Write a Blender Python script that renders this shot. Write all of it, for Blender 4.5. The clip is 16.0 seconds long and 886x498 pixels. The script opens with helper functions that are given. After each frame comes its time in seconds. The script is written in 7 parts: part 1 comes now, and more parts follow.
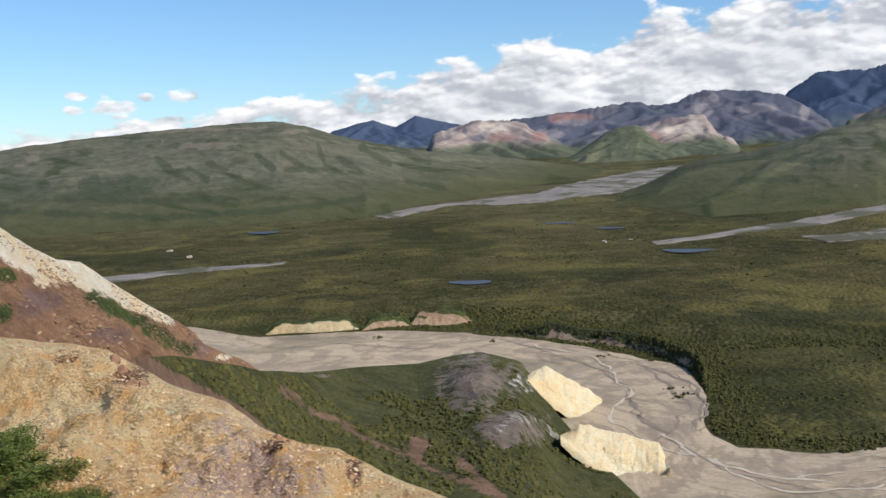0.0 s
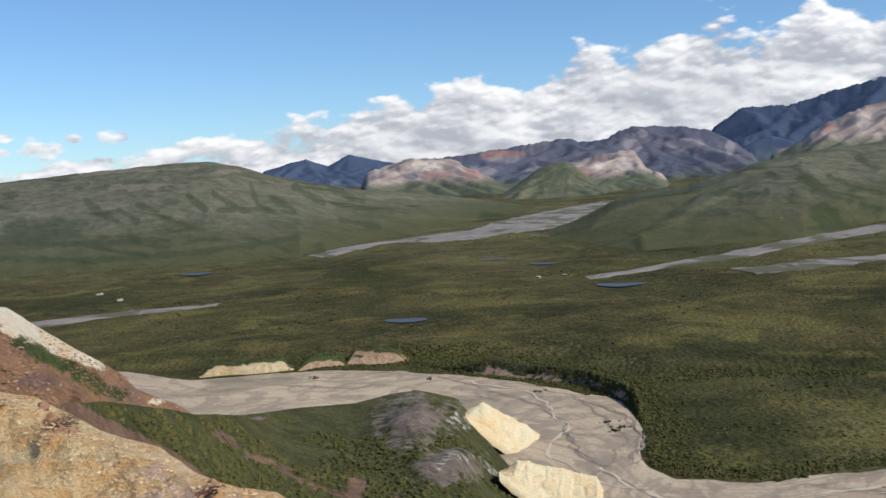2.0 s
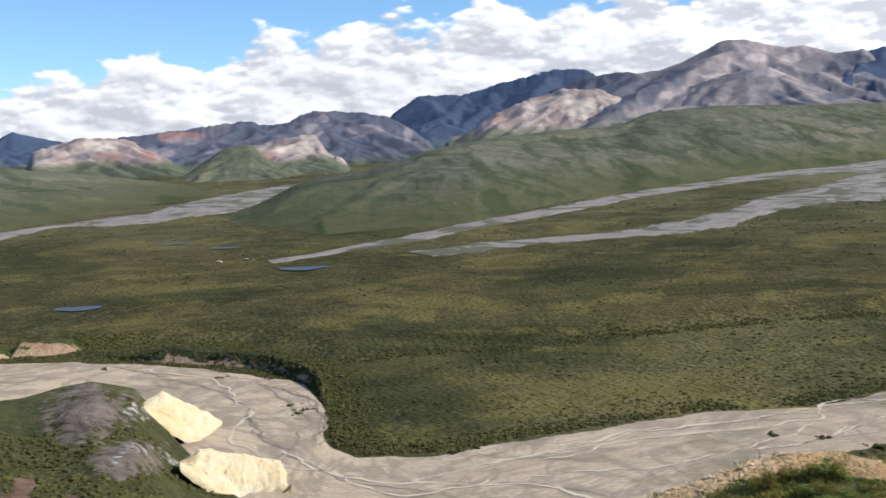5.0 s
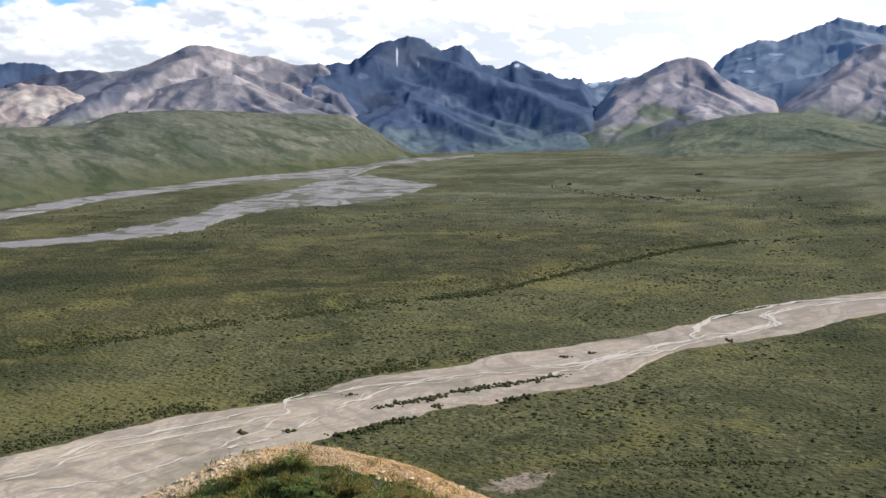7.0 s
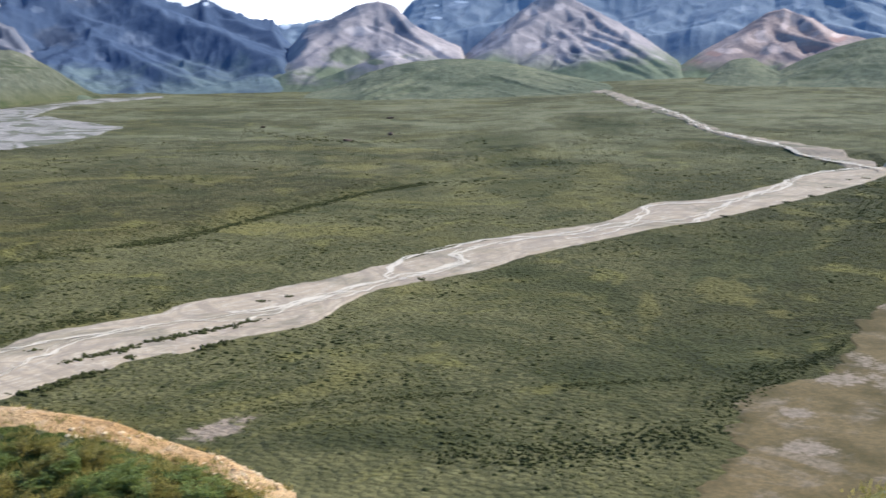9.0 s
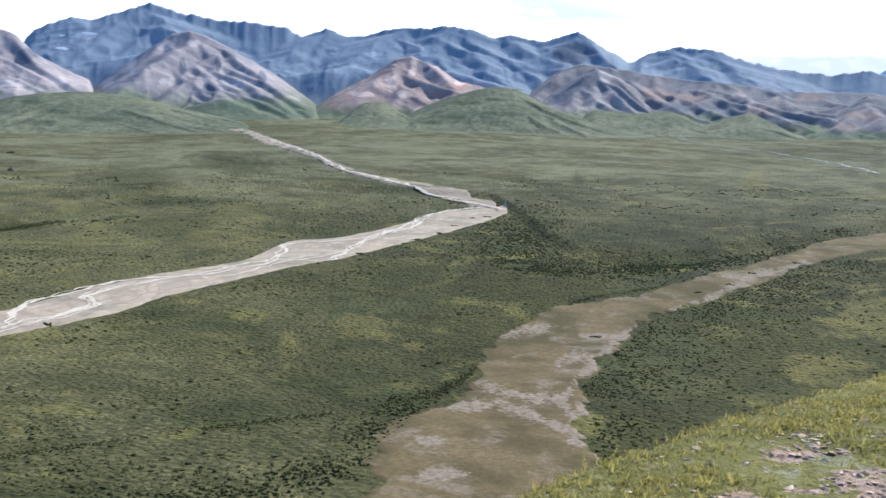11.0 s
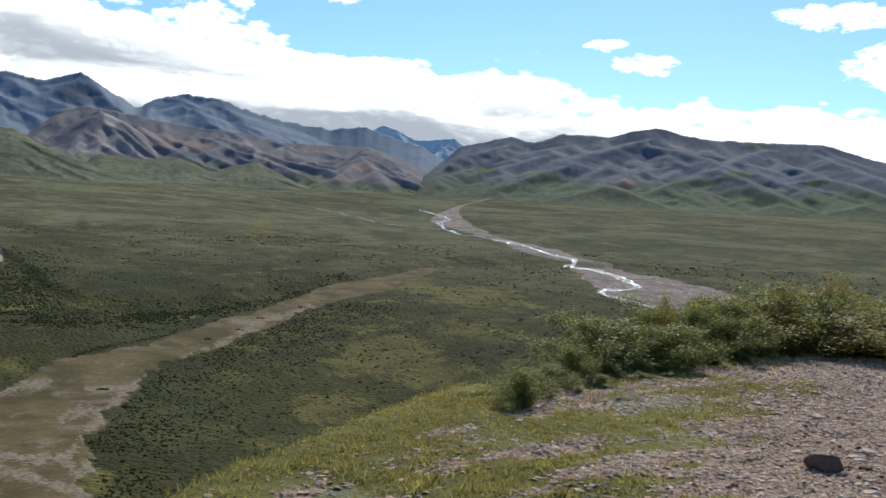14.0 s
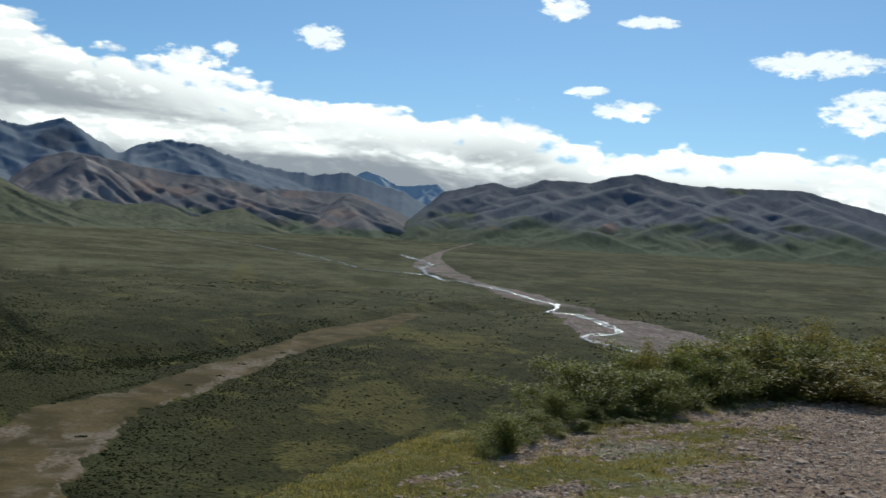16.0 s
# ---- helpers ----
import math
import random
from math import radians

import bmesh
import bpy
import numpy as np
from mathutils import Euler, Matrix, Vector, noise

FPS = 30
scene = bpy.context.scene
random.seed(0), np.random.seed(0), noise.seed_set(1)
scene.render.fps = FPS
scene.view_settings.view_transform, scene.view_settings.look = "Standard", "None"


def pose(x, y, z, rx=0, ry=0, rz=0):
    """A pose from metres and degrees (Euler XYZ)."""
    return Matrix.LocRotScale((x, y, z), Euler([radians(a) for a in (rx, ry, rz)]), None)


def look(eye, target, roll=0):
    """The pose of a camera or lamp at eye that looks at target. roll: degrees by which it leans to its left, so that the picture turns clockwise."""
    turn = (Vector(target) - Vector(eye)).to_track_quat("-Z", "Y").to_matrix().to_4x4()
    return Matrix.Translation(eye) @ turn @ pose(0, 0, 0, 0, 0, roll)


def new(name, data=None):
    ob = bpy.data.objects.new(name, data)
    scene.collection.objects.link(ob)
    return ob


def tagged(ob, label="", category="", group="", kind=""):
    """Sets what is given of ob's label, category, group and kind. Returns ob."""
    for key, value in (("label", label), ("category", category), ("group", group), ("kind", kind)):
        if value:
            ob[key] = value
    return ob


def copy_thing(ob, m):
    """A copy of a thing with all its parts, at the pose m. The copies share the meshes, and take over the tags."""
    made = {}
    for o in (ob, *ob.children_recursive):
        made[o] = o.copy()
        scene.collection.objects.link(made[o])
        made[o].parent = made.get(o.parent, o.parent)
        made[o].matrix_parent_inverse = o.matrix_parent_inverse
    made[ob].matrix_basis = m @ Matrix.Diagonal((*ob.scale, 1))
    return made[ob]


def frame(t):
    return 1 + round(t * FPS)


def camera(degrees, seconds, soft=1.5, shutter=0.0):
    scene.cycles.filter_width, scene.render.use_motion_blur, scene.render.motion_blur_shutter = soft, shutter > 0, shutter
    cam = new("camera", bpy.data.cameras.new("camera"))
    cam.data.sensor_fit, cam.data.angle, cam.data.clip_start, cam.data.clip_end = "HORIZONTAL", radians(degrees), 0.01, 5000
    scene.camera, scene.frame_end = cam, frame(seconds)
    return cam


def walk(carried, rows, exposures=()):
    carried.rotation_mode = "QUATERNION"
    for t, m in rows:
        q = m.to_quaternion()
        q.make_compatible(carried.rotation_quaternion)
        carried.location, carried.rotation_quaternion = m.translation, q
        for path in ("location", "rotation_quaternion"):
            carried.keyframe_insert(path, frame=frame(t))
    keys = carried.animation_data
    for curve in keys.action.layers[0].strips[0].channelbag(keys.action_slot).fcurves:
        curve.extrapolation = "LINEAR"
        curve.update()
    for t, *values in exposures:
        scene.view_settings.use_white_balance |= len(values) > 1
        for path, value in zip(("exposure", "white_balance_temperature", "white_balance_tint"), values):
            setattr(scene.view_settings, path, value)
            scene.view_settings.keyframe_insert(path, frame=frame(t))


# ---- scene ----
cam = camera(44.57, 16.0, soft=1.5, shutter=0.25)
ROWS = [
    (0.00, 0.000, 0.000, 120.000, 84.797, 1.992, -0.181),
    (0.50, 0.000, 0.000, 120.000, 85.599, 2.245, 0.886),
    (1.00, 0.000, 0.000, 120.000, 85.828, 2.720, 1.061),
    (1.50, 0.000, 0.000, 120.000, 86.453, 2.572, -0.533),
    (2.00, 0.000, 0.000, 120.000, 86.653, 2.705, -3.694),
    (2.50, 0.000, 0.000, 120.000, 86.268, 2.280, -7.551),
    (3.00, 0.000, 0.000, 120.000, 85.933, 1.584, -9.368),
    (5.50, 0.000, 0.000, 120.000, 84.615, 1.387, -27.399),
    (6.00, 0.000, 0.000, 120.000, 84.492, 0.627, -36.322),
    (6.50, 0.000, 0.000, 120.000, 84.748, 0.212, -43.773),
    (7.00, 0.000, 0.000, 120.000, 84.909, -0.011, -47.960),
    (7.50, 0.000, 0.000, 120.000, 84.106, -0.592, -47.425),
    (8.00, 0.000, 0.000, 120.000, 83.406, -1.560, -48.172),
    (8.50, 0.000, 0.000, 120.000, 83.046, -0.416, -54.784),
    (9.00, 0.000, 0.000, 120.000, 82.014, -0.708, -64.004),
    (9.50, 0.000, 0.000, 120.000, 83.400, -2.142, -70.821),
    (10.00, 0.000, 0.000, 120.000, 83.637, -2.488, -74.992),
    (12.50, 0.000, 0.000, 120.000, 86.857, -1.873, -96.468),
    (13.00, 0.000, 0.000, 120.000, 87.307, -2.781, -101.260),
    (13.50, 0.000, 0.000, 120.000, 87.791, -3.704, -105.526),
    (14.00, 0.000, 0.000, 120.000, 88.139, -3.053, -108.516),
    (14.50, 0.000, 0.000, 120.000, 88.428, -3.547, -111.988),
    (15.00, 0.000, 0.000, 120.000, 88.943, -3.755, -113.533),
    (15.50, 0.000, 0.000, 120.000, 90.274, -2.993, -112.991),
    (16.00, 0.000, 0.000, 120.000, 90.583, -3.032, -109.450),
]
walk(cam, [(t, pose(x, y, z, a, b, c)) for t, x, y, z, a, b, c in ROWS], exposures=[(0.0, 0.0, 6380, 10), (1.5, -0.06, 6360, 10), (3.0, -0.08, 6350, 10), (5.5, 0.35, 6300, 10), (7.5, 0.46, 6170, 9), (9.0, 0.80, 5930, 8), (10.0, 0.97, 5830, 7), (12.5, 0.4, 5930, 7), (13.5, 0.06, 6200, 6), (15.0, -0.24, 6400, 1), (16.0, -0.60, 6400, 0)])
# ---- world, sun ----
EYE = 120.0
SUN_AZ, SUN_EL = 120.0, 38.0


def flat(az, r):
    return r * np.sin(np.radians(az)), r * np.cos(np.radians(az))


sun = bpy.data.lights.new("sun", "SUN")
sun.energy, sun.angle, sun.color = 4.2, radians(0.53), (1.0, 0.94, 0.84)
sx, sy = flat(SUN_AZ, math.cos(radians(SUN_EL)))
new("sun", sun).matrix_world = look((0, 0, 0), (-sx, -sy, -math.sin(radians(SUN_EL))))


# ---- node helpers ----
class Nodes:
    """Short-hand for building a node tree."""

    def __init__(self, tree):
        self.tree, self.links = tree, tree.links

    def add(self, kind):
        return self.tree.nodes.new(kind)

    def put(self, value, socket):
        if isinstance(value, bpy.types.NodeSocket):
            self.links.new(value, socket)
        elif isinstance(value, tuple) and len(value) == 3 and socket.type == "RGBA":
            socket.default_value = (*value, 1)
        else:
            socket.default_value = value

    def math(self, op, a, b=0.0, c=None, clamp=False):
        node = self.add("ShaderNodeMath")
        node.operation, node.use_clamp = op, clamp
        self.put(a, node.inputs[0]), self.put(b, node.inputs[1])
        if c is not None:
            self.put(c, node.inputs[2])
        return node.outputs[0]

    def smooth(self, x, lo, hi, a=0.0, b=1.0):
        node = self.add("ShaderNodeMapRange")
        node.interpolation_type = "SMOOTHSTEP"
        for value, k in ((x, 0), (lo, 1), (hi, 2), (a, 3), (b, 4)):
            self.put(value, node.inputs[k])
        return node.outputs[0]

    def mix(self, f, a, b):
        node = self.add("ShaderNodeMix")
        node.data_type = "RGBA"
        self.put(f, node.inputs[0]), self.put(a, node.inputs[6]), self.put(b, node.inputs[7])
        return node.outputs[2]

    def noise(self, at, scale, detail=4.0, rough=0.55, warp=0.0, out=0):
        node = self.add("ShaderNodeTexNoise")
        self.put(at, node.inputs["Vector"])
        node.inputs["Scale"].default_value, node.inputs["Detail"].default_value = scale, detail
        node.inputs["Roughness"].default_value, node.inputs["Distortion"].default_value = rough, warp
        return node.outputs[out]

    def cells(self, at, scale, out=0):
        node = self.add("ShaderNodeTexVoronoi")
        self.put(at, node.inputs["Vector"])
        node.inputs["Scale"].default_value = scale
        return node.outputs[out]

    def smooth_cells(self, at, scale):
        node = self.add("ShaderNodeTexVoronoi")
        node.feature = "SMOOTH_F1"
        self.put(at, node.inputs["Vector"])
        node.inputs["Scale"].default_value, node.inputs["Smoothness"].default_value = scale, 0.6
        node.inputs["Detail"].default_value, node.inputs["Roughness"].default_value = 2.0, 0.5
        return node.outputs[0]

    def scaled(self, at, x, y, z):
        node = self.add("ShaderNodeVectorMath")
        node.operation = "MULTIPLY"
        self.put(at, node.inputs[0])
        node.inputs[1].default_value = (x, y, z)
        return node.outputs[0]

    def combine(self, x, y, z=0.0):
        node = self.add("ShaderNodeCombineXYZ")
        for value, k in ((x, 0), (y, 1), (z, 2)):
            self.put(value, node.inputs[k])
        return node.outputs[0]

    def attribute(self, name):
        node = self.add("ShaderNodeAttribute")
        node.attribute_name = name
        return node.outputs["Fac"]

    def place(self):
        return self.add("ShaderNodeNewGeometry").outputs["Position"]


def material(name, rough=0.9):
    """An empty principled material: its nodes, its shader, and a function that adds bump."""
    m = bpy.data.materials.new(name)
    m.use_nodes = True
    n = Nodes(m.node_tree)
    shader = m.node_tree.nodes["Principled BSDF"]
    shader.inputs["Roughness"].default_value = rough
    shader.inputs["Specular IOR Level"].default_value = 0.06

    def bump(height, strength, distance):
        node = n.add("ShaderNodeBump")
        node.inputs["Strength"].default_value, node.inputs["Distance"].default_value = strength, distance
        n.put(height, node.inputs["Height"])
        n.links.new(node.outputs[0], shader.inputs["Normal"])

    return m, n, shader, bump


# ---- sky: blue above, cumulus along the range ----
world = bpy.data.worlds.new("sky")
world.use_nodes = True
scene.world = world
n = Nodes(world.node_tree)
back = world.node_tree.nodes["Background"]
sky = n.add("ShaderNodeTexSky")
sky.sky_type, sky.sun_disc = "NISHITA", False
sky.sun_elevation, sky.sun_rotation = radians(SUN_EL), radians(SUN_AZ)
sky.altitude, sky.air_density, sky.dust_density, sky.ozone_density = 1100, 1.0, 0.45, 3.0
way = n.add("ShaderNodeTexCoord").outputs["Generated"]
split = n.add("ShaderNodeSeparateXYZ")
n.links.new(way, split.inputs[0])
azim = n.math("DEGREES", n.math("ARCTAN2", split.outputs[0], split.outputs[1]))
elev = n.math("DEGREES", n.math("ARCSINE", split.outputs[2]))
# how high the cloud bank reaches, by compass angle
top = n.add("ShaderNodeFloatCurve")
n.put(n.math("DIVIDE", n.math("ADD", azim, 180.0), 360.0), top.inputs["Value"])
curve = top.mapping.curves[0]
TOPS = [(-180, 5.0), (-60, 3.0), (-35, 1.5), (-22.0, 1.6), (-14.4, 2.3), (-10.1, 2.7), (-6.3, 3.2), (-3.1, 3.8), (-0.4, 4.6), (2.6, 5.0), (5.6, 5.6), (9.6, 6.1), (17.1, 7.8), (19.4, 7.0), (21.7, 7.7), (27.2, 7.7), (31.6, 7.7), (17.3, 7.9), (22.2, 8.5), (31.0, 9.2), (36.2, 11.0), (53.6, 11.3), (73.8, 10.9), (87.8, 10.7), (87.8, 11.1), (97.5, 9.0), (102.6, 8.3), (109.8, 7.8), (115.1, 6.9), (109.6, 7.7), (113.5, 7.9), (115.0, 6.8), (118.0, 6.1), (123.9, 6.1), (129.4, 6.3), (133.9, 6.3), (150, 7.0), (180, 5.0)]
for k, (a, h) in enumerate(TOPS):
    point = curve.points[k] if k < 2 else curve.points.new(0.5, 0.5)
    point.location = ((a + 180) / 360, h / 20)
curve.points[0].location, curve.points[1].location = ((TOPS[0][0] + 180) / 360, TOPS[0][1] / 20), ((TOPS[1][0] + 180) / 360, TOPS[1][1] / 20)
for point in curve.points:
    point.handle_type = "AUTO_CLAMPED"
top.mapping.update()
height = n.math("MULTIPLY", top.outputs[0], 20.0)


def cloud_field(vector):
    big = n.noise(vector, 1.0, 5.0, 0.46, 0.15)
    lump = n.smooth_cells(vector, 2.6)
    return n.math("SUBTRACT", big, n.math("MULTIPLY", lump, 0.20))


def cloud_at(da, de):
    return cloud_field(n.combine(n.math("MULTIPLY", n.math("ADD", azim, da), 0.30), n.math("MULTIPLY", n.math("ADD", elev, de), 0.62)))


field = cloud_at(0.0, 0.0)
above = n.math("SUBTRACT", elev, height)
bank = n.smooth(n.math("SUBTRACT", n.math("MULTIPLY", field, 5.5), n.math("ADD", above, 2.05)), -0.2, 0.55)
PUFFS = [(-18.31, 3.34, 0.67, 0.27), (-18.67, 2.6, 0.67, 0.3), (-16.45, 2.75, 1.27, 0.67), (-15.05, 3.2, 0.55, 0.27), (-13.15, 3.24, 0.91, 0.48), (-13.59, 1.97, 1.52, 0.27), (102.44, 11.28, 1.45, 0.73), (95.56, 9.55, 1.97, 0.73), (97.52, 10.3, 0.76, 0.48), (115.2, 13.38, 1.36, 0.73), (119.64, 12.76, 1.82, 0.36), (118.72, 8.21, 1.82, 0.67), (116.61, 9.16, 1.27, 0.36), (128.16, 10.68, 3.64, 0.76), (130.39, 8.33, 2.12, 1.27)]
puffs = None
for a, e, wide, tall in PUFFS:
    da = n.math("DIVIDE", n.math("SUBTRACT", azim, a), wide)
    de = n.math("DIVIDE", n.math("SUBTRACT", elev, e), tall)
    d = n.math("SUBTRACT", 1.0, n.math("ADD", n.math("MULTIPLY", da, da), n.math("MULTIPLY", de, de)))
    puffs = d if puffs is None else n.math("MAXIMUM", puffs, d)
torn = n.noise(n.combine(azim, n.math("MULTIPLY", elev, 2.0)), 0.9, 6.0, 0.6)
puff = n.smooth(n.math("ADD", puffs, n.math("MULTIPLY", n.math("SUBTRACT", torn, 0.5), 3.4)), 0.1, 0.8)
cover = n.math("MAXIMUM", bank, n.math("MULTIPLY", puff, 0.9))
# the lit side of a billow, and the grey of its base
small = n.smooth(n.math("SUBTRACT", field, cloud_at(0.15, 0.22)), -0.07, 0.09)
large = n.smooth(n.math("SUBTRACT", field, cloud_at(0.5, 1.1)), -0.20, 0.20)
lit = n.math("ADD", n.math("MULTIPLY", small, 0.38), n.math("MULTIPLY", large, 0.62))
drift = n.noise(n.combine(n.math("MULTIPLY", azim, 0.12), n.math("MULTIPLY", elev, 0.42)), 1.0, 7.0, 0.55, 0.4)
base_grey = n.math("SUBTRACT", 1.0, n.math("MULTIPLY", n.math("MULTIPLY", n.smooth(drift, 0.34, 0.56, 0.1, 1.0), n.math("MULTIPLY_ADD", n.smooth(azim, 60.0, 95.0), 0.5, 0.36)), n.smooth(above, -0.7, -3.2)))
toward = n.smooth(n.math("ABSOLUTE", n.math("SUBTRACT", azim, SUN_AZ)), 110.0, 15.0)
lit = n.math("MAXIMUM", lit, n.math("MULTIPLY", toward, 0.6))
glow = n.math("MULTIPLY", n.math("MULTIPLY_ADD", lit, 0.85, 0.15), base_grey)
level = n.math("MULTIPLY_ADD", toward, 1.2, 1.05)
cloud = n.mix(glow, n.mix(toward, (0.42, 0.445, 0.51), (0.30, 0.34, 0.43)), n.combine(level, level, level))
SKY_LEVEL = 0.118
cloud_shade = n.add("ShaderNodeBackground")
n.put(cloud, cloud_shade.inputs[0])
cloud_shade.inputs[1].default_value = 1.0
n.put(n.scaled(sky.outputs[0], 0.82, 1.0, 1.15), back.inputs[0])
back.inputs[1].default_value = SKY_LEVEL
both = n.add("ShaderNodeMixShader")
n.put(cover, both.inputs[0]), n.put(back.outputs[0], both.inputs[1]), n.put(cloud_shade.outputs[0], both.inputs[2])
n.links.new(both.outputs[0], world.node_tree.nodes["World Output"].inputs["Surface"])

# ---- plan, placed to fit the camera's view: crest lines (compass angle, height angle), banks and lines on the valley floor (metres) ----
HILL_WEST = [(-26.04, -0.01), (-24.06, 0.35), (-22.01, 0.72), (-20.44, 0.95), (-18.04, 1.21), (-15.29, 1.44), (-12.48, 1.65), (-10.18, 1.78), (-8.59,
    1.79), (-7.29, 1.58), (-5.25, 0.98), (-2.9, 0.43), (-0.54, -0.01), (2.14, -0.31), (5.1, -0.71), (8.04, -1.16), (9.79, -1.39)]
TAN_RIDGE = [(-0.21, 0.87), (0.7, 1.19), (2.2, 1.55), (4.12, 1.39), (5.44, 0.76), (6.6, 0.04), (7.76, -0.5)]
BLUE_PEAKS = [(-5.54, 1.23), (-3.44, 1.75), (-2.27, 1.32), (-1.21, 1.88), (0.71, 1.43), (2.19, 1.17)]
DARK_RIDGE = [(3.38, 1.39), (4.13, 1.48), (7.52, 1.85), (8.69, 2.01), (10.29, 2.18), (11.29, 1.96), (12.43, 2.09), (13.0, 2.41), (13.85, 2.68),
    (14.68, 2.56), (16.34, 2.48), (17.43, 2.28), (18.5, 1.67), (19.56, 0.93)]
SNOW_RIDGE = [(17.02, 1.58), (17.77, 2.29), (19.11, 3.2), (21.45, 3.25), (23.23, 3.71), (25.01, 4.14), (26.2, 4.4), (27.98, 4.33), (28.56, 3.97),
    (29.44, 3.51)]
PINK_SPUR = [(7.77, -0.12), (10.12, 0.79), (11.27, 1.12), (12.7, 1.36), (13.69, 1.32), (14.38, 0.43), (15.49, -0.39)]
HILL_MIDDLE = [(4.06, -3.18), (5.25, -3.11), (8.2, -2.7), (9.96, -2.35), (11.12, -1.9), (12.56, -1.24), (13.98, -0.84), (16.06, -0.58), (18.4, 0.0),
    (20.47, 0.57), (23.14, 0.95), (26.12, 1.18), (29.4, 1.39), (31.48, 1.99), (35.01, 2.18), (39.05, 2.06), (42.42, 2.0), (43.8, 1.47), (46.24,
    -0.01)]
TAN_DOME = [(20.77, 0.77), (21.67, 1.19), (23.18, 2.19), (24.98, 2.88), (26.77, 3.28), (28.55, 3.32), (29.72, 2.77), (30.59, 1.95)]
DARK_SADDLE = [(26.17, 3.29), (27.97, 3.89), (30.04, 4.13), (31.22, 3.81)]
BROWN_MASSIF = [(27.0, 2.75), (28.5, 3.3), (30.07, 3.72), (30.62, 4.0), (31.71, 4.12), (32.82, 4.43), (33.93, 4.95), (34.92, 5.48), (35.91, 5.43), (37.04, 5.12), (37.9, 4.91),
    (38.76, 4.99), (40.21, 4.54), (41.67, 4.59), (42.31, 4.0), (43.43, 2.42), (44.92, 0.82), (46.26, -0.09)]
BLUE_MASSIF = [(40.4, 4.1), (41.4, 4.5), (42.3, 4.62), (43.13, 4.59), (44.01, 5.27), (44.89, 5.77), (46.07, 5.99), (47.1, 5.8), (47.84, 5.32), (48.87, 5.61), (49.32, 5.33),
    (49.92, 4.67), (50.95, 4.39), (51.83, 4.77), (52.57, 4.39), (54.04, 3.82), (55.21, 3.82), (55.81, 2.81)]
PURPLE_PEAK = [(53.39, 0.31), (54.68, 1.35), (56.11, 2.52), (56.95, 3.54), (58.09, 3.91), (59.48, 4.67), (60.6, 4.89), (61.45, 4.65), (62.31, 3.8),
    (63.43, 3.23), (64.81, 2.67)]
BACK_RANGE = [(54.92, 3.53), (56.66, 3.68), (57.8, 3.91), (59.51, 3.96), (61.77, 4.27), (62.33, 4.93), (64.05, 5.67), (64.93, 5.51), (66.37, 6.06),
    (67.81, 6.61), (69.3, 6.18), (71.07, 5.97), (73.42, 5.91), (74.6, 5.8), (75.5, 5.34), (76.65, 5.77), (77.83, 5.41), (78.69, 5.54), (80.11, 5.94),
    (81.53, 6.05), (83.21, 6.19), (84.34, 6.01), (85.48, 5.61), (86.28, 5.9), (87.66, 5.5), (89.76, 6.06), (91.13, 5.31), (92.48, 4.55), (93.5, 5.11),
    (94.68, 5.39), (96.47, 5.3), (98.28, 4.74), (99.78, 4.43), (102.15, 4.15), (104.21, 4.31), (105.68, 3.85), (107.14, 3.47), (108.03, 3.03), (108.91, 2.5), (109.79, 1.82)]
STRIPED_PEAK = [(65.01, 2.11), (66.45, 3.34), (67.89, 4.41), (68.89, 5.11), (69.77, 5.35), (70.81, 5.01), (72.31, 4.29), (74.12, 3.34), (75.95, 2.09)]
RED_PEAK = [(75.49, 1.3), (77.32, 2.51), (78.92, 3.43), (80.27, 4.35), (81.09, 4.59), (82.5, 4.04), (83.64, 3.38), (84.78, 3.14), (85.65, 2.75)]
BROWN_RANGE = [(87.1, 2.66), (87.67, 3.12), (88.81, 4.05), (89.97, 4.45), (91.45, 4.3), (93.84, 3.95), (95.63, 3.72), (97.72, 3.64), (99.82, 3.26),
    (102.78, 3.28), (104.54, 3.24), (106.61, 2.56), (108.37, 1.73)]
EAST_RANGE = [(107.55, 2.07), (109.25, 3.61), (110.43, 3.89), (111.9, 4.25), (113.12, 3.97), (114.58, 4.53), (116.97, 4.43), (118.13, 4.79), (119.44,
    5.03), (121.08, 4.64), (122.54, 4.48), (124.84, 4.47), (127.65, 4.42), (129.61, 3.88), (131.52, 3.4), (132.91, 2.48), (134.2, 1.72)]
PALE_PEAKS = [(104.19, 3.91), (104.47, 4.17), (105.18, 4.52), (105.94, 4.27), (106.85, 3.8), (108.93, 4.0), (109.39, 3.74), (110.47, 3.3)]
FOOTHILL = [(57.28, 0.21), (58.97, 0.7), (60.38, 1.34), (62.4, 1.8), (64.72, 2.02), (66.78, 1.89), (68.27, 1.66), (70.06, 1.29), (72.16, 0.87)]
BROWN_DOME = [(30.71, 1.91), (31.54, 2.43), (32.37, 2.82), (33.35, 3.24), (34.48, 3.63), (36.17, 3.93), (37.17, 3.98), (38.18, 3.49), (39.04, 3.07),
    (40.35, 2.52), (41.96, 2.04), (43.43, 1.54), (44.62, 0.96), (45.52, 0.32), (46.26, -0.15)]
PALE_CONE = [(14.07, -0.59), (14.42, -0.25), (14.73, 0.27), (15.12, 0.14), (15.44, -0.33), (15.83, -0.63)]
GREEN_SHOULDER = [(6.16, -0.92), (7.24, -0.34), (8.06, 0.2), (9.16, 0.82), (10.25, 0.94), (11.1, 0.35), (11.9, -0.3), (12.93, -0.79)]
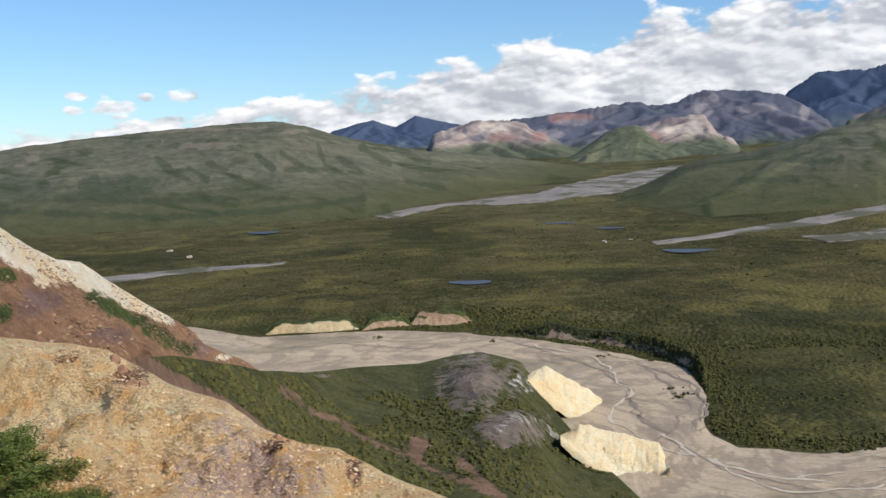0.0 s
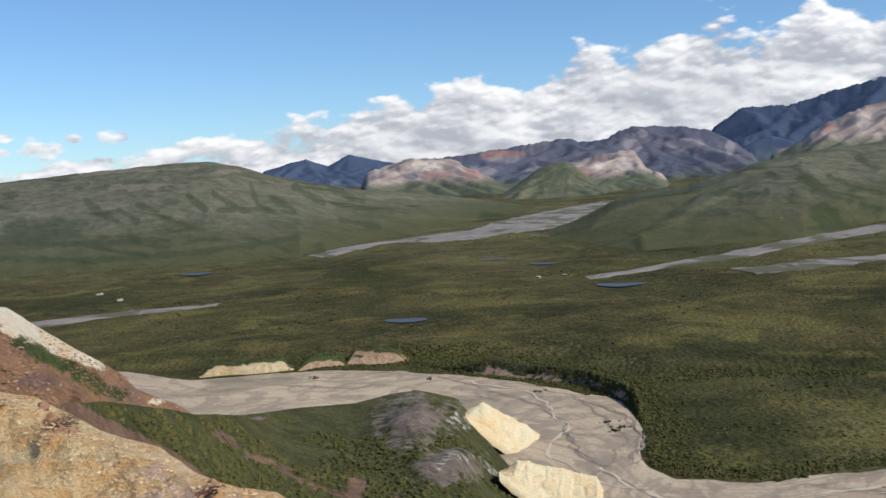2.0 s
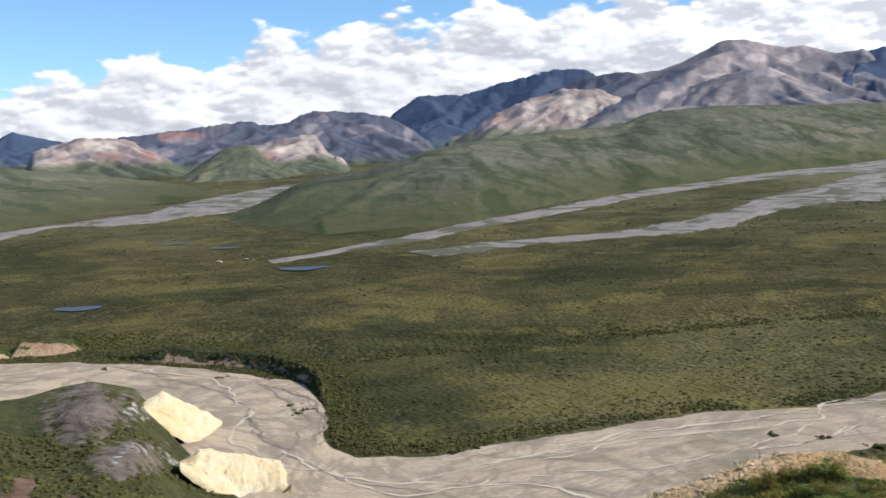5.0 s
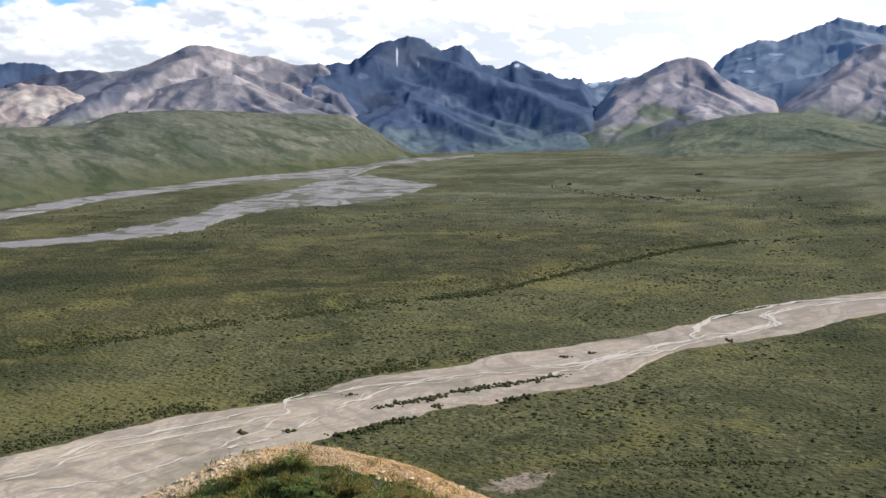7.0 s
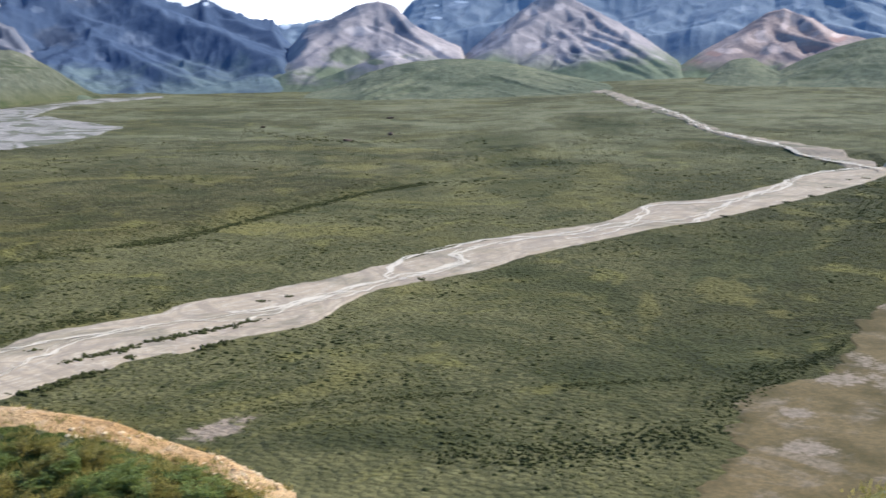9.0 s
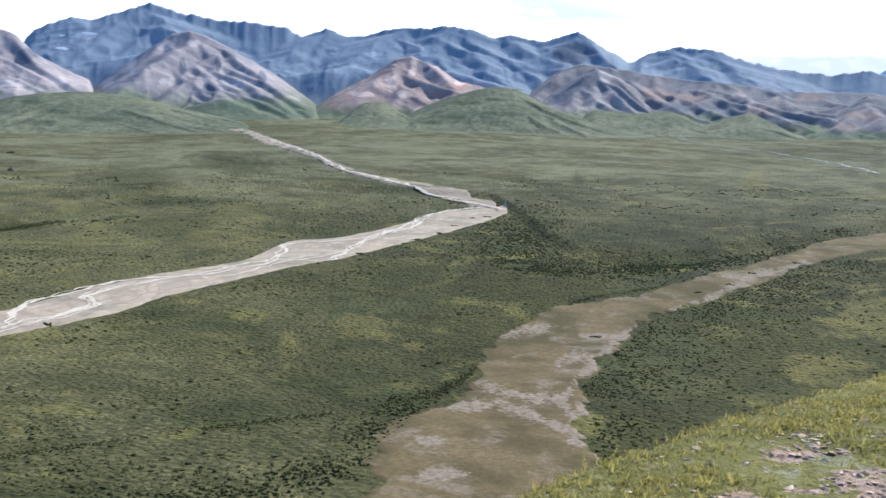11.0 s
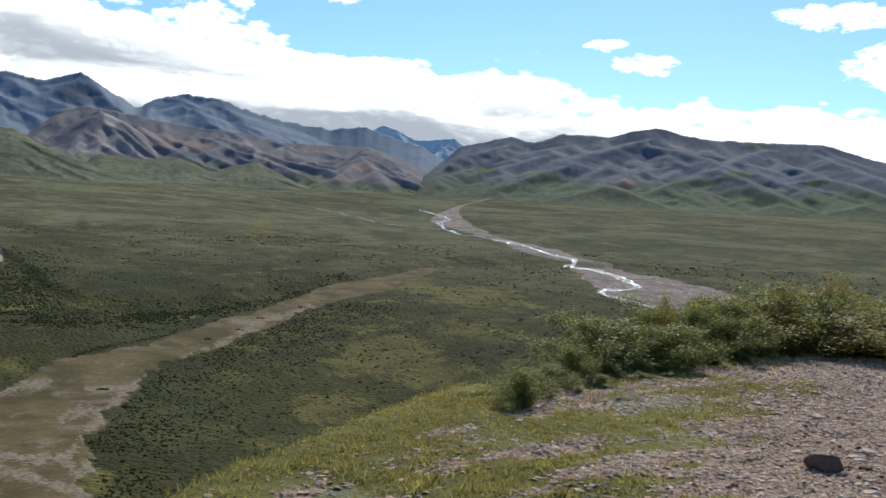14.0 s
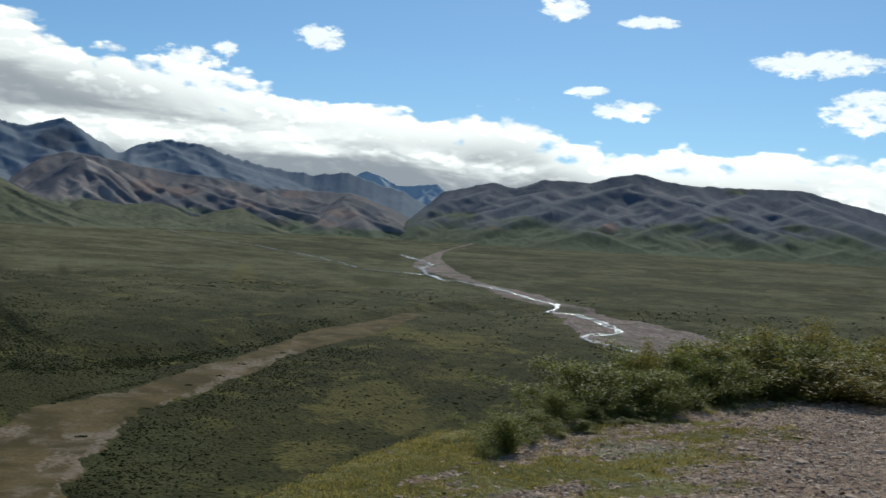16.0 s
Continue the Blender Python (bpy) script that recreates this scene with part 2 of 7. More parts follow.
FOOTHILL_B = [(81.01, 1.51), (82.25, 2.14), (83.51, 2.6), (84.5, 2.93), (85.64, 3.12), (86.51, 3.07), (87.68, 2.54), (89.16, 1.95), (90.94, 1.48),
    (93.63, 0.98)]
FOOTHILL_D = [(76.02, 0.77), (76.95, 0.81), (77.87, 1.41), (78.67, 2.01), (79.62, 2.16), (80.45, 1.77), (81.29, 1.35), (82.27, 0.87)]
FAR_EAST = [(132.1, 1.98), (133.13, 2.49), (133.91, 2.73), (134.82, 2.89), (135.67, 2.96), (137.49, 3.0), (139.47, 2.87)]
BROWN_MASSIF_SPURS = [[(35.06, 5.49), (35.56, 4.51), (34.76, 3.84), (33.35, 3.1), (31.68, 2.44), (30.71, 2.05)], [(36.05, 5.43), (37.32, 4.62),
    (38.18, 3.72), (39.04, 2.87), (39.62, 2.21)], [(38.47, 5.07), (39.68, 4.5), (40.85, 3.48), (42.02, 2.63), (43.43, 1.68)], [(33.37, 4.65), (32.53,
    3.78), (31.55, 2.77), (30.99, 2.19)], [(30.62, 4.0), (30.33, 3.02), (30.58, 2.24)], [(41.96, 4.6), (42.25, 3.85), (43.14, 2.7)]]
BROWN_DOME_SPURS = [[(34.62, 3.64), (34.91, 2.62), (34.45, 1.92)], [(37.17, 3.98), (37.94, 2.91), (38.51, 1.99)], [(36.17, 3.9), (36.05, 2.93),
    (36.73, 2.02)], [(39.04, 3.07), (39.62, 2.36), (39.76, 1.84)], [(40.35, 2.52), (41.37, 1.66), (41.96, 1.22)], [(32.24, 2.79), (32.78, 2.09), (33.05,
    1.81)], [(43.43, 1.54), (44.62, 0.52), (44.92, 0.08)]]
BLUE_MASSIF_SPURS = [[(45.92, 5.93), (44.95, 4.88), (43.96, 4.11), (42.9, 3.11), (42.02, 2.16)], [(45.92, 5.93), (47.62, 3.87), (48.83, 2.12), (49.74,
    0.84), (50.58, 0.14)], [(48.96, 5.56), (49.92, 4.23), (51.18, 2.91), (52.39, 1.45), (53.11, 0.87)], [(51.83, 4.77), (52.64, 3.9), (53.83, 2.75),
    (54.15, 1.58)], [(43.96, 4.11), (45.55, 3.44), (47.05, 2.28), (47.95, 1.23), (48.38, 0.11)], [(47.25, 5.66), (48.21, 4.22), (49.4, 3.3), (50.85,
    1.61), (51.76, 0.59)], [(42.9, 3.11), (43.73, 2.13), (44.92, 1.26), (45.81, 0.24)]]
PURPLE_PEAK_SPURS = [[(60.6, 4.89), (59.83, 4.52), (58.42, 4.08), (57.53, 3.33), (56.68, 2.76), (55.6, 2.06), (54.45, 1.17), (53.59, 0.28)], [(60.74,
    4.88), (61.64, 3.95), (62.67, 3.04), (63.74, 2.36), (64.41, 1.97)], [(59.91, 4.58), (60.25, 3.67), (61.01, 2.82), (61.88, 1.96)], [(58.42, 4.08),
    (59.54, 3.05), (60.69, 2.36), (61.32, 1.79)], [(57.53, 3.33), (57.22, 2.09), (56.68, 0.72)], [(59.21, 4.39), (59.86, 3.39), (60.54, 2.53)]]
STRIPED_PEAK_SPURS = [[(69.71, 5.29), (68.44, 4.73), (67.13, 3.95), (66.22, 3.15), (65.5, 2.25), (64.82, 1.76)], [(68.65, 4.66), (69.12, 3.47),
    (69.91, 2.64), (70.7, 2.04)], [(69.71, 5.29), (70.74, 4.25), (71.53, 3.42), (73.05, 2.44), (74.27, 1.49)], [(70.53, 5.1), (72.1, 4.02), (73.62, 2.93),
    (75.14, 2.12), (76.04, 1.86)], [(67.93, 4.22), (67.27, 3.09), (66.72, 2.02)], [(69.12, 3.47), (68.33, 2.68), (67.71, 1.95)], [(70.74, 4.25), (70.89,
    3.27), (71.21, 2.56)]]
RED_PEAK_SPURS = [[(81.0, 4.62), (80.41, 4.2), (79.76, 3.24), (79.2, 2.58), (77.74, 2.35), (75.85, 1.39)], [(81.0, 4.62), (82.35, 4.03), (83.73,
    3.22), (84.5, 2.9)], [(80.47, 4.2), (81.26, 3.65), (81.6, 2.85), (81.46, 2.09)], [(79.98, 3.43), (80.85, 2.65), (81.41, 1.97)], [(83.73, 3.22),
    (82.72, 2.6), (81.88, 1.93)]]
BROWN_RANGE_SPURS = [[(89.97, 4.45), (88.83, 3.35), (88.21, 2.32)], [(91.31, 4.3), (92.13, 3.3), (93.36, 2.1)], [(97.72, 3.72), (98.41, 2.62), (99.94,
    1.48), (100.85, 0.92)], [(95.64, 3.57), (94.92, 2.57), (93.9, 1.88)], [(99.81, 3.49), (101.1, 2.35), (101.73, 1.24)], [(101.9, 3.17), (102.86, 2.58),
    (103.14, 1.58)], [(93.54, 3.94), (93.87, 2.92), (93.59, 2.11)], [(96.53, 3.6), (96.86, 2.57), (96.59, 1.82)]]
BACK_RANGE_SPURS = [[(89.49, 6.06), (88.78, 5.21), (88.08, 4.02), (87.67, 2.83)], [(89.49, 6.06), (90.54, 5.29), (91.74, 4.46), (92.34, 4.19)],
    [(94.39, 5.38), (93.52, 4.67), (92.65, 4.05)], [(96.32, 5.27), (97.1, 4.5), (98.31, 3.95)], [(94.39, 5.38), (95.01, 4.43), (95.18, 3.85)], [(83.44,
    6.2), (83.04, 5.21), (83.19, 4.36)], [(83.44, 6.2), (84.46, 5.0), (85.62, 3.91), (86.51, 3.07)], [(80.52, 5.91), (80.26, 5.05), (79.18, 4.43)],
    [(86.16, 5.81), (87.05, 4.55), (87.66, 3.41)], [(76.75, 5.72), (76.5, 4.54), (77.05, 3.19)], [(98.58, 4.69), (99.79, 3.99), (101.0, 3.44)]]
BACK_WEST_SPURS = [[(67.55, 6.54), (66.82, 5.53), (65.55, 4.19), (64.79, 3.09)], [(64.15, 5.64), (63.65, 4.63), (63.14, 3.66)], [(67.55, 6.54),
    (68.63, 5.49), (69.17, 4.94)], [(62.28, 4.64), (62.58, 3.94), (63.16, 3.09)], [(56.65, 3.82), (56.24, 2.96), (55.25, 1.94)]]
EAST_RANGE_SPURS = [[(111.9, 4.26), (111.28, 3.1), (109.84, 2.07), (108.92, 1.42)], [(114.86, 4.45), (113.67, 2.92), (112.57, 1.32)], [(114.86, 4.45),
    (115.68, 3.02), (115.52, 1.76)], [(119.21, 4.98), (118.05, 3.54), (117.06, 2.49), (116.07, 1.38)], [(119.21, 4.98), (120.08, 3.5), (121.01, 2.32),
    (122.18, 1.68)], [(121.68, 4.44), (123.45, 3.06), (124.68, 1.91)], [(124.74, 4.54), (125.14, 3.42), (127.13, 2.02)], [(127.48, 4.29), (128.94, 2.94),
    (130.05, 1.87)], [(113.67, 2.92), (114.83, 2.38), (115.55, 1.23)], [(118.05, 3.54), (118.93, 2.43), (119.27, 1.54)], [(123.45, 3.06), (122.66, 2.16),
    (121.87, 1.25)], [(116.49, 4.29), (116.25, 3.34), (116.65, 2.47)]]
DARK_RIDGE_SPURS = [[(13.93, 2.64), (14.23, 1.66), (13.63, 0.93), (14.25, -0.3)], [(12.8, 2.37), (12.14, 1.24), (11.32, 0.35)], [(17.76, 2.15), (18.8,
    1.22), (19.07, 0.57)], [(10.18, 2.18), (8.7, 1.14), (7.6, 0.43)], [(16.19, 2.46), (16.2, 1.16), (15.86, -0.05)], [(13.93, 2.64), (15.36, 1.61),
    (15.42, 0.45)], [(6.83, 1.75), (6.26, 0.93), (5.96, 0.25)], [(11.96, 2.1), (10.54, 1.22), (9.97, 0.72)]]
SNOW_RIDGE_SPURS = [[(26.35, 4.31), (25.03, 2.73), (24.65, 1.86)], [(19.4, 3.14), (20.87, 1.88), (22.01, 0.74)], [(23.22, 3.36), (23.18, 2.19),
    (22.56, 1.17)], [(21.74, 3.15), (21.12, 2.23)]]
TAN_RIDGE_SPURS = [[(2.2, 1.67), (1.76, 0.92), (1.15, 0.47)], [(3.09, 1.52), (3.72, 0.79), (4.6, 0.28), (5.53, -0.1)], [(2.5, 1.6), (2.71, 0.85),
    (2.52, 0.42)], [(4.57, 1.38), (5.43, 0.61), (6.3, -0.07)]]
PINK_SPUR_SPURS = [[(10.53, 1.05), (10.88, 0.36), (11.56, -0.32)], [(11.62, 0.97), (12.2, 0.24), (12.33, -0.42)], [(13.03, 1.23), (12.7, 0.31),
    (12.16, -0.48)], [(13.03, 1.23), (13.61, 0.49), (14.08, -0.36)], [(10.53, 1.05), (9.41, 0.39), (8.03, -0.36)]]
TAN_DOME_SPURS = [[(28.25, 3.3), (27.63, 2.38), (26.78, 1.4)], [(28.25, 3.3), (29.06, 2.4), (29.4, 1.6)], [(28.25, 3.3), (29.89, 2.44), (30.42,
    2.01)], [(24.68, 2.89), (25.07, 2.0), (24.93, 1.41)], [(26.76, 3.13), (26.0, 2.27), (25.08, 1.41)], [(24.68, 2.89), (23.77, 2.17), (23.3, 1.45)]]
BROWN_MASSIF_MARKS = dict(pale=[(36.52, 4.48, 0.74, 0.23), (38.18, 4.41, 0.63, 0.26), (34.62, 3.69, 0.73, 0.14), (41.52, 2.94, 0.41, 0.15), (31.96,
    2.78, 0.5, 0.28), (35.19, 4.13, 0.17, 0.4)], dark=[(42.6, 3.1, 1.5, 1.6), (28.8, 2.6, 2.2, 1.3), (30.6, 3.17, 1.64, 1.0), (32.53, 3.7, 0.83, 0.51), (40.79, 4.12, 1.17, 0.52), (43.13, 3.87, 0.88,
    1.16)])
BROWN_DOME_MARKS = dict(pale=[(34.19, 3.6, 0.84, 0.11), (33.33, 2.1, 1.12, 0.17), (35.59, 2.06, 1.43, 0.17), (43.14, 1.77, 0.89, 0.15), (44.62, 0.81,
    0.42, 0.29), (45.52, 0.08, 0.36, 0.18), (37.32, 3.76, 1.15, 0.29)], dark=[(33.07, 3.09, 0.39, 0.14), (37.59, 2.61, 0.87, 0.29), (40.2, 2.37, 0.88,
    0.23)], grass=[(33.6, 1.39, 2.26, 0.34), (37.01, 1.27, 3.19, 0.52), (40.78, 1.21, 2.06, 0.7), (43.14, 0.5, 1.19, 0.65)])
BLUE_MASSIF_MARKS = dict(pale=[(43.78, 3.99, 0.41, 0.17), (48.46, 2.71, 0.95, 0.41), (51.43, 2.5, 0.24, 0.58), (46.69, 1.81, 0.36, 0.24), (47.0, 0.54,
    0.77, 0.15), (51.98, 4.48, 0.41, 0.14)], dark=[(46.07, 5.07, 1.77, 0.86), (44.61, 2.72, 1.18, 0.58)], snow=[(45.57, 5.06, 0.06, 0.69), (51.83, 4.54,
    0.23, 0.12), (46.67, 4.61, 0.06, 0.29)])
PURPLE_PEAK_MARKS = dict(pale=[(56.73, 1.19, 0.69, 0.35), (59.53, 3.33, 0.73, 0.29), (61.31, 2.19, 0.61, 0.23), (63.46, 2.53, 0.66, 0.17), (62.37,
    2.02, 0.66, 0.14)], dark=[(58.09, 3.68, 0.63, 0.57), (62.04, 3.66, 0.55, 0.39), (60.5, 3.67, 0.17, 0.51)], grass=[(59.0, 2.07, 1.3, 0.52), (58.17,
    1.14, 1.26, 0.41), (60.43, 1.79, 0.56, 0.23)])
STRIPED_PEAK_MARKS = dict(pale=[(65.66, 2.58, 0.4, 0.4), (66.93, 3.65, 0.29, 0.69), (68.51, 4.45, 0.52, 0.29), (68.85, 2.74, 0.7, 0.23), (72.09, 2.74,
    0.89, 0.29), (75.08, 2.15, 0.71, 0.23), (69.96, 4.67, 0.35, 0.23)], dark=[(69.42, 3.49, 0.23, 0.52), (71.17, 3.72, 0.18, 0.46), (70.92, 2.4, 0.47,
    0.35), (73.41, 3.1, 0.24, 0.46)], grass=[(72.43, 1.65, 1.36, 0.35), (69.49, 1.22, 1.18, 0.29), (70.68, 0.92, 1.77, 0.29)])
RED_PEAK_MARKS = dict(pale=[(78.62, 2.5, 0.71, 0.15), (80.05, 3.31, 0.29, 0.29), (81.2, 3.7, 0.29, 0.29), (80.82, 2.59, 0.47, 0.23), (83.7, 3.27,
    0.35, 0.17)], rust=[(76.87, 1.93, 0.65, 0.23), (76.15, 1.46, 0.41, 0.18), (82.58, 2.6, 0.75, 0.2), (83.71, 3.07, 0.52, 0.17), (77.88, 2.35, 0.47,
    0.15)], dark=[(81.76, 4.01, 0.41, 0.4), (80.38, 2.51, 0.35, 0.29)], grass=[(79.25, 1.73, 1.0, 0.23)])
BROWN_RANGE_MARKS = dict(pale=[(98.04, 3.05, 0.36, 0.3), (98.65, 2.48, 0.3, 0.24), (91.23, 3.85, 0.3, 0.35)], rust=[(98.96, 2.19, 0.77, 0.36),
    (100.78, 1.36, 0.77, 0.27), (101.31, 3.0, 0.77, 0.24), (93.87, 2.92, 1.19, 0.41), (95.66, 2.83, 0.89, 0.3)], dark=[(99.82, 3.26, 0.59, 0.3), (103.05,
    3.79, 1.47, 0.29), (95.38, 2.38, 0.89, 0.3), (96.82, 3.9, 2.38, 0.35)], grass=[(90.93, 2.01, 1.18, 0.24), (94.5, 1.84, 1.79, 0.24)])
BACK_RANGE_MARKS = dict(pale=[(81.92, 4.87, 0.28, 0.4), (79.17, 4.57, 0.65, 0.14)], dark=[(89.67, 4.96, 1.18, 0.7)])
BACK_WEST_MARKS = dict(snow=[(55.8, 3.53, 0.26, 0.2), (56.94, 3.91, 0.46, 0.09), (55.07, 3.68, 0.17, 0.12), (64.86, 4.89, 0.43, 0.08), (63.67, 4.07,
    0.38, 0.07), (63.65, 4.71, 0.22, 0.06)], pale=[(64.73, 4.75, 0.64, 0.17)])
BROWN_FRONT_MARKS = dict(rust=[(104.0, 2.19, 0.88, 0.29), (103.14, 1.58, 0.59, 0.24)], dark=[(105.74, 2.39, 0.87, 0.59)], grass=[(105.79, 1.22, 1.74,
    0.18), (102.28, 0.9, 1.18, 0.12)])
PURPLE_FRONT_MARKS = dict(pale=[(91.23, 3.85, 0.41, 0.47)], dark=[(89.14, 2.59, 0.59, 0.41)])
EAST_RANGE_MARKS = dict(grass=[(121.38, 2.25, 1.41, 0.29), (123.74, 2.79, 0.83, 0.23), (127.32, 2.51, 0.8, 0.23), (110.36, 2.45, 0.89, 0.18), (114.89,
    1.35, 1.18, 0.24), (124.49, 4.25, 0.82, 0.17), (109.82, 1.38, 1.19, 0.24), (124.66, 1.39, 1.64, 0.23)], rust=[(118.08, 2.1, 0.58, 0.35), (112.05,
    1.65, 0.59, 0.3)], dark=[(117.31, 2.8, 0.58, 0.35), (114.83, 2.38, 0.59, 0.41), (121.61, 0.8, 1.69, 0.23), (126.17, 3.6, 0.54, 0.34), (124.34, 2.1,
    0.55, 0.23)])
DARK_RIDGE_MARKS = dict(pale=[(18.6, 1.34, 0.26, 0.52), (13.66, 1.64, 0.51, 0.63), (16.3, 1.59, 1.44, 0.29), (14.19, 2.21, 0.28, 0.29), (7.06, 1.2,
    1.05, 0.22), (5.73, 0.67, 0.78, 0.33), (8.62, 0.61, 0.64, 0.17)], rust=[(6.81, 1.48, 1.31, 0.28)], dark=[(15.83, 0.59, 1.73, 0.64), (11.11, 1.69,
    1.94, 0.34)])
SNOW_RIDGE_MARKS = dict(snow=[(25.46, 4.22, 0.27, 0.12), (26.05, 4.35, 0.3, 0.06)], rust=[(21.66, 0.9, 0.89, 0.29)])
TAN_RIDGE_MARKS = dict(pale=[(2.48, 1.16, 0.42, 0.35), (3.08, 1.14, 0.71, 0.3)], dark=[(2.02, 0.58, 0.42, 0.18), (1.35, 0.99, 0.18, 0.24)],
    rust=[(3.36, 0.54, 0.89, 0.24), (5.29, 0.62, 0.47, 0.41)])
PINK_SPUR_MARKS = dict(grass=[(8.58, -0.1, 1.35, 0.45), (9.94, 0.21, 0.65, 0.34)], pale=[(13.28, 0.65, 0.45, 0.46), (11.89, 0.68, 0.39, 0.23)],
    rust=[(11.18, 0.26, 0.44, 0.4), (12.81, -0.35, 0.56, 0.23)])
TAN_DOME_MARKS = dict(pale=[(24.96, 2.29, 0.47, 0.47), (27.63, 2.23, 1.01, 0.59), (29.71, 2.18, 0.47, 0.24)], rust=[(24.98, 3.03, 1.19, 0.23), (23.32,
    2.04, 0.35, 0.41)], dark=[(26.02, 3.15, 0.89, 0.18)])
HILL_WEST_MARKS = dict(shrub=[(-16.0, -1.17, 1.78, 0.63), (-17.91, -1.03, 0.65, 0.51), (-20.17, -0.93, 0.42, 0.28), (-10.43, -0.17, 0.46, 0.23),
    (-14.92, 0.74, 0.28, 0.14), (-17.4, -1.62, 1.65, 0.28), (-7.69, -0.71, 0.7, 0.18)], bare=[(-20.59, 0.34, 0.37, 0.25), (-21.16, -0.0, 0.36, 0.11),
    (-14.29, 0.98, 0.11, 0.17), (-15.29, 1.5, 7.11, 0.11), (-12.25, 0.68, 1.72, 0.2), (-7.59, 1.26, 0.88, 0.12)], strips=[[(-6.39, 0.61), (-6.08, -0.41),
    (-5.57, -0.78)], [(-9.55, 0.07), (-8.74, -0.67)], [(-8.29, 0.14), (-7.1, -0.67), (-6.46, -0.87)], [(-12.99, -0.45), (-12.17, -1.06)], [(-12.01,
    -0.25), (-11.22, -0.57)], [(-14.54, 0.07), (-14.01, -0.47)], [(-14.01, -0.53), (-13.19, -1.02)], [(-5.3, -0.2), (-4.15, -0.98)], [(-4.1, 0.29),
    (-2.65, -0.59)], [(-2.32, 0.23), (-0.56, -0.66)], [(-19.56, -1.72), (-15.22, -2.04), (-10.67, -2.12)], [(-22.21, -2.23), (-18.54, -2.56), (-14.15,
    -2.96)], [(-14.14, -2.9), (-8.96, -2.84), (-4.21, -2.38)], [(-1.79, -1.52), (0.29, -2.04)]])
HILL_MIDDLE_MARKS = dict(shrub=[(20.02, 0.14, 0.59, 0.12), (29.95, -0.78, 0.6, 0.24), (36.29, -0.84, 0.87, 0.24), (40.46, -0.01, 0.56, 0.23), (18.36,
    -1.08, 0.88, 0.18), (23.02, -3.0, 1.19, 0.15)], bare=[(41.31, 0.69, 0.73, 0.17), (34.71, 1.46, 0.53, 0.06)], strips=[[(26.23, 0.76), (27.22, 0.08),
    (27.87, -0.41)], [(24.61, 0.38), (25.49, -0.17)], [(18.08, -0.81), (18.94, -1.25), (20.27, -1.11)], [(29.24, -0.5), (30.0, -1.23)], [(33.93, -0.2),
    (35.62, -1.06)], [(35.45, -0.12), (36.62, -0.67)], [(31.75, 0.21), (33.22, -0.56)], [(39.04, 0.32), (40.75, -0.3)], [(37.02, -0.27), (38.18, -0.82)],
    [(22.48, -1.05), (24.25, -1.69)], [(27.86, -0.88), (29.04, -1.51)], [(23.39, -0.48), (24.86, -1.11)], [(38.19, 0.63), (39.33, 0.02)], [(30.27, 0.54),
    (31.45, -0.14)], [(15.43, -2.02), (18.32, -2.06)], [(30.83, -1.25), (32.61, -1.65)], [(24.84, -2.0), (26.63, -2.28)]])
FOOTHILL_MARKS = dict(shrub=[(59.36, -0.36, 0.85, 0.15), (62.43, 0.4, 1.11, 0.17), (62.12, 1.39, 0.55, 0.11), (65.16, 0.7, 1.34, 0.14), (56.77, -0.39,
    0.87, 0.15), (63.52, 0.97, 0.66, 0.11), (66.76, 0.99, 0.79, 0.11)])
FOOTHILL_B_MARKS = dict(shrub=[(84.55, 0.37, 1.73, 0.23), (84.23, 2.25, 1.14, 0.12), (83.11, 1.48, 1.13, 0.12), (85.96, 1.74, 1.74, 0.12), (87.43,
    0.91, 1.46, 0.15), (85.65, 2.46, 0.87, 0.09), (82.27, 1.16, 0.84, 0.09)])
FOOTHILL_C = [(89.76, 1.44), (91.04, 2.11), (92.71, 1.99), (94.67, 2.11), (96.32, 1.66), (97.92, 2.01), (98.55, 2.15), (99.57, 1.77), (100.78, 1.21)]
PURPLE_FRONT = [(87.4, 2.0), (89.12, 3.33), (90.72, 4.27), (92.06, 3.74), (93.58, 2.76), (94.79, 2.09)]
BROWN_FRONT = [(100.79, 1.06), (101.66, 1.53), (102.82, 2.31), (104.11, 3.17), (105.44, 2.76), (107.21, 1.93), (108.38, 1.38)]
SPUR_NEAR = [(-27.54, -7.53), (-22.62, -8.36), (-21.08, -8.79), (-19.23, -9.18), (-17.61, -9.61), (-16.55, -10.42), (-14.64, -11.59), (-11.82,
    -12.83), (-10.12, -14.12), (-7.78, -15.15), (-5.99, -15.56), (-3.61, -16.84), (-0.29, -18.18), (3.04, -19.62)]
SPUR_FAR = [(-29.17, 1.93), (-24.66, -1.14), (-22.26, -2.97), (-20.77, -4.13), (-19.75, -4.7), (-18.69, -4.91), (-17.12, -6.08), (-15.79, -7.12),
    (-14.43, -8.02), (-13.2, -8.96), (-12.8, -9.57), (-10.82, -10.58), (-9.96, -11.17)]
GREEN_SLOPE = [(-18.29, -11.67), (-17.43, -11.19), (-16.24, -9.87), (-14.55, -10.07), (-12.56, -10.46), (-10.83, -10.87), (-9.96, -11.17), (-7.6,
    -11.41), (-4.58, -11.28), (-1.55, -11.26), (0.28, -10.91), (1.81, -10.75), (3.91, -11.31), (4.49, -12.09), (5.8, -14.07), (7.41, -15.95), (10.05,
    -18.25), (12.09, -20.08)]
BARE_STREAK = [(-8.83, -12.18), (-7.1, -13.46), (-4.74, -14.9), (-2.95, -15.72), (-1.15, -16.66), (0.97, -17.3), (3.08, -18.49)]
BROWN_EDGE = [(-16.21, -9.45), (-14.47, -10.68), (-11.08, -12.8), (-8.38, -15.11)]
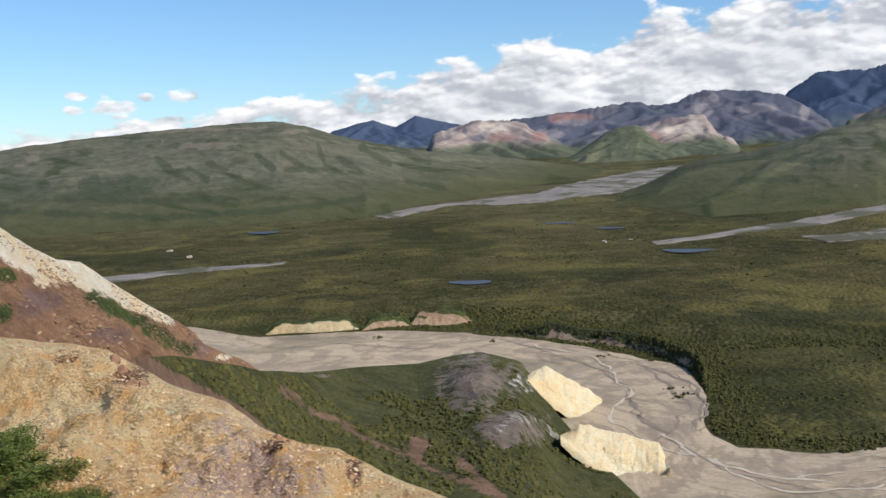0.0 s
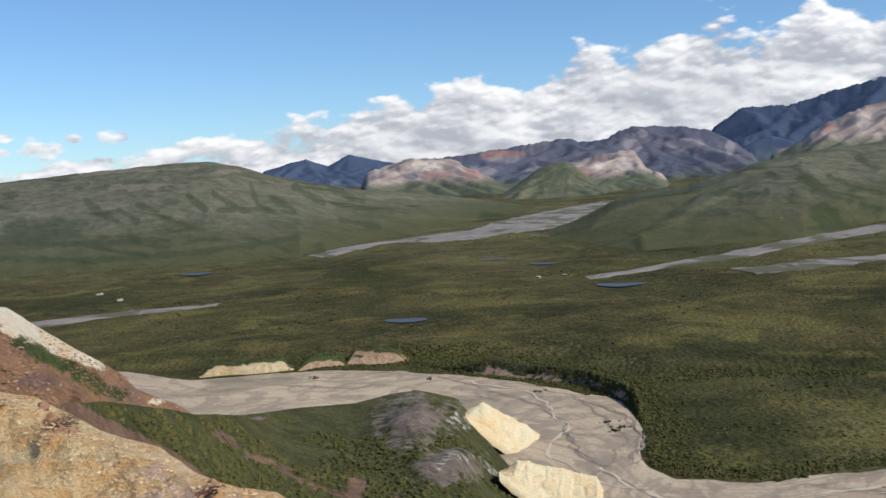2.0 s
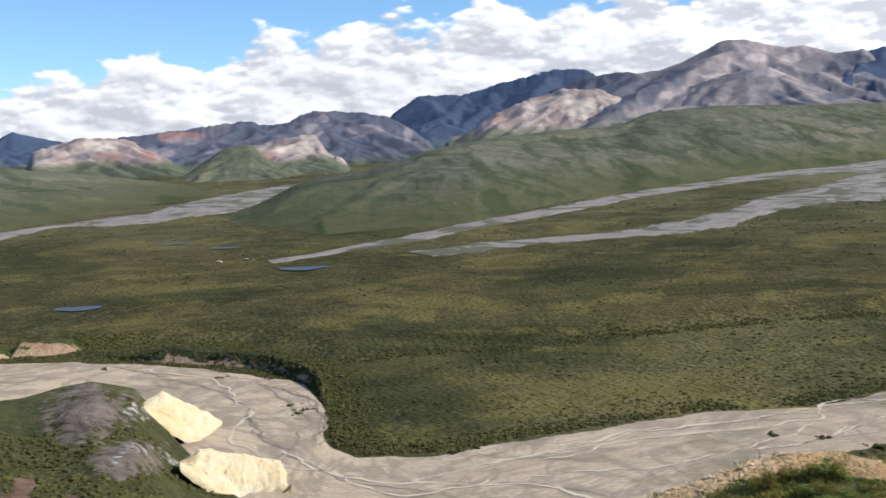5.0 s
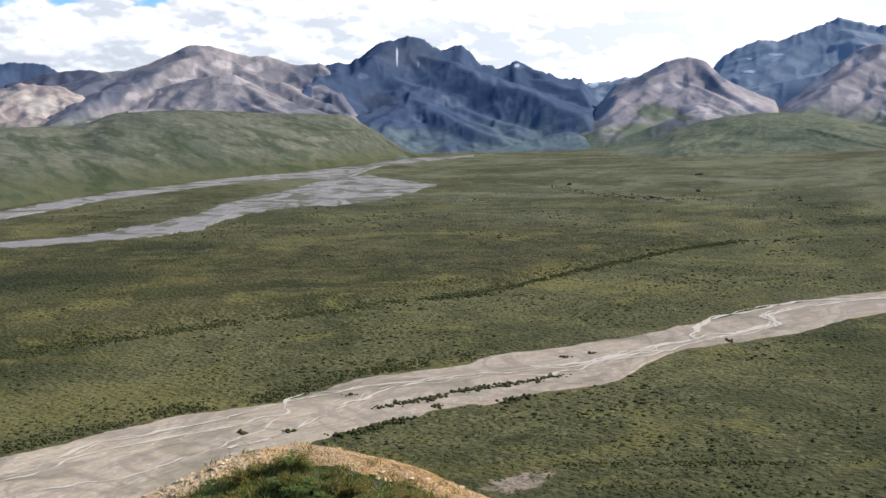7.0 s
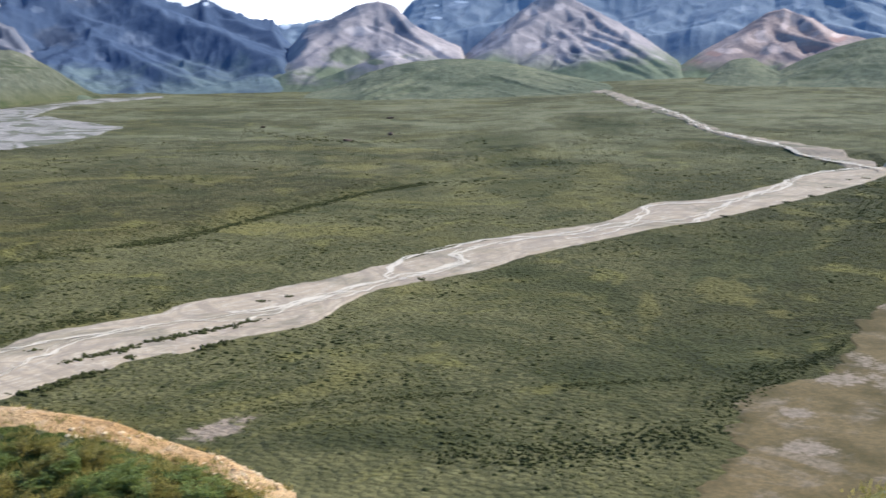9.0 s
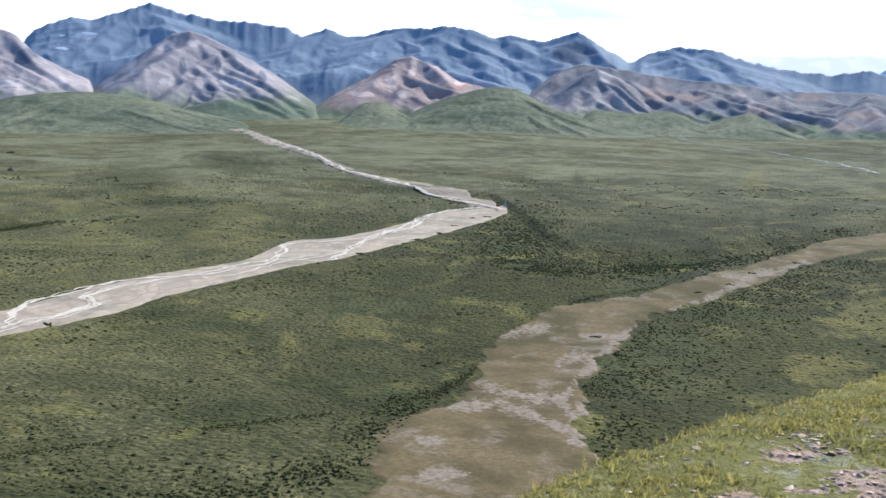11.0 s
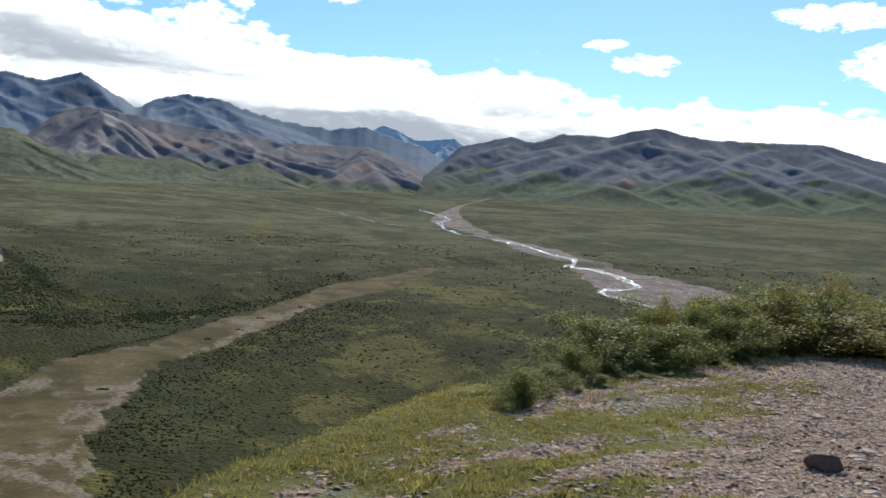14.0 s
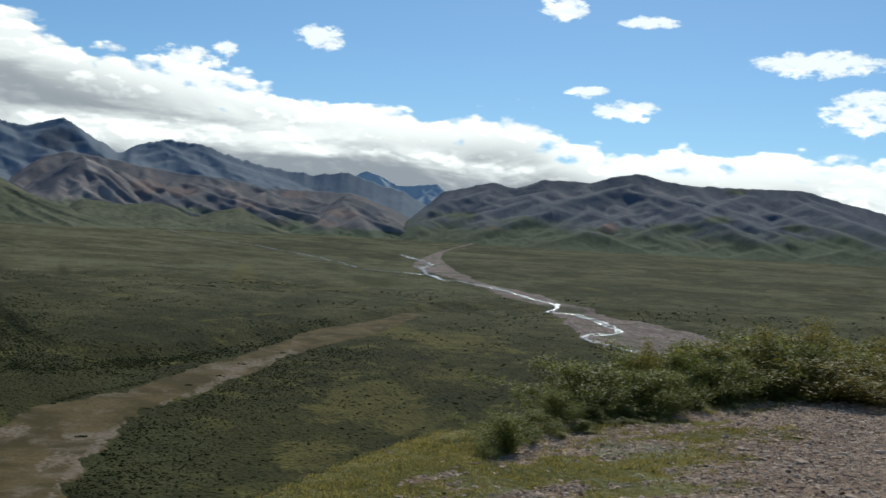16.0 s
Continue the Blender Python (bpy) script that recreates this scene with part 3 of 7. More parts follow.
BLUFF_A_TOP = [(4.14, -12.12), (4.73, -11.69), (5.34, -11.52), (6.37, -12.06), (7.39, -12.66), (8.23, -13.24), (8.34, -13.61)]
BLUFF_A_FOOT = [(4.14, -12.2), (4.7, -12.74), (5.81, -13.51), (7.08, -14.24), (8.05, -14.62), (8.32, -14.39)]
BLUFF_B_TOP = [(5.97, -15.1), (7.07, -14.5), (8.87, -14.93), (10.42, -15.26), (11.17, -15.5), (11.73, -16.56)]
BLUFF_B_FOOT = [(5.97, -15.19), (6.5, -15.62), (7.72, -16.76), (9.16, -17.5), (10.25, -17.59), (11.49, -17.01), (11.73, -16.72)]
KNOLL = [(27.88, -20.13), (30.16, -18.24), (31.59, -17.61), (33.32, -17.03), (35.67, -16.02), (37.75, -15.48), (40.15, -15.2), (42.27, -15.5), (44.71,
    -16.1), (46.87, -16.67), (49.03, -17.65), (51.19, -18.32), (52.58, -18.76), (56.13, -20.77)]
SHOULDER = [(89.47, -17.72), (94.48, -15.61), (97.91, -14.08), (101.99, -12.33), (103.74, -11.51), (106.68, -10.31), (109.04, -9.41), (111.1, -8.81),
    (112.56, -8.4), (121.23, -6.13), (125.56, -5.76), (131.11, -5.17), (135.52, -4.65)]
BUSHES = [(113.1, 9.2, 0.38), (114.4, 9.8, 0.36), (115.6, 10.5, 0.36), (116.6, 11.1, 0.5), (117.9, 11.5, 0.63), (119.4, 11.9, 0.65), (120.9, 12.3,
    0.7), (122.3, 13.0, 0.72), (123.8, 13.6, 0.74), (125.2, 14.1, 0.79), (126.6, 14.7, 0.77), (128.1, 15.2, 0.9), (129.6, 15.7, 0.78), (131.1, 16.0,
    0.67), (132.6, 16.4, 0.64), (134.1, 16.8, 0.61), (135.4, 17.2, 0.41), (136.9, 17.6, 0.42)]
ROCK_AT = [(128.7, 8.02), (130.7, 8.28)]
NEAR_RIVER = [(-201, 749, -150, 614), (-175, 740, -123, 595), (-118, 701, -98, 572), (-56, 709, -45, 557), (39, 672, 2, 536), (101, 617, 25, 455),
    (128, 571, 44, 402), (125, 516, 50, 361), (109, 437, 59, 317), (115, 418, 64, 318), (149, 405, 105, 289), (174, 412, 149, 289), (228, 415, 204,
    314), (266, 419, 260, 328), (331, 403, 308, 333), (393, 417, 348, 332), (470, 399, 389, 329), (476, 402, 387, 326), (531, 385, 418, 319), (583,
    366, 479, 307), (609, 361, 512, 315), (635, 355, 553, 320), (731, 337, 644, 285), (795, 312, 703, 276), (880, 268, 795, 242), (967, 262, 845,
    219), (1009, 224, 904, 190), (1137, 181, 1002, 153), (1258, 149, 1107, 119), (1312, 107, 1198, 92), (1344, 85, 1267, 77)]
UPPER_RIVER = [(1275, 90, 1367, 100), (1318, 127, 1422, 134), (1407, 187, 1490, 191), (1463, 249, 1541, 250), (1518, 291, 1573, 294), (1635, 368,
    1720, 378), (1810, 448, 1902, 460), (2165, 640, 2295, 652), (2539, 816, 2663, 841), (2716, 951, 2831, 976)]
BRAID_NORTH = [(205, 1064, 206, 1040), (266, 1099, 257, 1062), (328, 1152, 314, 1102), (412, 1209, 384, 1127), (515, 1286, 479, 1197), (632, 1368,
    582, 1260), (788, 1475, 753, 1374), (928, 1556, 863, 1447), (1088, 1626, 1007, 1505), (1281, 1718, 1170, 1569), (1458, 1762, 1316, 1590), (1681,
    1839, 1359, 1502), (1917, 1906, 1814, 1803), (2067, 1960, 1932, 1833), (2283, 1944, 2215, 1886)]
BRAID_SOUTH = [(345, 1049, 360, 990), (428, 1071, 425, 1002), (497, 1078, 485, 1023), (603, 1075, 568, 1014), (705, 1117, 640, 1002), (830, 1187, 707,
    1012), (961, 1289, 815, 1094), (1158, 1400, 960, 1149), (1400, 1547, 1016, 1112), (1544, 1595, 1126, 1130), (1450, 1401, 1298, 1220), (1414, 1292,
    1388, 1266)]
WEST_RIVER = [(-97, 1465, -69, 1421), (-50, 1558, -32, 1479), (43, 1662, 32, 1595), (157, 1774, 120, 1540), (247, 1973, 193, 1611), (332, 2120, 258,
    1649), (423, 2249, 316, 1732), (511, 2329, 392, 1925), (550, 2365, 512, 2254)]
SIDE_CHANNEL = [(-320, 957, -290, 924), (-280, 977, -268, 933), (-253, 992, -244, 958), (-235, 1003, -227, 972), (-168, 1018, -188, 981), (-147, 1020,
    -150, 1006)]
EAST_RIVER = [(3421, -1389, 3218, -1268), (2864, -1044, 2607, -905), (2308, -816, 1979, -653), (1710, -694, 1739, -658), (1563, -718, 1466, -632),
    (1405, -700, 1359, -639), (1292, -713, 1173, -583), (1206, -741, 1057, -547), (1103, -742, 961, -546), (1011, -741, 862, -533), (912, -733, 778,
    -527)]
DRY_WASH = [(279, 69, 274, -37), (362, 69, 360, -29), (412, 74, 413, -16), (500, 58, 447, -9), (569, 47, 496, -12), (611, 53, 544, -8), (666, 41, 627,
    -27), (751, 8, 703, -48), (799, -33, 747, -63), (869, -82, 800, -101), (1015, -181, 977, -201), (1161, -269, 1049, -255), (1246, -357, 1112,
    -313), (1342, -421, 1318, -443)]
PALE_ROCKS = [(-289, 1139), (-256, 1084), (-500, 1399), (160, 1073), (188, 1079)]
PONDS = [(-215, 1301, 20, 30), (20, 856, 17, 16), (225, 993, 22, 24), (139, 1282, 18, 13), (188, 1209, 15, 15)]
SCARP_A = [(161, 618), (207, 617), (282, 598), (316, 604), (355, 598), (420, 590), (478, 578), (545, 568), (636, 540), (609, 549), (669, 542), (751,
    546), (932, 542), (1034, 517)]
SHRUB_A = [(334, 239), (354, 219), (399, 169), (435, 132), (472, 90), (523, 58), (577, 50), (673, 25), (782, -8), (851, -73)]
SHRUB_B = [(316, 217), (342, 188)]
SHRUB_C = [(316, 153), (336, 121), (369, 90), (397, 79), (442, 77), (474, 75), (517, 58)]
SHRUB_D = [(1319, 86), (1147, 62), (1013, 59), (928, 39), (913, -8), (940, -80)]
SHRUB_E = [(430, -11), (485, -9), (558, -13), (628, -30), (687, -51), (779, -99), (874, -157), (1032, -268)]
SHRUB_F = [(112, 452), (121, 421), (152, 412), (190, 417), (229, 417), (269, 423), (335, 408), (398, 422), (476, 404)]
SHRUB_G = [(-53, 726), (-26, 721), (27, 723), (60, 704), (95, 688), (117, 649), (139, 613), (136, 554), (117, 482), (111, 448)]
CUTBANK_A = [(-118, 701), (-100, 705), (-85, 704), (-58, 711)]
CUTBANK_B = [(-25, 715), (-11, 714), (8, 714), (18, 719)]
DARK_GROUND = [(37.55, -3.28, 2.93, 0.26), (34.08, -4.82, 4.34, 0.29), (26.68, -4.43, 2.4, 0.22), (66.9, -2.37, 2.62, 0.73), (61.21, -4.74, 1.97,
    0.2), (72.24, -1.31, 2.38, 0.53), (68.45, -3.31, 2.37, 0.36), (88.18, -3.86, 1.41, 0.87), (93.32, -7.1, 1.62, 0.34), (91.7, -4.45, 3.29, 0.42),
    (90.13, -1.52, 0.41, 0.3), (99.46, -3.46, 0.3, 0.66), (87.59, -5.73, 1.77, 0.41), (105.89, -1.29, 1.45, 0.3)]
DARK_GROUND_B = [(17.91, -8.95, 6.07, 0.97), (25.18, -10.06, 6.22, 1.72), (27.68, -6.6, 3.71, 0.85), (93.86, -6.78, 1.5, 0.42), (39.31, -3.53, 2.56, 0.29), (6.35, -6.75, 5.44, 0.39), (-10.98, -8.08, 3.83, 0.29), (17.9, -10.09, 5.32,
    0.34), (18.44, -12.89, 4.53, 1.4), (-15.67, -5.02, 3.97, 0.35), (-5.52, -5.1, 2.09, 0.21), (16.56, -3.95, 4.05, 0.34), (79.64, -8.38, 4.51, 1.42),
    (94.89, -10.9, 3.62, 2.66), (78.34, -13.12, 4.48, 1.67), (61.16, -17.93, 7.76, 0.84), (73.05, -14.16, 3.67, 0.88)]
GOLD_GROUND = [(59.47, -3.71, 1.71, 0.2), (51.85, -4.31, 2.08, 0.21), (41.37, -4.7, 1.49, 0.15), (30.66, -7.51, 1.68, 0.29), (36.93, -7.49, 0.88,
    0.29), (61.15, -2.8, 3.34, 0.17), (72.34, -3.81, 1.65, 0.54), (70.3, -5.38, 1.64, 0.48), (59.54, -3.65, 1.68, 0.2), (66.41, -3.97, 1.17, 0.3), (92.84,
    -2.63, 1.2, 0.12), (99.09, -1.38, 0.84, 0.6), (108.24, -8.53, 2.01, 0.81), (109.86, -6.1, 1.7, 0.58)]
GOLD_GROUND_B = [(105.57, -7.51, 3.49, 1.35), (110.63, -4.31, 2.79, 0.75), (103.32, -10.57, 2.37, 1.05), (107.46, -3.88, 1.72, 0.41), (-6.69, -7.88, 1.79, 0.27), (3.47, -5.58, 1.2, 0.15), (14.56, -8.55, 2.24, 0.35), (5.24, -6.82, 1.19, 0.12), (19.0, -8.37, 1.34,
    0.34), (-3.73, -5.18, 1.2, 0.15), (78.94, -9.74, 1.81, 0.89), (75.06, -11.12, 0.61, 1.19), (75.1, -10.79, 0.37, 1.1), (81.92, -10.69, 0.85, 0.23),
    (30.11, -7.81, 1.8, 0.18), (16.91, -8.11, 1.76, 0.24), (39.3, -6.17, 1.72, 0.09), (23.42, -9.28, 6.05, 0.18), (28.68, -10.28, 4.46, 0.28), (55.17,
    -6.92, 4.1, 0.3), (87.01, -5.69, 1.15, 0.23)]
CUTBANK_C = [(33, 691), (53, 666), (72, 649), (91, 634), (111, 615), (124, 587), (130, 553), (126, 516)]
CUTBANK_D = [(-55, 705), (-33, 713), (-22, 715)]
DAMP_A = [(35, 661), (56, 621), (79, 579), (88, 522), (84, 477), (90, 437)]
DAMP_B = [(71, 641), (93, 607), (111, 566), (120, 523), (116, 483), (103, 440)]
DAMP_C = [(102, 583), (109, 529), (108, 484), (94, 446), (80, 421)]
DAMP_D = [(86, 429), (93, 410), (105, 377), (125, 358)]
DAMP_E = [(-98, 687), (-59, 660), (-17, 644), (21, 660)]
DAMP_F = [(150, 356), (165, 345), (177, 327), (180, 314)]
BRIGHT_A = [(123, 371), (146, 378), (174, 383), (207, 387), (232, 398), (263, 395), (299, 394), (327, 397), (385, 392), (416, 382), (438,
    373)]
BRIGHT_B = [(261, 351), (310, 360), (385, 385), (442, 372), (468, 342), (525, 344), (574, 332), (629, 312), (668, 308), (693, 327)]
BRIGHT_C = [(508, 342), (545, 330), (601, 321), (663, 312), (694, 329)]
BRIGHT_D = [(596, 330), (654, 350), (747, 329), (798, 275), (865, 249), (951, 253), (1003, 200), (1109, 169), (1231, 156), (1315, 106)]
BRIGHT_E = [(776, 268), (856, 236), (917, 203), (1069, 179)]
DELTA_SHRUBS = [(110, 519), (108, 500), (113, 506), (86, 605), (28, 655), (-43, 678), (76, 650), (112, 590), (117, 434), (123, 431), (130, 425), (140,
    420), (146, 413), (150, 404), (161, 406)]
BEND_SHRUBS = [(1021, 149), (1072, 134), (1202, 114), (1221, 98), (1333, 94), (1420, 144), (1459, 210), (1478, 252), (1586, 322), (1656, 363), (921,
    183), (992, 155), (1135, 128)]
UPPER_A = [(1325, 107), (1385, 169), (1500, 255), (1619, 346), (1801, 430), (2012, 521), (2262, 662)]
UPPER_B = [(1289, 90), (1358, 138), (1436, 214), (1553, 290), (1621, 355)]
WASH_BARE = [(91.06, -13.6, 0.54, 0.75), (91.85, -9.65, 1.5, 0.15), (82.87, -15.56, 1.04, 0.28), (96.31, -7.9, 0.9, 0.12), (98.66, -6.18, 1.2, 0.12),
    (83.6, -17.2, 1.5, 0.34), (91.29, -9.72, 0.84, 0.2), (90.84, -15.06, 0.68, 0.56)]
WASH_COURSES = [[(92.03, -15.88), (90.93, -14.52), (89.79, -13.2), (90.57, -12.15), (91.64, -10.97), (92.45, -9.84), (93.93, -9.16)], [(83.84,
    -13.76), (86.3, -13.45), (88.38, -14.07), (90.64, -14.81)], [(85.26, -12.5), (87.71, -13.09), (89.55, -13.03)], [(89.64, -11.0), (91.87, -10.68)],
    [(86.51, -9.85), (88.85, -9.25)], [(95.41, -8.29), (96.9, -7.59), (99.26, -6.16), (101.92, -5.31)]]
SCARP_B = [(915, 62), (909, 19), (891, -18), (935, -68), (987, -123), (1024, -183), (1103, -244), (1198, -297)]
SCARP_C = [(1185, 76), (1038, 50), (938, 49), (895, 19), (898, -16), (952, -76), (1004, -135)]
RIDGE_LINE = [(1487, 1085), (1388, 949), (1342, 802), (1367, 727)]
WATER_A = [(175, 379), (198, 381), (224, 389), (251, 386), (283, 381), (307, 379), (328, 397), (344, 407), (367, 399), (390, 390), (432, 368), (469,
    358), (513, 340), (547, 335), (563, 329), (618, 318), (660, 306), (681, 322), (712, 328), (752, 309), (791, 289)]
WATER_B = [(166, 360), (194, 354), (228, 350), (252, 354), (290, 367), (305, 378)]
WATER_C = [(1315, 93), (1278, 135), (1169, 172), (1091, 177), (985, 197), (889, 201), (866, 249), (812, 276), (784, 289), (740, 317), (688, 329),
    (666, 308), (634, 311), (606, 328), (542, 336), (505, 347), (476, 361)]
WATER_D = [(48, 645), (82, 595), (88, 522), (74, 468), (78, 439), (89, 412), (97, 399), (106, 374), (116, 360), (149, 362)]
WATER_E = [(2453, -759), (2194, -742), (1954, -651), (1799, -631), (1701, -658), (1565, -673), (1428, -668), (1370, -659), (1352, -642), (1320, -661),
    (1247, -658), (1139, -620), (1126, -583), (1080, -564), (1040, -564), (999, -569)]
WATER_F = [(3246, -250), (2789, -345), (2520, -445), (2278, -514), (1995, -529), (1879, -627)]
WATER_G = [(88, 437), (92, 416), (101, 390), (119, 374), (135, 368), (150, 356), (167, 340), (177, 309)]
ISLETS = [(361, 387), (280, 367), (294, 354), (508, 362), (528, 356), (605, 309), (372, 338), (304, 336), (408, 321), (405, 351), (418, 348), (430,
    344), (445, 340), (461, 339), (357, 357), (370, 354), (382, 352), (316, 333), (330, 334), (341, 333)]
BOULDERS = [(1467, 804), (1355, 814), (1520, 1080), (1765, 969)]
WASH_SHRUBS = [(833, -96), (928, -151), (669, -18), (993, -199), (628, -29), (872, -124)]
BACK_SPURS = BACK_WEST_SPURS + BACK_RANGE_SPURS
BACK_MARKS = dict(snow=BACK_WEST_MARKS["snow"], pale=BACK_WEST_MARKS["pale"] + BACK_RANGE_MARKS["pale"], dark=BACK_RANGE_MARKS["dark"])
# ---- shapes: noise, ground, meshes ----
def lattice(ix, iy, seed):
    h = (ix.astype(np.int64) * 374761393 + iy.astype(np.int64) * 668265263 + seed * 1442695041) & 0xFFFFFFFF
    h = ((h ^ (h >> 13)) * 1274126177) & 0xFFFFFFFF
    return ((h ^ (h >> 16)) & 0xFFFF) / 65535.0


def value_noise(x, y, seed=0):
    ix, iy = np.floor(x), np.floor(y)
    fx, fy = x - ix, y - iy
    fx, fy = fx * fx * fx * (fx * (fx * 6 - 15) + 10), fy * fy * fy * (fy * (fy * 6 - 15) + 10)
    a, b = lattice(ix, iy, seed), lattice(ix + 1, iy, seed)
    c, d = lattice(ix, iy + 1, seed), lattice(ix + 1, iy + 1, seed)
    return (a + (b - a) * fx) * (1 - fy) + (c + (d - c) * fx) * fy


def fractal(x, y, octaves=5, seed=0, gain=0.5):
    """Noise from -1 to 1."""
    x, y = np.broadcast_arrays(np.asarray(x, float), np.asarray(y, float))
    total, size, amp = 0.0, 0.0, 1.0
    for k in range(octaves):
        total = total + amp * (2 * value_noise(x * 2 ** k + 17.3 * k, y * 2 ** k - 9.1 * k, seed + k) - 1)
        size, amp = size + amp, amp * gain
    return total / size


def ridged(x, y, octaves=5, seed=0, gain=0.5):
    """Sharp crests at 1, gullies towards 0."""
    x, y = np.broadcast_arrays(np.asarray(x, float), np.asarray(y, float))
    total, size, amp = 0.0, 0.0, 1.0
    for k in range(octaves):
        v = 1 - np.abs(2 * value_noise(x * 2 ** k + 5.7 * k, y * 2 ** k + 3.3 * k, seed + k) - 1)
        total, size, amp = total + amp * v * v, size + amp, amp * gain
    return total / size


def ramp(x, lo, hi):
    q = np.clip((x - lo) / (hi - lo), 0, 1)
    return q * q * (3 - 2 * q)


VALLEY_RISE = [(-180, 0.02), (-40, 0.03), (-20, 0.03), (16, 0.037), (50, 0.045), (62, 0.052), (76, 0.066), (96, 0.062), (130, 0.06), (145, 0.05), (180, 0.02)]
TERRACE = [(-180, 740), (-20, 800), (-9, 735), (10, 700), (14.6, 640), (25, 662), (35.5, 723), (44, 787), (51, 861), (54, 931), (60, 1088), (63.5, 1180),
           (70, 1500), (78, 1450), (85.5, 1400), (87.2, 1230), (88.6, 1060), (90.5, 980), (95, 960), (102, 1150), (110, 1500), (135, 1500), (180, 1500)]


def ground_z(az, r):
    """The valley floor: an outwash plain that rises towards the range, and a terrace 6 m above the river."""
    edge = np.interp(az, *zip(*TERRACE))
    x, y = flat(az, r)
    swell = ramp(r, 500, 1500) * 2.2 * fractal(x / 260, y / 260, 3, 5)
    return np.interp(az, *zip(*VALLEY_RISE)) * np.maximum(r - 600, 0) + 6 * ramp(r, edge, edge + 30) + swell


def ground_at(x, y):
    return ground_z(np.degrees(np.arctan2(x, y)), np.hypot(x, y))


def mesh_of(name, verts, faces, mat, attributes=(), smooth=True):
    me = bpy.data.meshes.new(name)
    verts, faces = np.asarray(verts, np.float32), np.asarray(faces, np.int32)
    count, sides = faces.shape
    me.vertices.add(len(verts))
    me.vertices.foreach_set("co", verts.ravel())
    me.loops.add(count * sides)
    me.loops.foreach_set("vertex_index", faces.ravel())
    me.polygons.add(count)
    me.polygons.foreach_set("loop_start", np.arange(count, dtype=np.int32) * sides)
    me.polygons.foreach_set("use_smooth", np.full(count, smooth))
    me.update(calc_edges=True)
    for key, values in attributes:
        me.attributes.new(key, "FLOAT", "POINT").data.foreach_set("value", np.asarray(values, np.float32).ravel())
    me.materials.append(mat)
    return me


def sheet(name, x, y, z, mat, attributes=(), keep=None, smooth=True):
    """A grid of points as one mesh; keep says which corners matter."""
    rows, cols = x.shape
    ids = np.arange(rows * cols).reshape(rows, cols)
    faces = np.stack([ids[:-1, :-1], ids[:-1, 1:], ids[1:, 1:], ids[1:, :-1]], -1).reshape(-1, 4)
    verts = np.stack([x, y, z], -1).reshape(-1, 3)
    attributes = [(k, np.broadcast_to(v, x.shape).ravel()) for k, v in attributes]
    if keep is not None:
        faces = faces[keep.ravel()[faces].any(1)]
        used, faces = np.unique(faces, return_inverse=True)
        faces = faces.reshape(-1, 4)
        verts, attributes = verts[used], [(k, v[used]) for k, v in attributes]
    return mesh_of(name, verts, faces[:, ::-1], mat, attributes, smooth)


def curve_through(xs, ys, at):
    """Smooth interpolation that does not overshoot."""
    xs, ys = np.asarray(xs, float), np.asarray(ys, float)
    d = np.diff(ys) / np.diff(xs)
    m = np.r_[d[0], np.where(d[:-1] * d[1:] > 0, 2 * d[:-1] * d[1:] / np.where(d[:-1] + d[1:] == 0, 1, d[:-1] + d[1:]), 0), d[-1]]
    k = np.clip(np.searchsorted(xs, at) - 1, 0, len(xs) - 2)
    h = xs[k + 1] - xs[k]
    t = np.clip((at - xs[k]) / h, 0, 1)
    return (ys[k] * (2 * t ** 3 - 3 * t ** 2 + 1) + h * m[k] * (t ** 3 - 2 * t ** 2 + t) + ys[k + 1] * (3 * t ** 2 - 2 * t ** 3) + h * m[k + 1] * (t ** 3 - t ** 2))


def line_mask(az, el, line, wide):
    """1 on a line in angles, 0 beyond its width."""
    best = np.full(np.shape(az), 1e9)
    for (a0, e0), (a1, e1) in zip(line, line[1:]):
        t = np.clip(((az - a0) * (a1 - a0) + (el - e0) * (e1 - e0)) / ((a1 - a0) ** 2 + (e1 - e0) ** 2), 0, 1)
        best = np.minimum(best, np.hypot(az - a0 - t * (a1 - a0), el - e0 - t * (e1 - e0)))
    return 1 - ramp(best + wide * 0.6 * fractal(az * 2.5, el * 2.5, 4, 5), 0, wide * 1.1)


def spot(az, el, a, e, wide, tall):
    return 1 - ramp(np.hypot((az - a) / wide, (el - e) / tall) + 0.45 * fractal(az * 2.0, el * 2.0, 4, 3), 0.15, 1.3)


def marks_of(marks, az, el):
    """Masks on a mountainside from spots (angle, height angle, width, height) and strips in angles."""
    made = []
    for key in ("pale", "dark", "rust", "grass", "snow", "shrub", "bare"):
        mask = np.zeros(np.shape(el))
        for k, (a, e, wide, tall) in enumerate(marks.get(key, ())):
            near = (np.abs(az - a) < 2 * wide) & (np.abs(el - e) < 2 * tall)
            here = 1 - ramp(np.hypot((az - a) / wide, (el - e) / tall) + 0.4 * fractal(az * 3.0 + k, el * 4.0, 4, 3), 0.25, 1.45)
            mask = np.maximum(mask, np.where(near, here, 0))
        if key == "shrub":
            for strip in marks.get("strips", ()):
                mask = np.maximum(mask, line_mask(az, el, strip, 0.26))
        if key == "bare":
            for course in marks.get("courses", ()):
                mask = np.maximum(mask, 0.8 * line_mask(az, el, course, 0.45))
        made.append((key, mask))
    return made


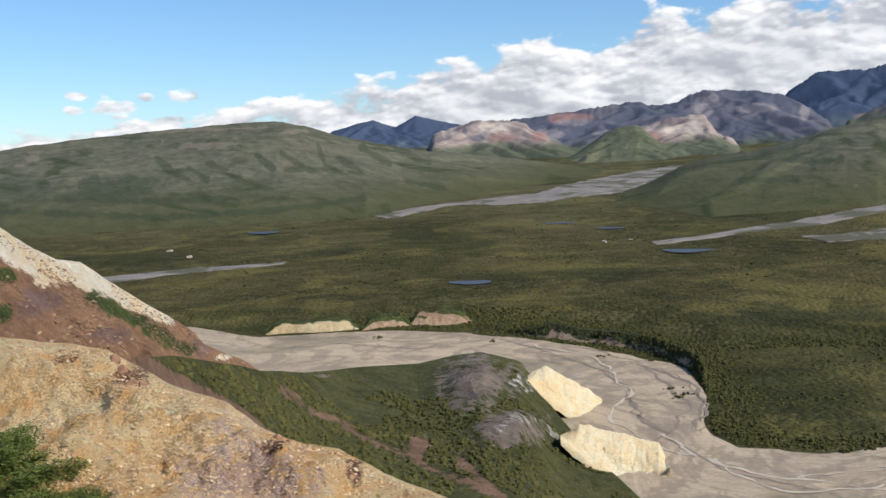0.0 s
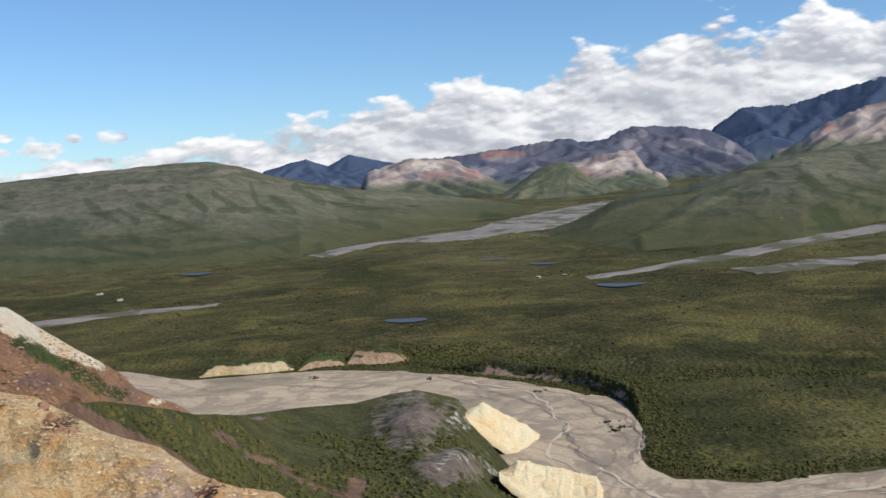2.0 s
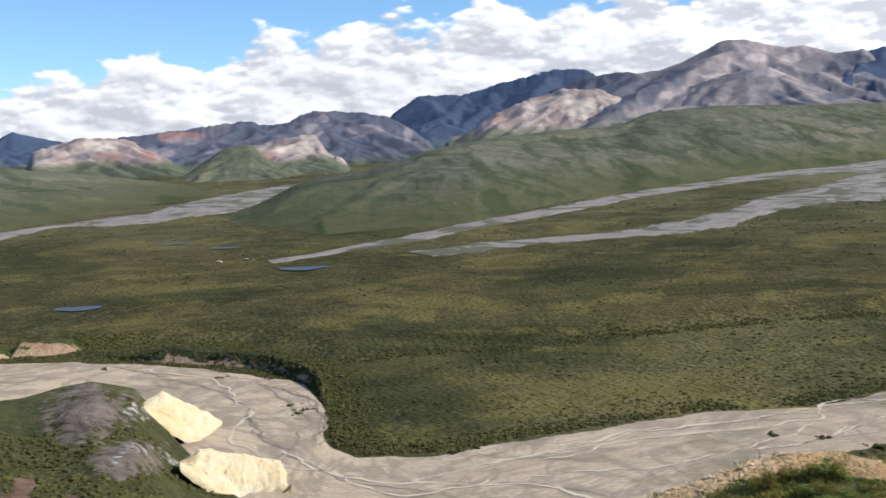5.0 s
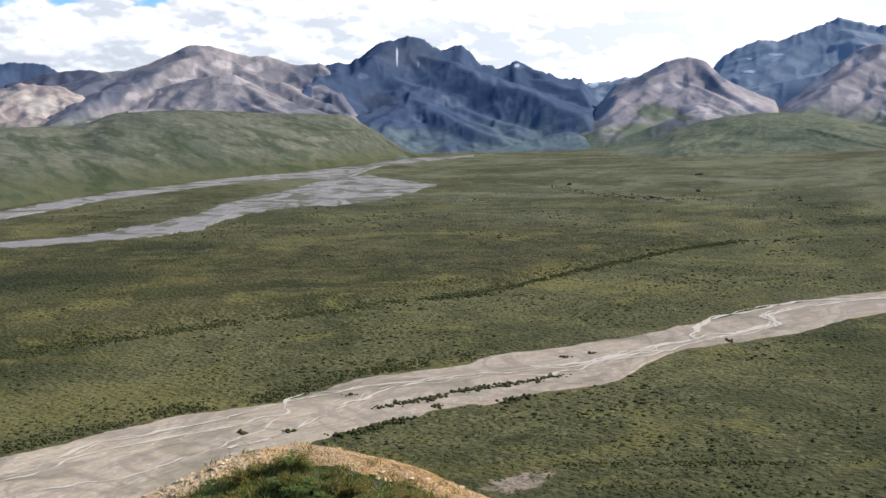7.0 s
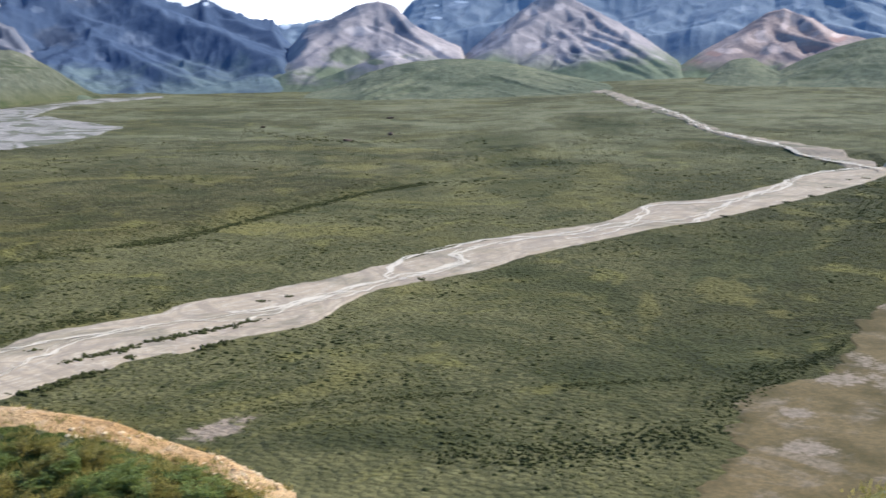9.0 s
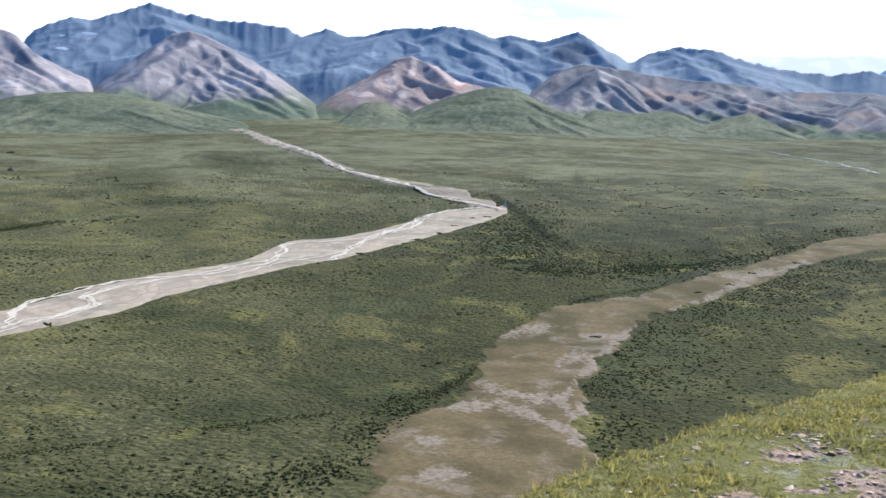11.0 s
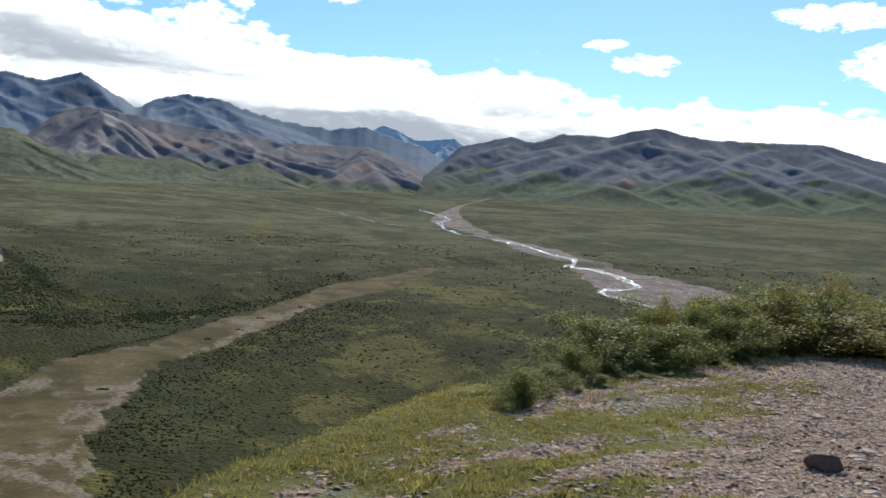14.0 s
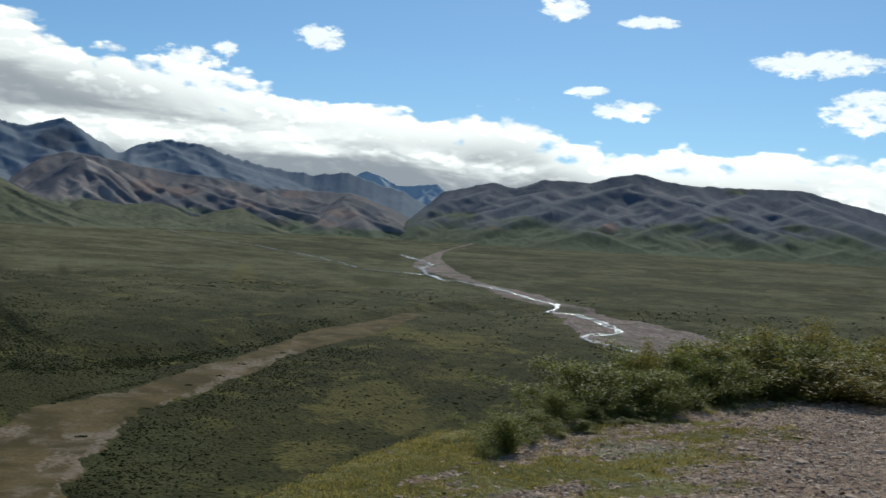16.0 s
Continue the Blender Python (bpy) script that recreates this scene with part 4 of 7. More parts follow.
def massif(name, crest, far, near, mat, label, category="mountain", steep=2.1, spurs=6, pitch=0.42, rough=0.07, span=130.0, jag=0.05, step=0.09, rows=84, seed=1, taper=1.0, foot=-6.0, soft=False, ridges=(), marks=None):
    """A hill or mountain: its crest line (compass angle, height angle) at distance far, its foot at distance near,
    and spurs that run down from the crest with gullies between them. ridges: spurs laid to fit the camera's view, each
    from its head down (compass angle, height angle); the other spurs are drawn by chance."""
    rng = random.Random(seed)
    az_c, el_c = [a for a, e in crest], [e for a, e in crest]
    az = np.arange(az_c[0] - taper, az_c[-1] + taper, step)

    def at(values, a):
        return np.interp(a, *zip(*values)) if isinstance(values, list) else np.full(np.shape(a), float(values))

    def crest_z(a):
        el = curve_through(az_c, el_c, np.clip(a, az_c[0], az_c[-1])) if soft else np.interp(a, az_c, el_c)
        el = el + jag * fractal(a * 1.6, seed * 3.1, 5, seed, 0.6)
        if not soft:
            el = el + jag * 1.1 * (ridged(a * 2.2, seed * 1.7, 4, seed + 60, 0.6) - 0.5)
        z = EYE + at(far, a) * np.tan(np.radians(el))
        out = np.maximum(az_c[0] - a, a - az_c[-1]) / taper
        return z - np.where(out > 0, ramp(out, 0, 1) * (z - ground_z(a, at(near, a)) + 25), 0)

    rc, rb, zc = at(far, az), at(near, az), crest_z(az)
    s = np.r_[np.linspace(0, 1, rows), 1 + np.linspace(0.04, 1, 12)][:, None]
    r = np.minimum(np.where(s <= 1, rb + (rc - rb) * s, rc + (rc - rb) * 0.7 * (s - 1)), 4960)
    face = np.clip(s, 0, 1)
    zb = ground_z(az, r) + foot
    z = zb + (zc - zb) * face ** steep
    tall = zc - zb
    reach = np.degrees((rc.mean() - rb.mean()) / rc.mean())
    # across and down: along a slope's contour and down its fall line, by the face that a point lies on
    across, down = np.radians(az) * rc + 0 * s, (rc - r) + 0 * az

    def raise_to(surface, side, off, k):
        nonlocal z, across, down
        higher = surface > z
        across = np.where(higher, side + 777.0 * (k + 1), across)
        down = np.where(higher, off, down)
        z = np.where(higher, surface, z)

    if ridges:
        for k, line in enumerate(ridges):
            a, e = np.array(line).T
            low = np.degrees(np.arctan2(ground_z(a, at(near, a)) - EYE, at(near, a)))
            high = np.degrees(np.arctan2(crest_z(a) - EYE, at(far, a)))
            f = np.clip((e - low) / np.maximum(high - low, 0.05), 0.02, 1.0) ** 0.8
            f = np.minimum.accumulate(f - 0.004 * np.arange(len(f)))
            a, e, f = np.r_[a, 2 * a[-1] - a[-2]], np.r_[e, e[-1] - 0.5], np.r_[f, f[-1] - 0.2]
            course = np.interp(face, f[::-1], a[::-1]) + 0.09 * reach * fractal(face * 5, k + seed * 7.7, 4, seed + k, 0.6)
            level = np.interp(face, f[::-1], e[::-1])
            top = EYE + r * np.tan(np.radians(level))
            off = np.abs(np.radians(az - course)) * r
            past = np.maximum(face - f[0], 0) * (rc - rb) * 1.5
            tilt = pitch * (1 + 0.25 * fractal(r / 160 + 3 * k, seed, 3, seed + k))
            raise_to(top - tilt * (np.sqrt(off ** 2 + 81) - 9) - past, r + 0.3 * off, off, k)
            for child in range(4):
                g0, hand = f[0] - (0.12 + 0.2 * child + rng.uniform(-0.04, 0.04)) * (f[0] - f[-2]), 1 if (child + k) % 2 else -1
                if g0 <= f[-2]:
                    continue
                a0, e0 = float(np.interp(g0, f[::-1], a[::-1])), float(np.interp(g0, f[::-1], e[::-1]))
                branch = a0 + hand * reach * rng.uniform(0.5, 0.9) * np.maximum(g0 - face, 0) + 0.09 * reach * fractal(face * 6, child + k * 3.3, 4, seed + k, 0.6)
                off = np.abs(np.radians(az - branch)) * r
                height = (EYE + (rb + (rc - rb) * g0) * math.tan(radians(e0)) - zb) * np.clip(face / g0, 0, 1) ** rng.uniform(1.1, 1.4)
                raise_to(zb + height - tilt * 1.1 * (np.sqrt(off ** 2 + 36) - 6) - np.maximum(face - g0, 0) * 3 * (rc - rb), r + 0.3 * off, off, 20 + 5 * k + child)
    else:
        wide = az_c[-1] - az_c[0]
        heads = [a for k, (a, e) in enumerate(crest) if 0 < k < len(crest) - 1 and e >= crest[k - 1][1] and e >= crest[k + 1][1]]
        heads += [az_c[0] + wide * (k + rng.uniform(0.2, 0.8)) / spurs for k in range(spurs)]
        for k, a0 in enumerate(heads):
            drift, bend, tilt = rng.uniform(-1, 1) * reach * 0.6, rng.uniform(1.05, 1.45), pitch * rng.uniform(0.85, 1.25)
            course = a0 + drift * (1 - face) + 0.05 * reach * fractal(face * 4, k + seed * 7.7, 4, seed + k, 0.6)
            own = np.minimum(crest_z(np.clip(course, az[0], az[-1])), float(crest_z(np.float64(a0)))) - zb
            off = np.abs(np.radians(az - course)) * r
            raise_to(zb + own * face ** bend - tilt * off, r + 0.3 * off, off, k)
            for child in range(4):
                s0, hand = 0.92 - 0.15 * child + rng.uniform(-0.05, 0.05), 1 if (child + k) % 2 else -1
                branch = a0 + drift * (1 - s0) + (drift * 0.6 + hand * rng.uniform(0.5, 1.0) * reach) * np.maximum(s0 - face, 0)
                branch = branch + 0.05 * reach * fractal(face * 6, child + k * 3.3, 3, seed + k, 0.6)
                off = np.abs(np.radians(az - branch)) * r
                start = own * s0 ** bend
                raise_to(zb + np.minimum(start, tall) * np.clip(face / s0, 0, 1) ** rng.uniform(1.0, 1.4) - tilt * 1.15 * off - np.maximum(face - s0, 0) * 3 * tilt * (rc - rb), r + 0.3 * off, off, 20 + 5 * k + child)
    z = np.minimum(z, zb + tall * np.maximum(face, 1e-6) ** (0.72 if ridges else 0.6) * (0.3 + 0.7 * ramp(face, 0, 0.3)))
    z[1:rows - 1] = (z[:rows - 2] + 2 * z[1:rows - 1] + z[2:rows]) / 4
    z[:rows - 2, 1:-1] = (z[:rows - 2, :-2] + 2 * z[:rows - 2, 1:-1] + z[:rows - 2, 2:]) / 4
    u = np.radians(az) * rc
    depth = r - rb
    bent = 0.35 * fractal(u / span * 0.6, depth / span * 0.4, 4, seed + 40)
    g = ridged(u / span * 1.5 + 2 * bent, depth / span * 0.9 + bent, 6, seed + 7, 0.55)
    warp = 0.9 * fractal(u / span * 1.3 + 9.0, depth / span * 1.1, 4, seed + 41)
    flutes = ridged(across / span * 1.5 + warp, down / span * 0.7 + bent, 5, seed + 9, 0.55)
    flank = np.clip(4 * face * (1 - face), 0, 1) ** 0.5
    z = z + tall * rough * (0.6 * (g - 0.6) + 0.35 * (flutes - 0.55) * np.clip(down / 60, 0, 1)) * flank
    sight = EYE + r * (zc - EYE) / rc
    z = np.minimum(z, np.where(s < 1, sight - 0.004 * (rc - r), 1e9))
    back = np.clip(s - 1, 0, 1)
    z = np.where(s > 1, zc - (zc - zb + 10) * back ** 0.8, z)
    x, y = flat(az[None, :] + 0 * s, r)
    el = np.degrees(np.arctan2(z - EYE, r))
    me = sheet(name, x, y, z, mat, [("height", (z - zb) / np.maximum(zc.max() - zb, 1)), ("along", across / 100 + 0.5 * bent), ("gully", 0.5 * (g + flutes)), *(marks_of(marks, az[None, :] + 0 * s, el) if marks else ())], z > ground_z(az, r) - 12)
    return tagged(new(name, me), label, category)


def densify(points, spacing):
    """A smooth path through 2D points, with a point about every spacing metres."""
    p = np.asarray(points, float)
    d = np.r_[0, np.cumsum(np.hypot(*np.diff(p, axis=0).T))]
    t = np.linspace(0, d[-1], max(3, int(d[-1] / spacing)))
    return np.stack([curve_through(d, p[:, 0], t), curve_through(d, p[:, 1], t)], -1)


def ribbon(name, pairs, mat, lift=0.3, ragged=5.0, count=420, across=12, seed=1, grow=0.0003, marks=None):
    """A strip of ground between two banks, (x, y) on one side and (x, y) on the other, lying on the valley floor."""
    p = np.asarray(pairs, float)
    mid = (p[:, :2] + p[:, 2:]) / 2
    d = np.r_[0, np.cumsum(np.hypot(*np.diff(mid, axis=0).T))]
    t = np.linspace(0, 1, count) ** 1.0 * d[-1]
    bank = [curve_through(d, p[:, k], t) for k in range(4)]
    a, b = np.stack(bank[:2], -1), np.stack(bank[2:], -1)
    wide = np.linalg.norm(b - a, axis=1)
    v = np.linspace(0, 1, across)
    fray = np.minimum(ragged / np.maximum(wide, 1), 0.25)
    lo = fray * (fractal(t / 28, seed, 5, seed, 0.65) + 0.15)
    hi = 1 + fray * (fractal(t / 28, seed + 9, 5, seed + 3, 0.65) - 0.15)
    w = lo[:, None] + (hi - lo)[:, None] * v
    x = a[:, :1] + (b - a)[:, :1] * w
    y = a[:, 1:] + (b - a)[:, 1:] * w
    sunk = np.minimum(v, 1 - v) < 1e-6
    z = ground_at(x, y) + np.where(sunk, -0.35, lift) + np.where(sunk, 0, grow) * np.hypot(x, y)
    spots = marks_of(marks, np.degrees(np.arctan2(x, y)), np.degrees(np.arctan2(z - EYE, np.hypot(x, y)))) if marks else ()
    me = sheet(name, x, y, z, mat, (("across", w), ("along", t[:, None] / 100 + 0 * w), *spots))
    if me.polygons[0].normal.z < 0:
        me.flip_normals()
    return new(name, me)


def inside(x, y, pairs):
    """Whether points lie between the two banks."""
    p = np.asarray(pairs, float)
    ring = np.r_[p[:, :2], p[::-1, 2:]]
    hit = np.zeros(x.shape, bool)
    for (x0, y0), (x1, y1) in zip(ring, np.roll(ring, -1, 0)):
        if y0 != y1:
            hit ^= ((y0 > y) != (y1 > y)) & (x < (x1 - x0) * (y - y0) / (y1 - y0) + x0)
    return hit


# ---- materials ----
def rock_material(name, dark, mid, light, light_share=0.45, green=(0.10, 0.12, 0.07), green_to=0.25, streak=1.0, relief=0.2, rust=(0.34, 0.20, 0.165), deep=None):
    """Bare mountain rock: scree streaks down the fall line, bands, tundra climbing its foot, and darker, rust and paler
    marks, turf and snow.
    """
    m, n, shader, bump = material(name)
    at, h, u = n.place(), n.attribute("height"), n.attribute("along")
    streaks = n.noise(n.combine(n.math("MULTIPLY", u, 1.5 * streak), n.math("MULTIPLY", h, 3.2)), 1.0, 7.0, 0.6, 1.2)
    blotch = n.noise(at, 0.0045, 7.0, 0.62, 0.6)
    fine = n.noise(at, 0.06, 6.0, 0.7)
    mixed = n.math("ADD", n.math("MULTIPLY", streaks, 0.32), n.math("ADD", n.math("MULTIPLY", blotch, 0.6), n.math("MULTIPLY", fine, 0.25)))
    # tone follows the gully mask: painted paler on crests, darker in gullies
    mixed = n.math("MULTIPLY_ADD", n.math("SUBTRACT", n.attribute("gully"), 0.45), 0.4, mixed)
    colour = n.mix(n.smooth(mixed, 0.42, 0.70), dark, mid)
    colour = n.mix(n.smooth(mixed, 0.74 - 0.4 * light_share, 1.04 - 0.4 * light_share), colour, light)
    torn = n.math("MULTIPLY", n.math("SUBTRACT", n.math("ADD", n.math("MULTIPLY", streaks, 0.6), n.math("MULTIPLY", fine, 0.4)), 0.5), 1.7)

    def laid(key, over, share=1.0):
        nonlocal colour
        mask = n.attribute(key)
        edge = n.math("MULTIPLY", n.math("MULTIPLY", mask, n.math("SUBTRACT", 1.0, mask)), 4.0)
        colour = n.mix(n.smooth(n.math("MULTIPLY_ADD", edge, torn, mask), 0.2, 0.85, 0.0, share), colour, over)

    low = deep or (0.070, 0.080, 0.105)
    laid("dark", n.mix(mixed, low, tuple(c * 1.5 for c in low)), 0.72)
    laid("rust", n.mix(mixed, tuple(c * 0.75 for c in rust), tuple(c * 1.25 for c in rust)), 0.8)
    laid("pale", n.mix(mixed, mid, tuple(min(c * 1.35, 0.72) for c in light)), 0.85)
    turf = n.mix(n.smooth(n.math("ADD", n.math("MULTIPLY", blotch, 0.6), n.math("MULTIPLY", fine, 0.4)), 0.35, 0.65), tuple(c * 0.7 for c in green), tuple(c * 1.3 for c in green))
    grass = n.math("SUBTRACT", n.math("ADD", green_to, n.math("MULTIPLY", n.math("SUBTRACT", blotch, 0.5), 0.7)), h)
    colour = n.mix(n.smooth(grass, -0.12, 0.12), colour, turf)
    laid("grass", turf, 0.9)
    laid("snow", (0.8, 0.82, 0.85), 0.62)
    n.put(colour, shader.inputs["Base Color"])
    bump(n.math("ADD", n.math("MULTIPLY", streaks, 1.0), n.math("ADD", n.math("MULTIPLY", fine, 0.6), n.math("MULTIPLY", blotch, 0.3))), relief, 14.0)
    return m


def tundra_material(name, low, high, bare, bare_share=0.0, patch=0.004, grain=0.12, relief=1.5, gullies=False):
    """Moss, heath and willow scrub, mottled at three sizes."""
    m, n, shader, bump = material(name, 0.95)
    at = n.place()
    big, middle = n.noise(n.scaled(at, 1, 1, 0.4), patch, 5.0, 0.6, 0.6), n.noise(at, patch * 9, 5.0, 0.65, 0.4)
    fine = n.noise(at, grain, 5.0, 0.75)
    colour = n.mix(n.smooth(n.math("ADD", n.math("MULTIPLY", big, 0.6), n.math("MULTIPLY", middle, 0.4)), 0.38, 0.62), low, high)
    colour = n.mix(n.smooth(fine, 0.35, 0.7, 0.0, 0.75), n.mix(0.45, colour, (0.012, 0.018, 0.008)), colour)
    if gullies:
        foot = n.mix(middle, (0.056, 0.062, 0.028), (0.120, 0.115, 0.055))
        colour = n.mix(n.smooth(n.attribute("height"), 0.02, 0.40), foot, colour)
        u, h = n.attribute("along"), n.attribute("height")
        strips = n.noise(n.combine(n.math("ADD", n.math("MULTIPLY", u, 0.6), n.math("MULTIPLY", h, 3.0)), n.math("MULTIPLY", h, 3.0)), 1.0, 6.0, 0.6, 1.2)
        colour = n.mix(n.smooth(strips, 0.54, 0.64, 0.0, 0.65), colour, (0.038, 0.052, 0.020))
    spots = n.noise(at, patch * 3.1, 6.0, 0.6, 1.0)
    colour = n.mix(n.smooth(spots, 0.72 - bare_share, 0.80 - bare_share), colour, bare)
    for key, dark, light, much in (("shrub", (0.030, 0.045, 0.024), (0.060, 0.076, 0.042), 0.55), ("bare", (0.18, 0.15, 0.11), (0.30, 0.25, 0.19), 0.55)):
        mask = n.attribute(key)
        edge = n.math("MULTIPLY", n.math("MULTIPLY", mask, n.math("SUBTRACT", 1.0, mask)), 4.0)
        f = n.math("MULTIPLY_ADD", edge, n.math("MULTIPLY", n.math("SUBTRACT", n.math("ADD", n.math("MULTIPLY", middle, 0.5), n.math("MULTIPLY", fine, 0.5)), 0.5), 4.5), mask)
        colour = n.mix(n.smooth(f, 0.25, 0.75, 0.0, much), colour, n.mix(fine, dark, light))
    n.put(colour, shader.inputs["Base Color"])
    bump(n.math("ADD", n.math("MULTIPLY", middle, 1.4), fine), 0.8, relief)
    return m


# slate darkened in colour to stand in for cloud shadow on the ridges
SHADED_SLATE = rock_material("shaded_slate_rock", (0.082, 0.092, 0.125), (0.125, 0.125, 0.152), (0.27, 0.235, 0.23), 0.28, (0.085, 0.105, 0.065), 0.10)
# blue haze of distance is painted into this rock's colour
HAZE_GREY = rock_material("haze_grey_rock", (0.185, 0.228, 0.280), (0.210, 0.252, 0.305), (0.285, 0.31, 0.345), 0.3, (0.17, 0.21, 0.24), 0.12)
# colour made dark and blue for cloud shadow and haze
HAZE_SHADE_ROCK = rock_material("haze_shade_rock", (0.056, 0.080, 0.132), (0.072, 0.098, 0.152), (0.13, 0.15, 0.19), 0.12, (0.12, 0.15, 0.15), 0.10)
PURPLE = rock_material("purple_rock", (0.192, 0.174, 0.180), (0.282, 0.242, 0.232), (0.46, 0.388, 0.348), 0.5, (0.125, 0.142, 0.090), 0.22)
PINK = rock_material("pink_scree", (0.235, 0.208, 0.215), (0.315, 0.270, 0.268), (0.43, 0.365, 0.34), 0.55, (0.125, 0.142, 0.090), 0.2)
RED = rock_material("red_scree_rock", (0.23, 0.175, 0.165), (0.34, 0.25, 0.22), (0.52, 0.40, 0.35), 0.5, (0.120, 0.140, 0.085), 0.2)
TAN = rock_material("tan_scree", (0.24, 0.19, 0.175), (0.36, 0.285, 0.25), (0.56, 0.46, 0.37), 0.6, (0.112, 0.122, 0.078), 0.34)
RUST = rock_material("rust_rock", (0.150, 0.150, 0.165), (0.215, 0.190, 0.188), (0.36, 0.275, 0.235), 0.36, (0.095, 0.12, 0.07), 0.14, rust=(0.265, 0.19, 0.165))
# rock tones shifted to blue, with haze painted in
EAST_ROCK = rock_material("hazed_heath_rock", (0.096, 0.113, 0.146), (0.150, 0.158, 0.184), (0.235, 0.208, 0.20), 0.35, (0.085, 0.105, 0.06), 0.24)
# rock paled in colour to stand in for haze over backlit peaks
HAZE_PALE = rock_material("haze_pale_rock", (0.60, 0.65, 0.66), (0.66, 0.70, 0.71), (0.75, 0.77, 0.78), 0.4)
# both hill tundras are paled and blued, painting some haze into them
HILL = tundra_material("hill_tundra", (0.122, 0.127, 0.086), (0.225, 0.212, 0.145), (0.26, 0.21, 0.12), 0.02, 0.0035, 0.05, 3.0, gullies=True)
FAR_HILL = tundra_material("foothill_tundra", (0.135, 0.148, 0.094), (0.250, 0.245, 0.150), (0.24, 0.20, 0.13), 0.03, 0.006, 0.06, 3.0)
PLAIN, n, shader, bump = material("valley_tundra", 0.95)
at, up = n.place(), n.attribute("terrace")
big, middle, fine = n.noise(at, 0.0045, 6.0, 0.6, 1.0), n.noise(at, 0.035, 6.0, 0.68, 0.6), n.noise(at, 0.22, 5.0, 0.75)
tone = n.smooth(n.math("ADD", n.math("MULTIPLY", big, 0.5), n.math("MULTIPLY", middle, 0.5)), 0.38, 0.62)
heath = n.mix(tone, (0.045, 0.042, 0.017), (0.116, 0.098, 0.039))
willow = n.mix(tone, (0.080, 0.077, 0.033), (0.164, 0.147, 0.066))
colour = n.mix(up, willow, heath)
# shade painted in: plain darkened on its backlit side and a near flat
colour = n.mix(n.attribute("painted_shade"), colour, n.mix(tone, (0.030, 0.030, 0.0105), (0.073, 0.069, 0.022)))
streak = n.noise(at, 0.011, 6.0, 0.62, 1.5)
colour = n.mix(n.smooth(streak, 0.54, 0.68, 0.0, 0.8), colour, (0.190, 0.168, 0.052))
colour = n.mix(n.smooth(n.noise(at, 0.0075, 5.0, 0.6, 2.0), 0.40, 0.30, 0.0, 0.7), colour, (0.034, 0.042, 0.012))
colour = n.mix(n.smooth(fine, 0.32, 0.62, 0.55, 0.0), colour, n.mix(0.7, colour, (0.020, 0.024, 0.010)))
# clump pattern: some cells painted paler, the gaps between cells darker
clump, kind = n.cells(at, 0.30, 0), n.add("ShaderNodeSeparateColor")
n.put(n.cells(at, 0.30, 1), kind.inputs[0])
thicket = n.smooth(n.noise(at, 0.02, 4.0, 0.6, 0.5), 0.40, 0.60, 0.35, 1.0)
colour = n.mix(n.math("MULTIPLY", n.smooth(kind.outputs[0], 0.45, 1.0, 0.0, 0.7), n.math("MULTIPLY", thicket, n.math("MULTIPLY_ADD", n.attribute("painted_shade"), -0.75, 1.0))), colour, n.mix(0.55, colour, (0.225, 0.205, 0.098)))
colour = n.mix(n.math("MULTIPLY", n.smooth(clump, 0.30, 0.75, 0.0, 0.42), thicket), colour, n.mix(0.75, colour, (0.020, 0.024, 0.011)))
dry = n.math("MULTIPLY", n.smooth(n.noise(at, 0.0065, 5.0, 0.55, 1.2), 0.52, 0.66, 0.0, 0.55), n.math("SUBTRACT", 1.0, n.attribute("painted_shade")))
colour = n.mix(dry, colour, (0.175, 0.150, 0.050))
colour = n.mix(n.smooth(n.noise(n.scaled(at, 1.0, 1.0, 0.3), 0.005, 5.0, 0.6, 1.6), 0.47, 0.36, 0.0, 0.6), colour, (0.040, 0.044, 0.016))
# haze painted in: the plain's colour pales with distance
far_haze = n.math("MULTIPLY", n.attribute("far_haze"), n.smooth(n.math("ADD", big, n.math("MULTIPLY", middle, 0.4)), 0.55, 0.85, 0.35, 1.0))
colour = n.mix(far_haze, colour, n.mix(tone, (0.108, 0.113, 0.064), (0.196, 0.190, 0.118)))
wild = n.math("MULTIPLY", n.math("SUBTRACT", n.math("ADD", n.math("MULTIPLY", middle, 0.6), n.math("MULTIPLY", fine, 0.4)), 0.5), 5.0)
# thick: dense growth, and broad patches toned down to lower brightness
for key, dark, light, much in (("thick", (0.025, 0.030, 0.012), (0.068, 0.070, 0.028), 0.75), ("gold", (0.100, 0.092, 0.032), (0.205, 0.172, 0.058), 0.5)):
    mask = n.attribute(key)
    edge = n.math("MULTIPLY", n.math("MULTIPLY", mask, n.math("SUBTRACT", 1.0, mask)), 4.0)
    colour = n.mix(n.smooth(n.math("MULTIPLY_ADD", edge, wild, mask), 0.2, 0.9, 0.0, much), colour, n.mix(tone, dark, light))
open_gravel = n.math("ADD", n.attribute("bare"), n.math("MULTIPLY", n.math("SUBTRACT", n.noise(at, 0.09, 6.0, 0.7, 0.6), 0.5), 2.2))
colour = n.mix(n.math("MULTIPLY", n.smooth(open_gravel, 0.55, 0.85), n.smooth(n.attribute("bare"), 0.02, 0.2)), colour, n.mix(fine, (0.19, 0.145, 0.11), (0.35, 0.275, 0.21)))
n.put(n.scaled(colour, 1.03, 1.0, 0.93), shader.inputs["Base Color"])
bump(n.math("ADD", n.math("MULTIPLY", middle, 1.6), n.math("SUBTRACT", fine, n.math("MULTIPLY", clump, 0.9))), 0.9, 1.6)


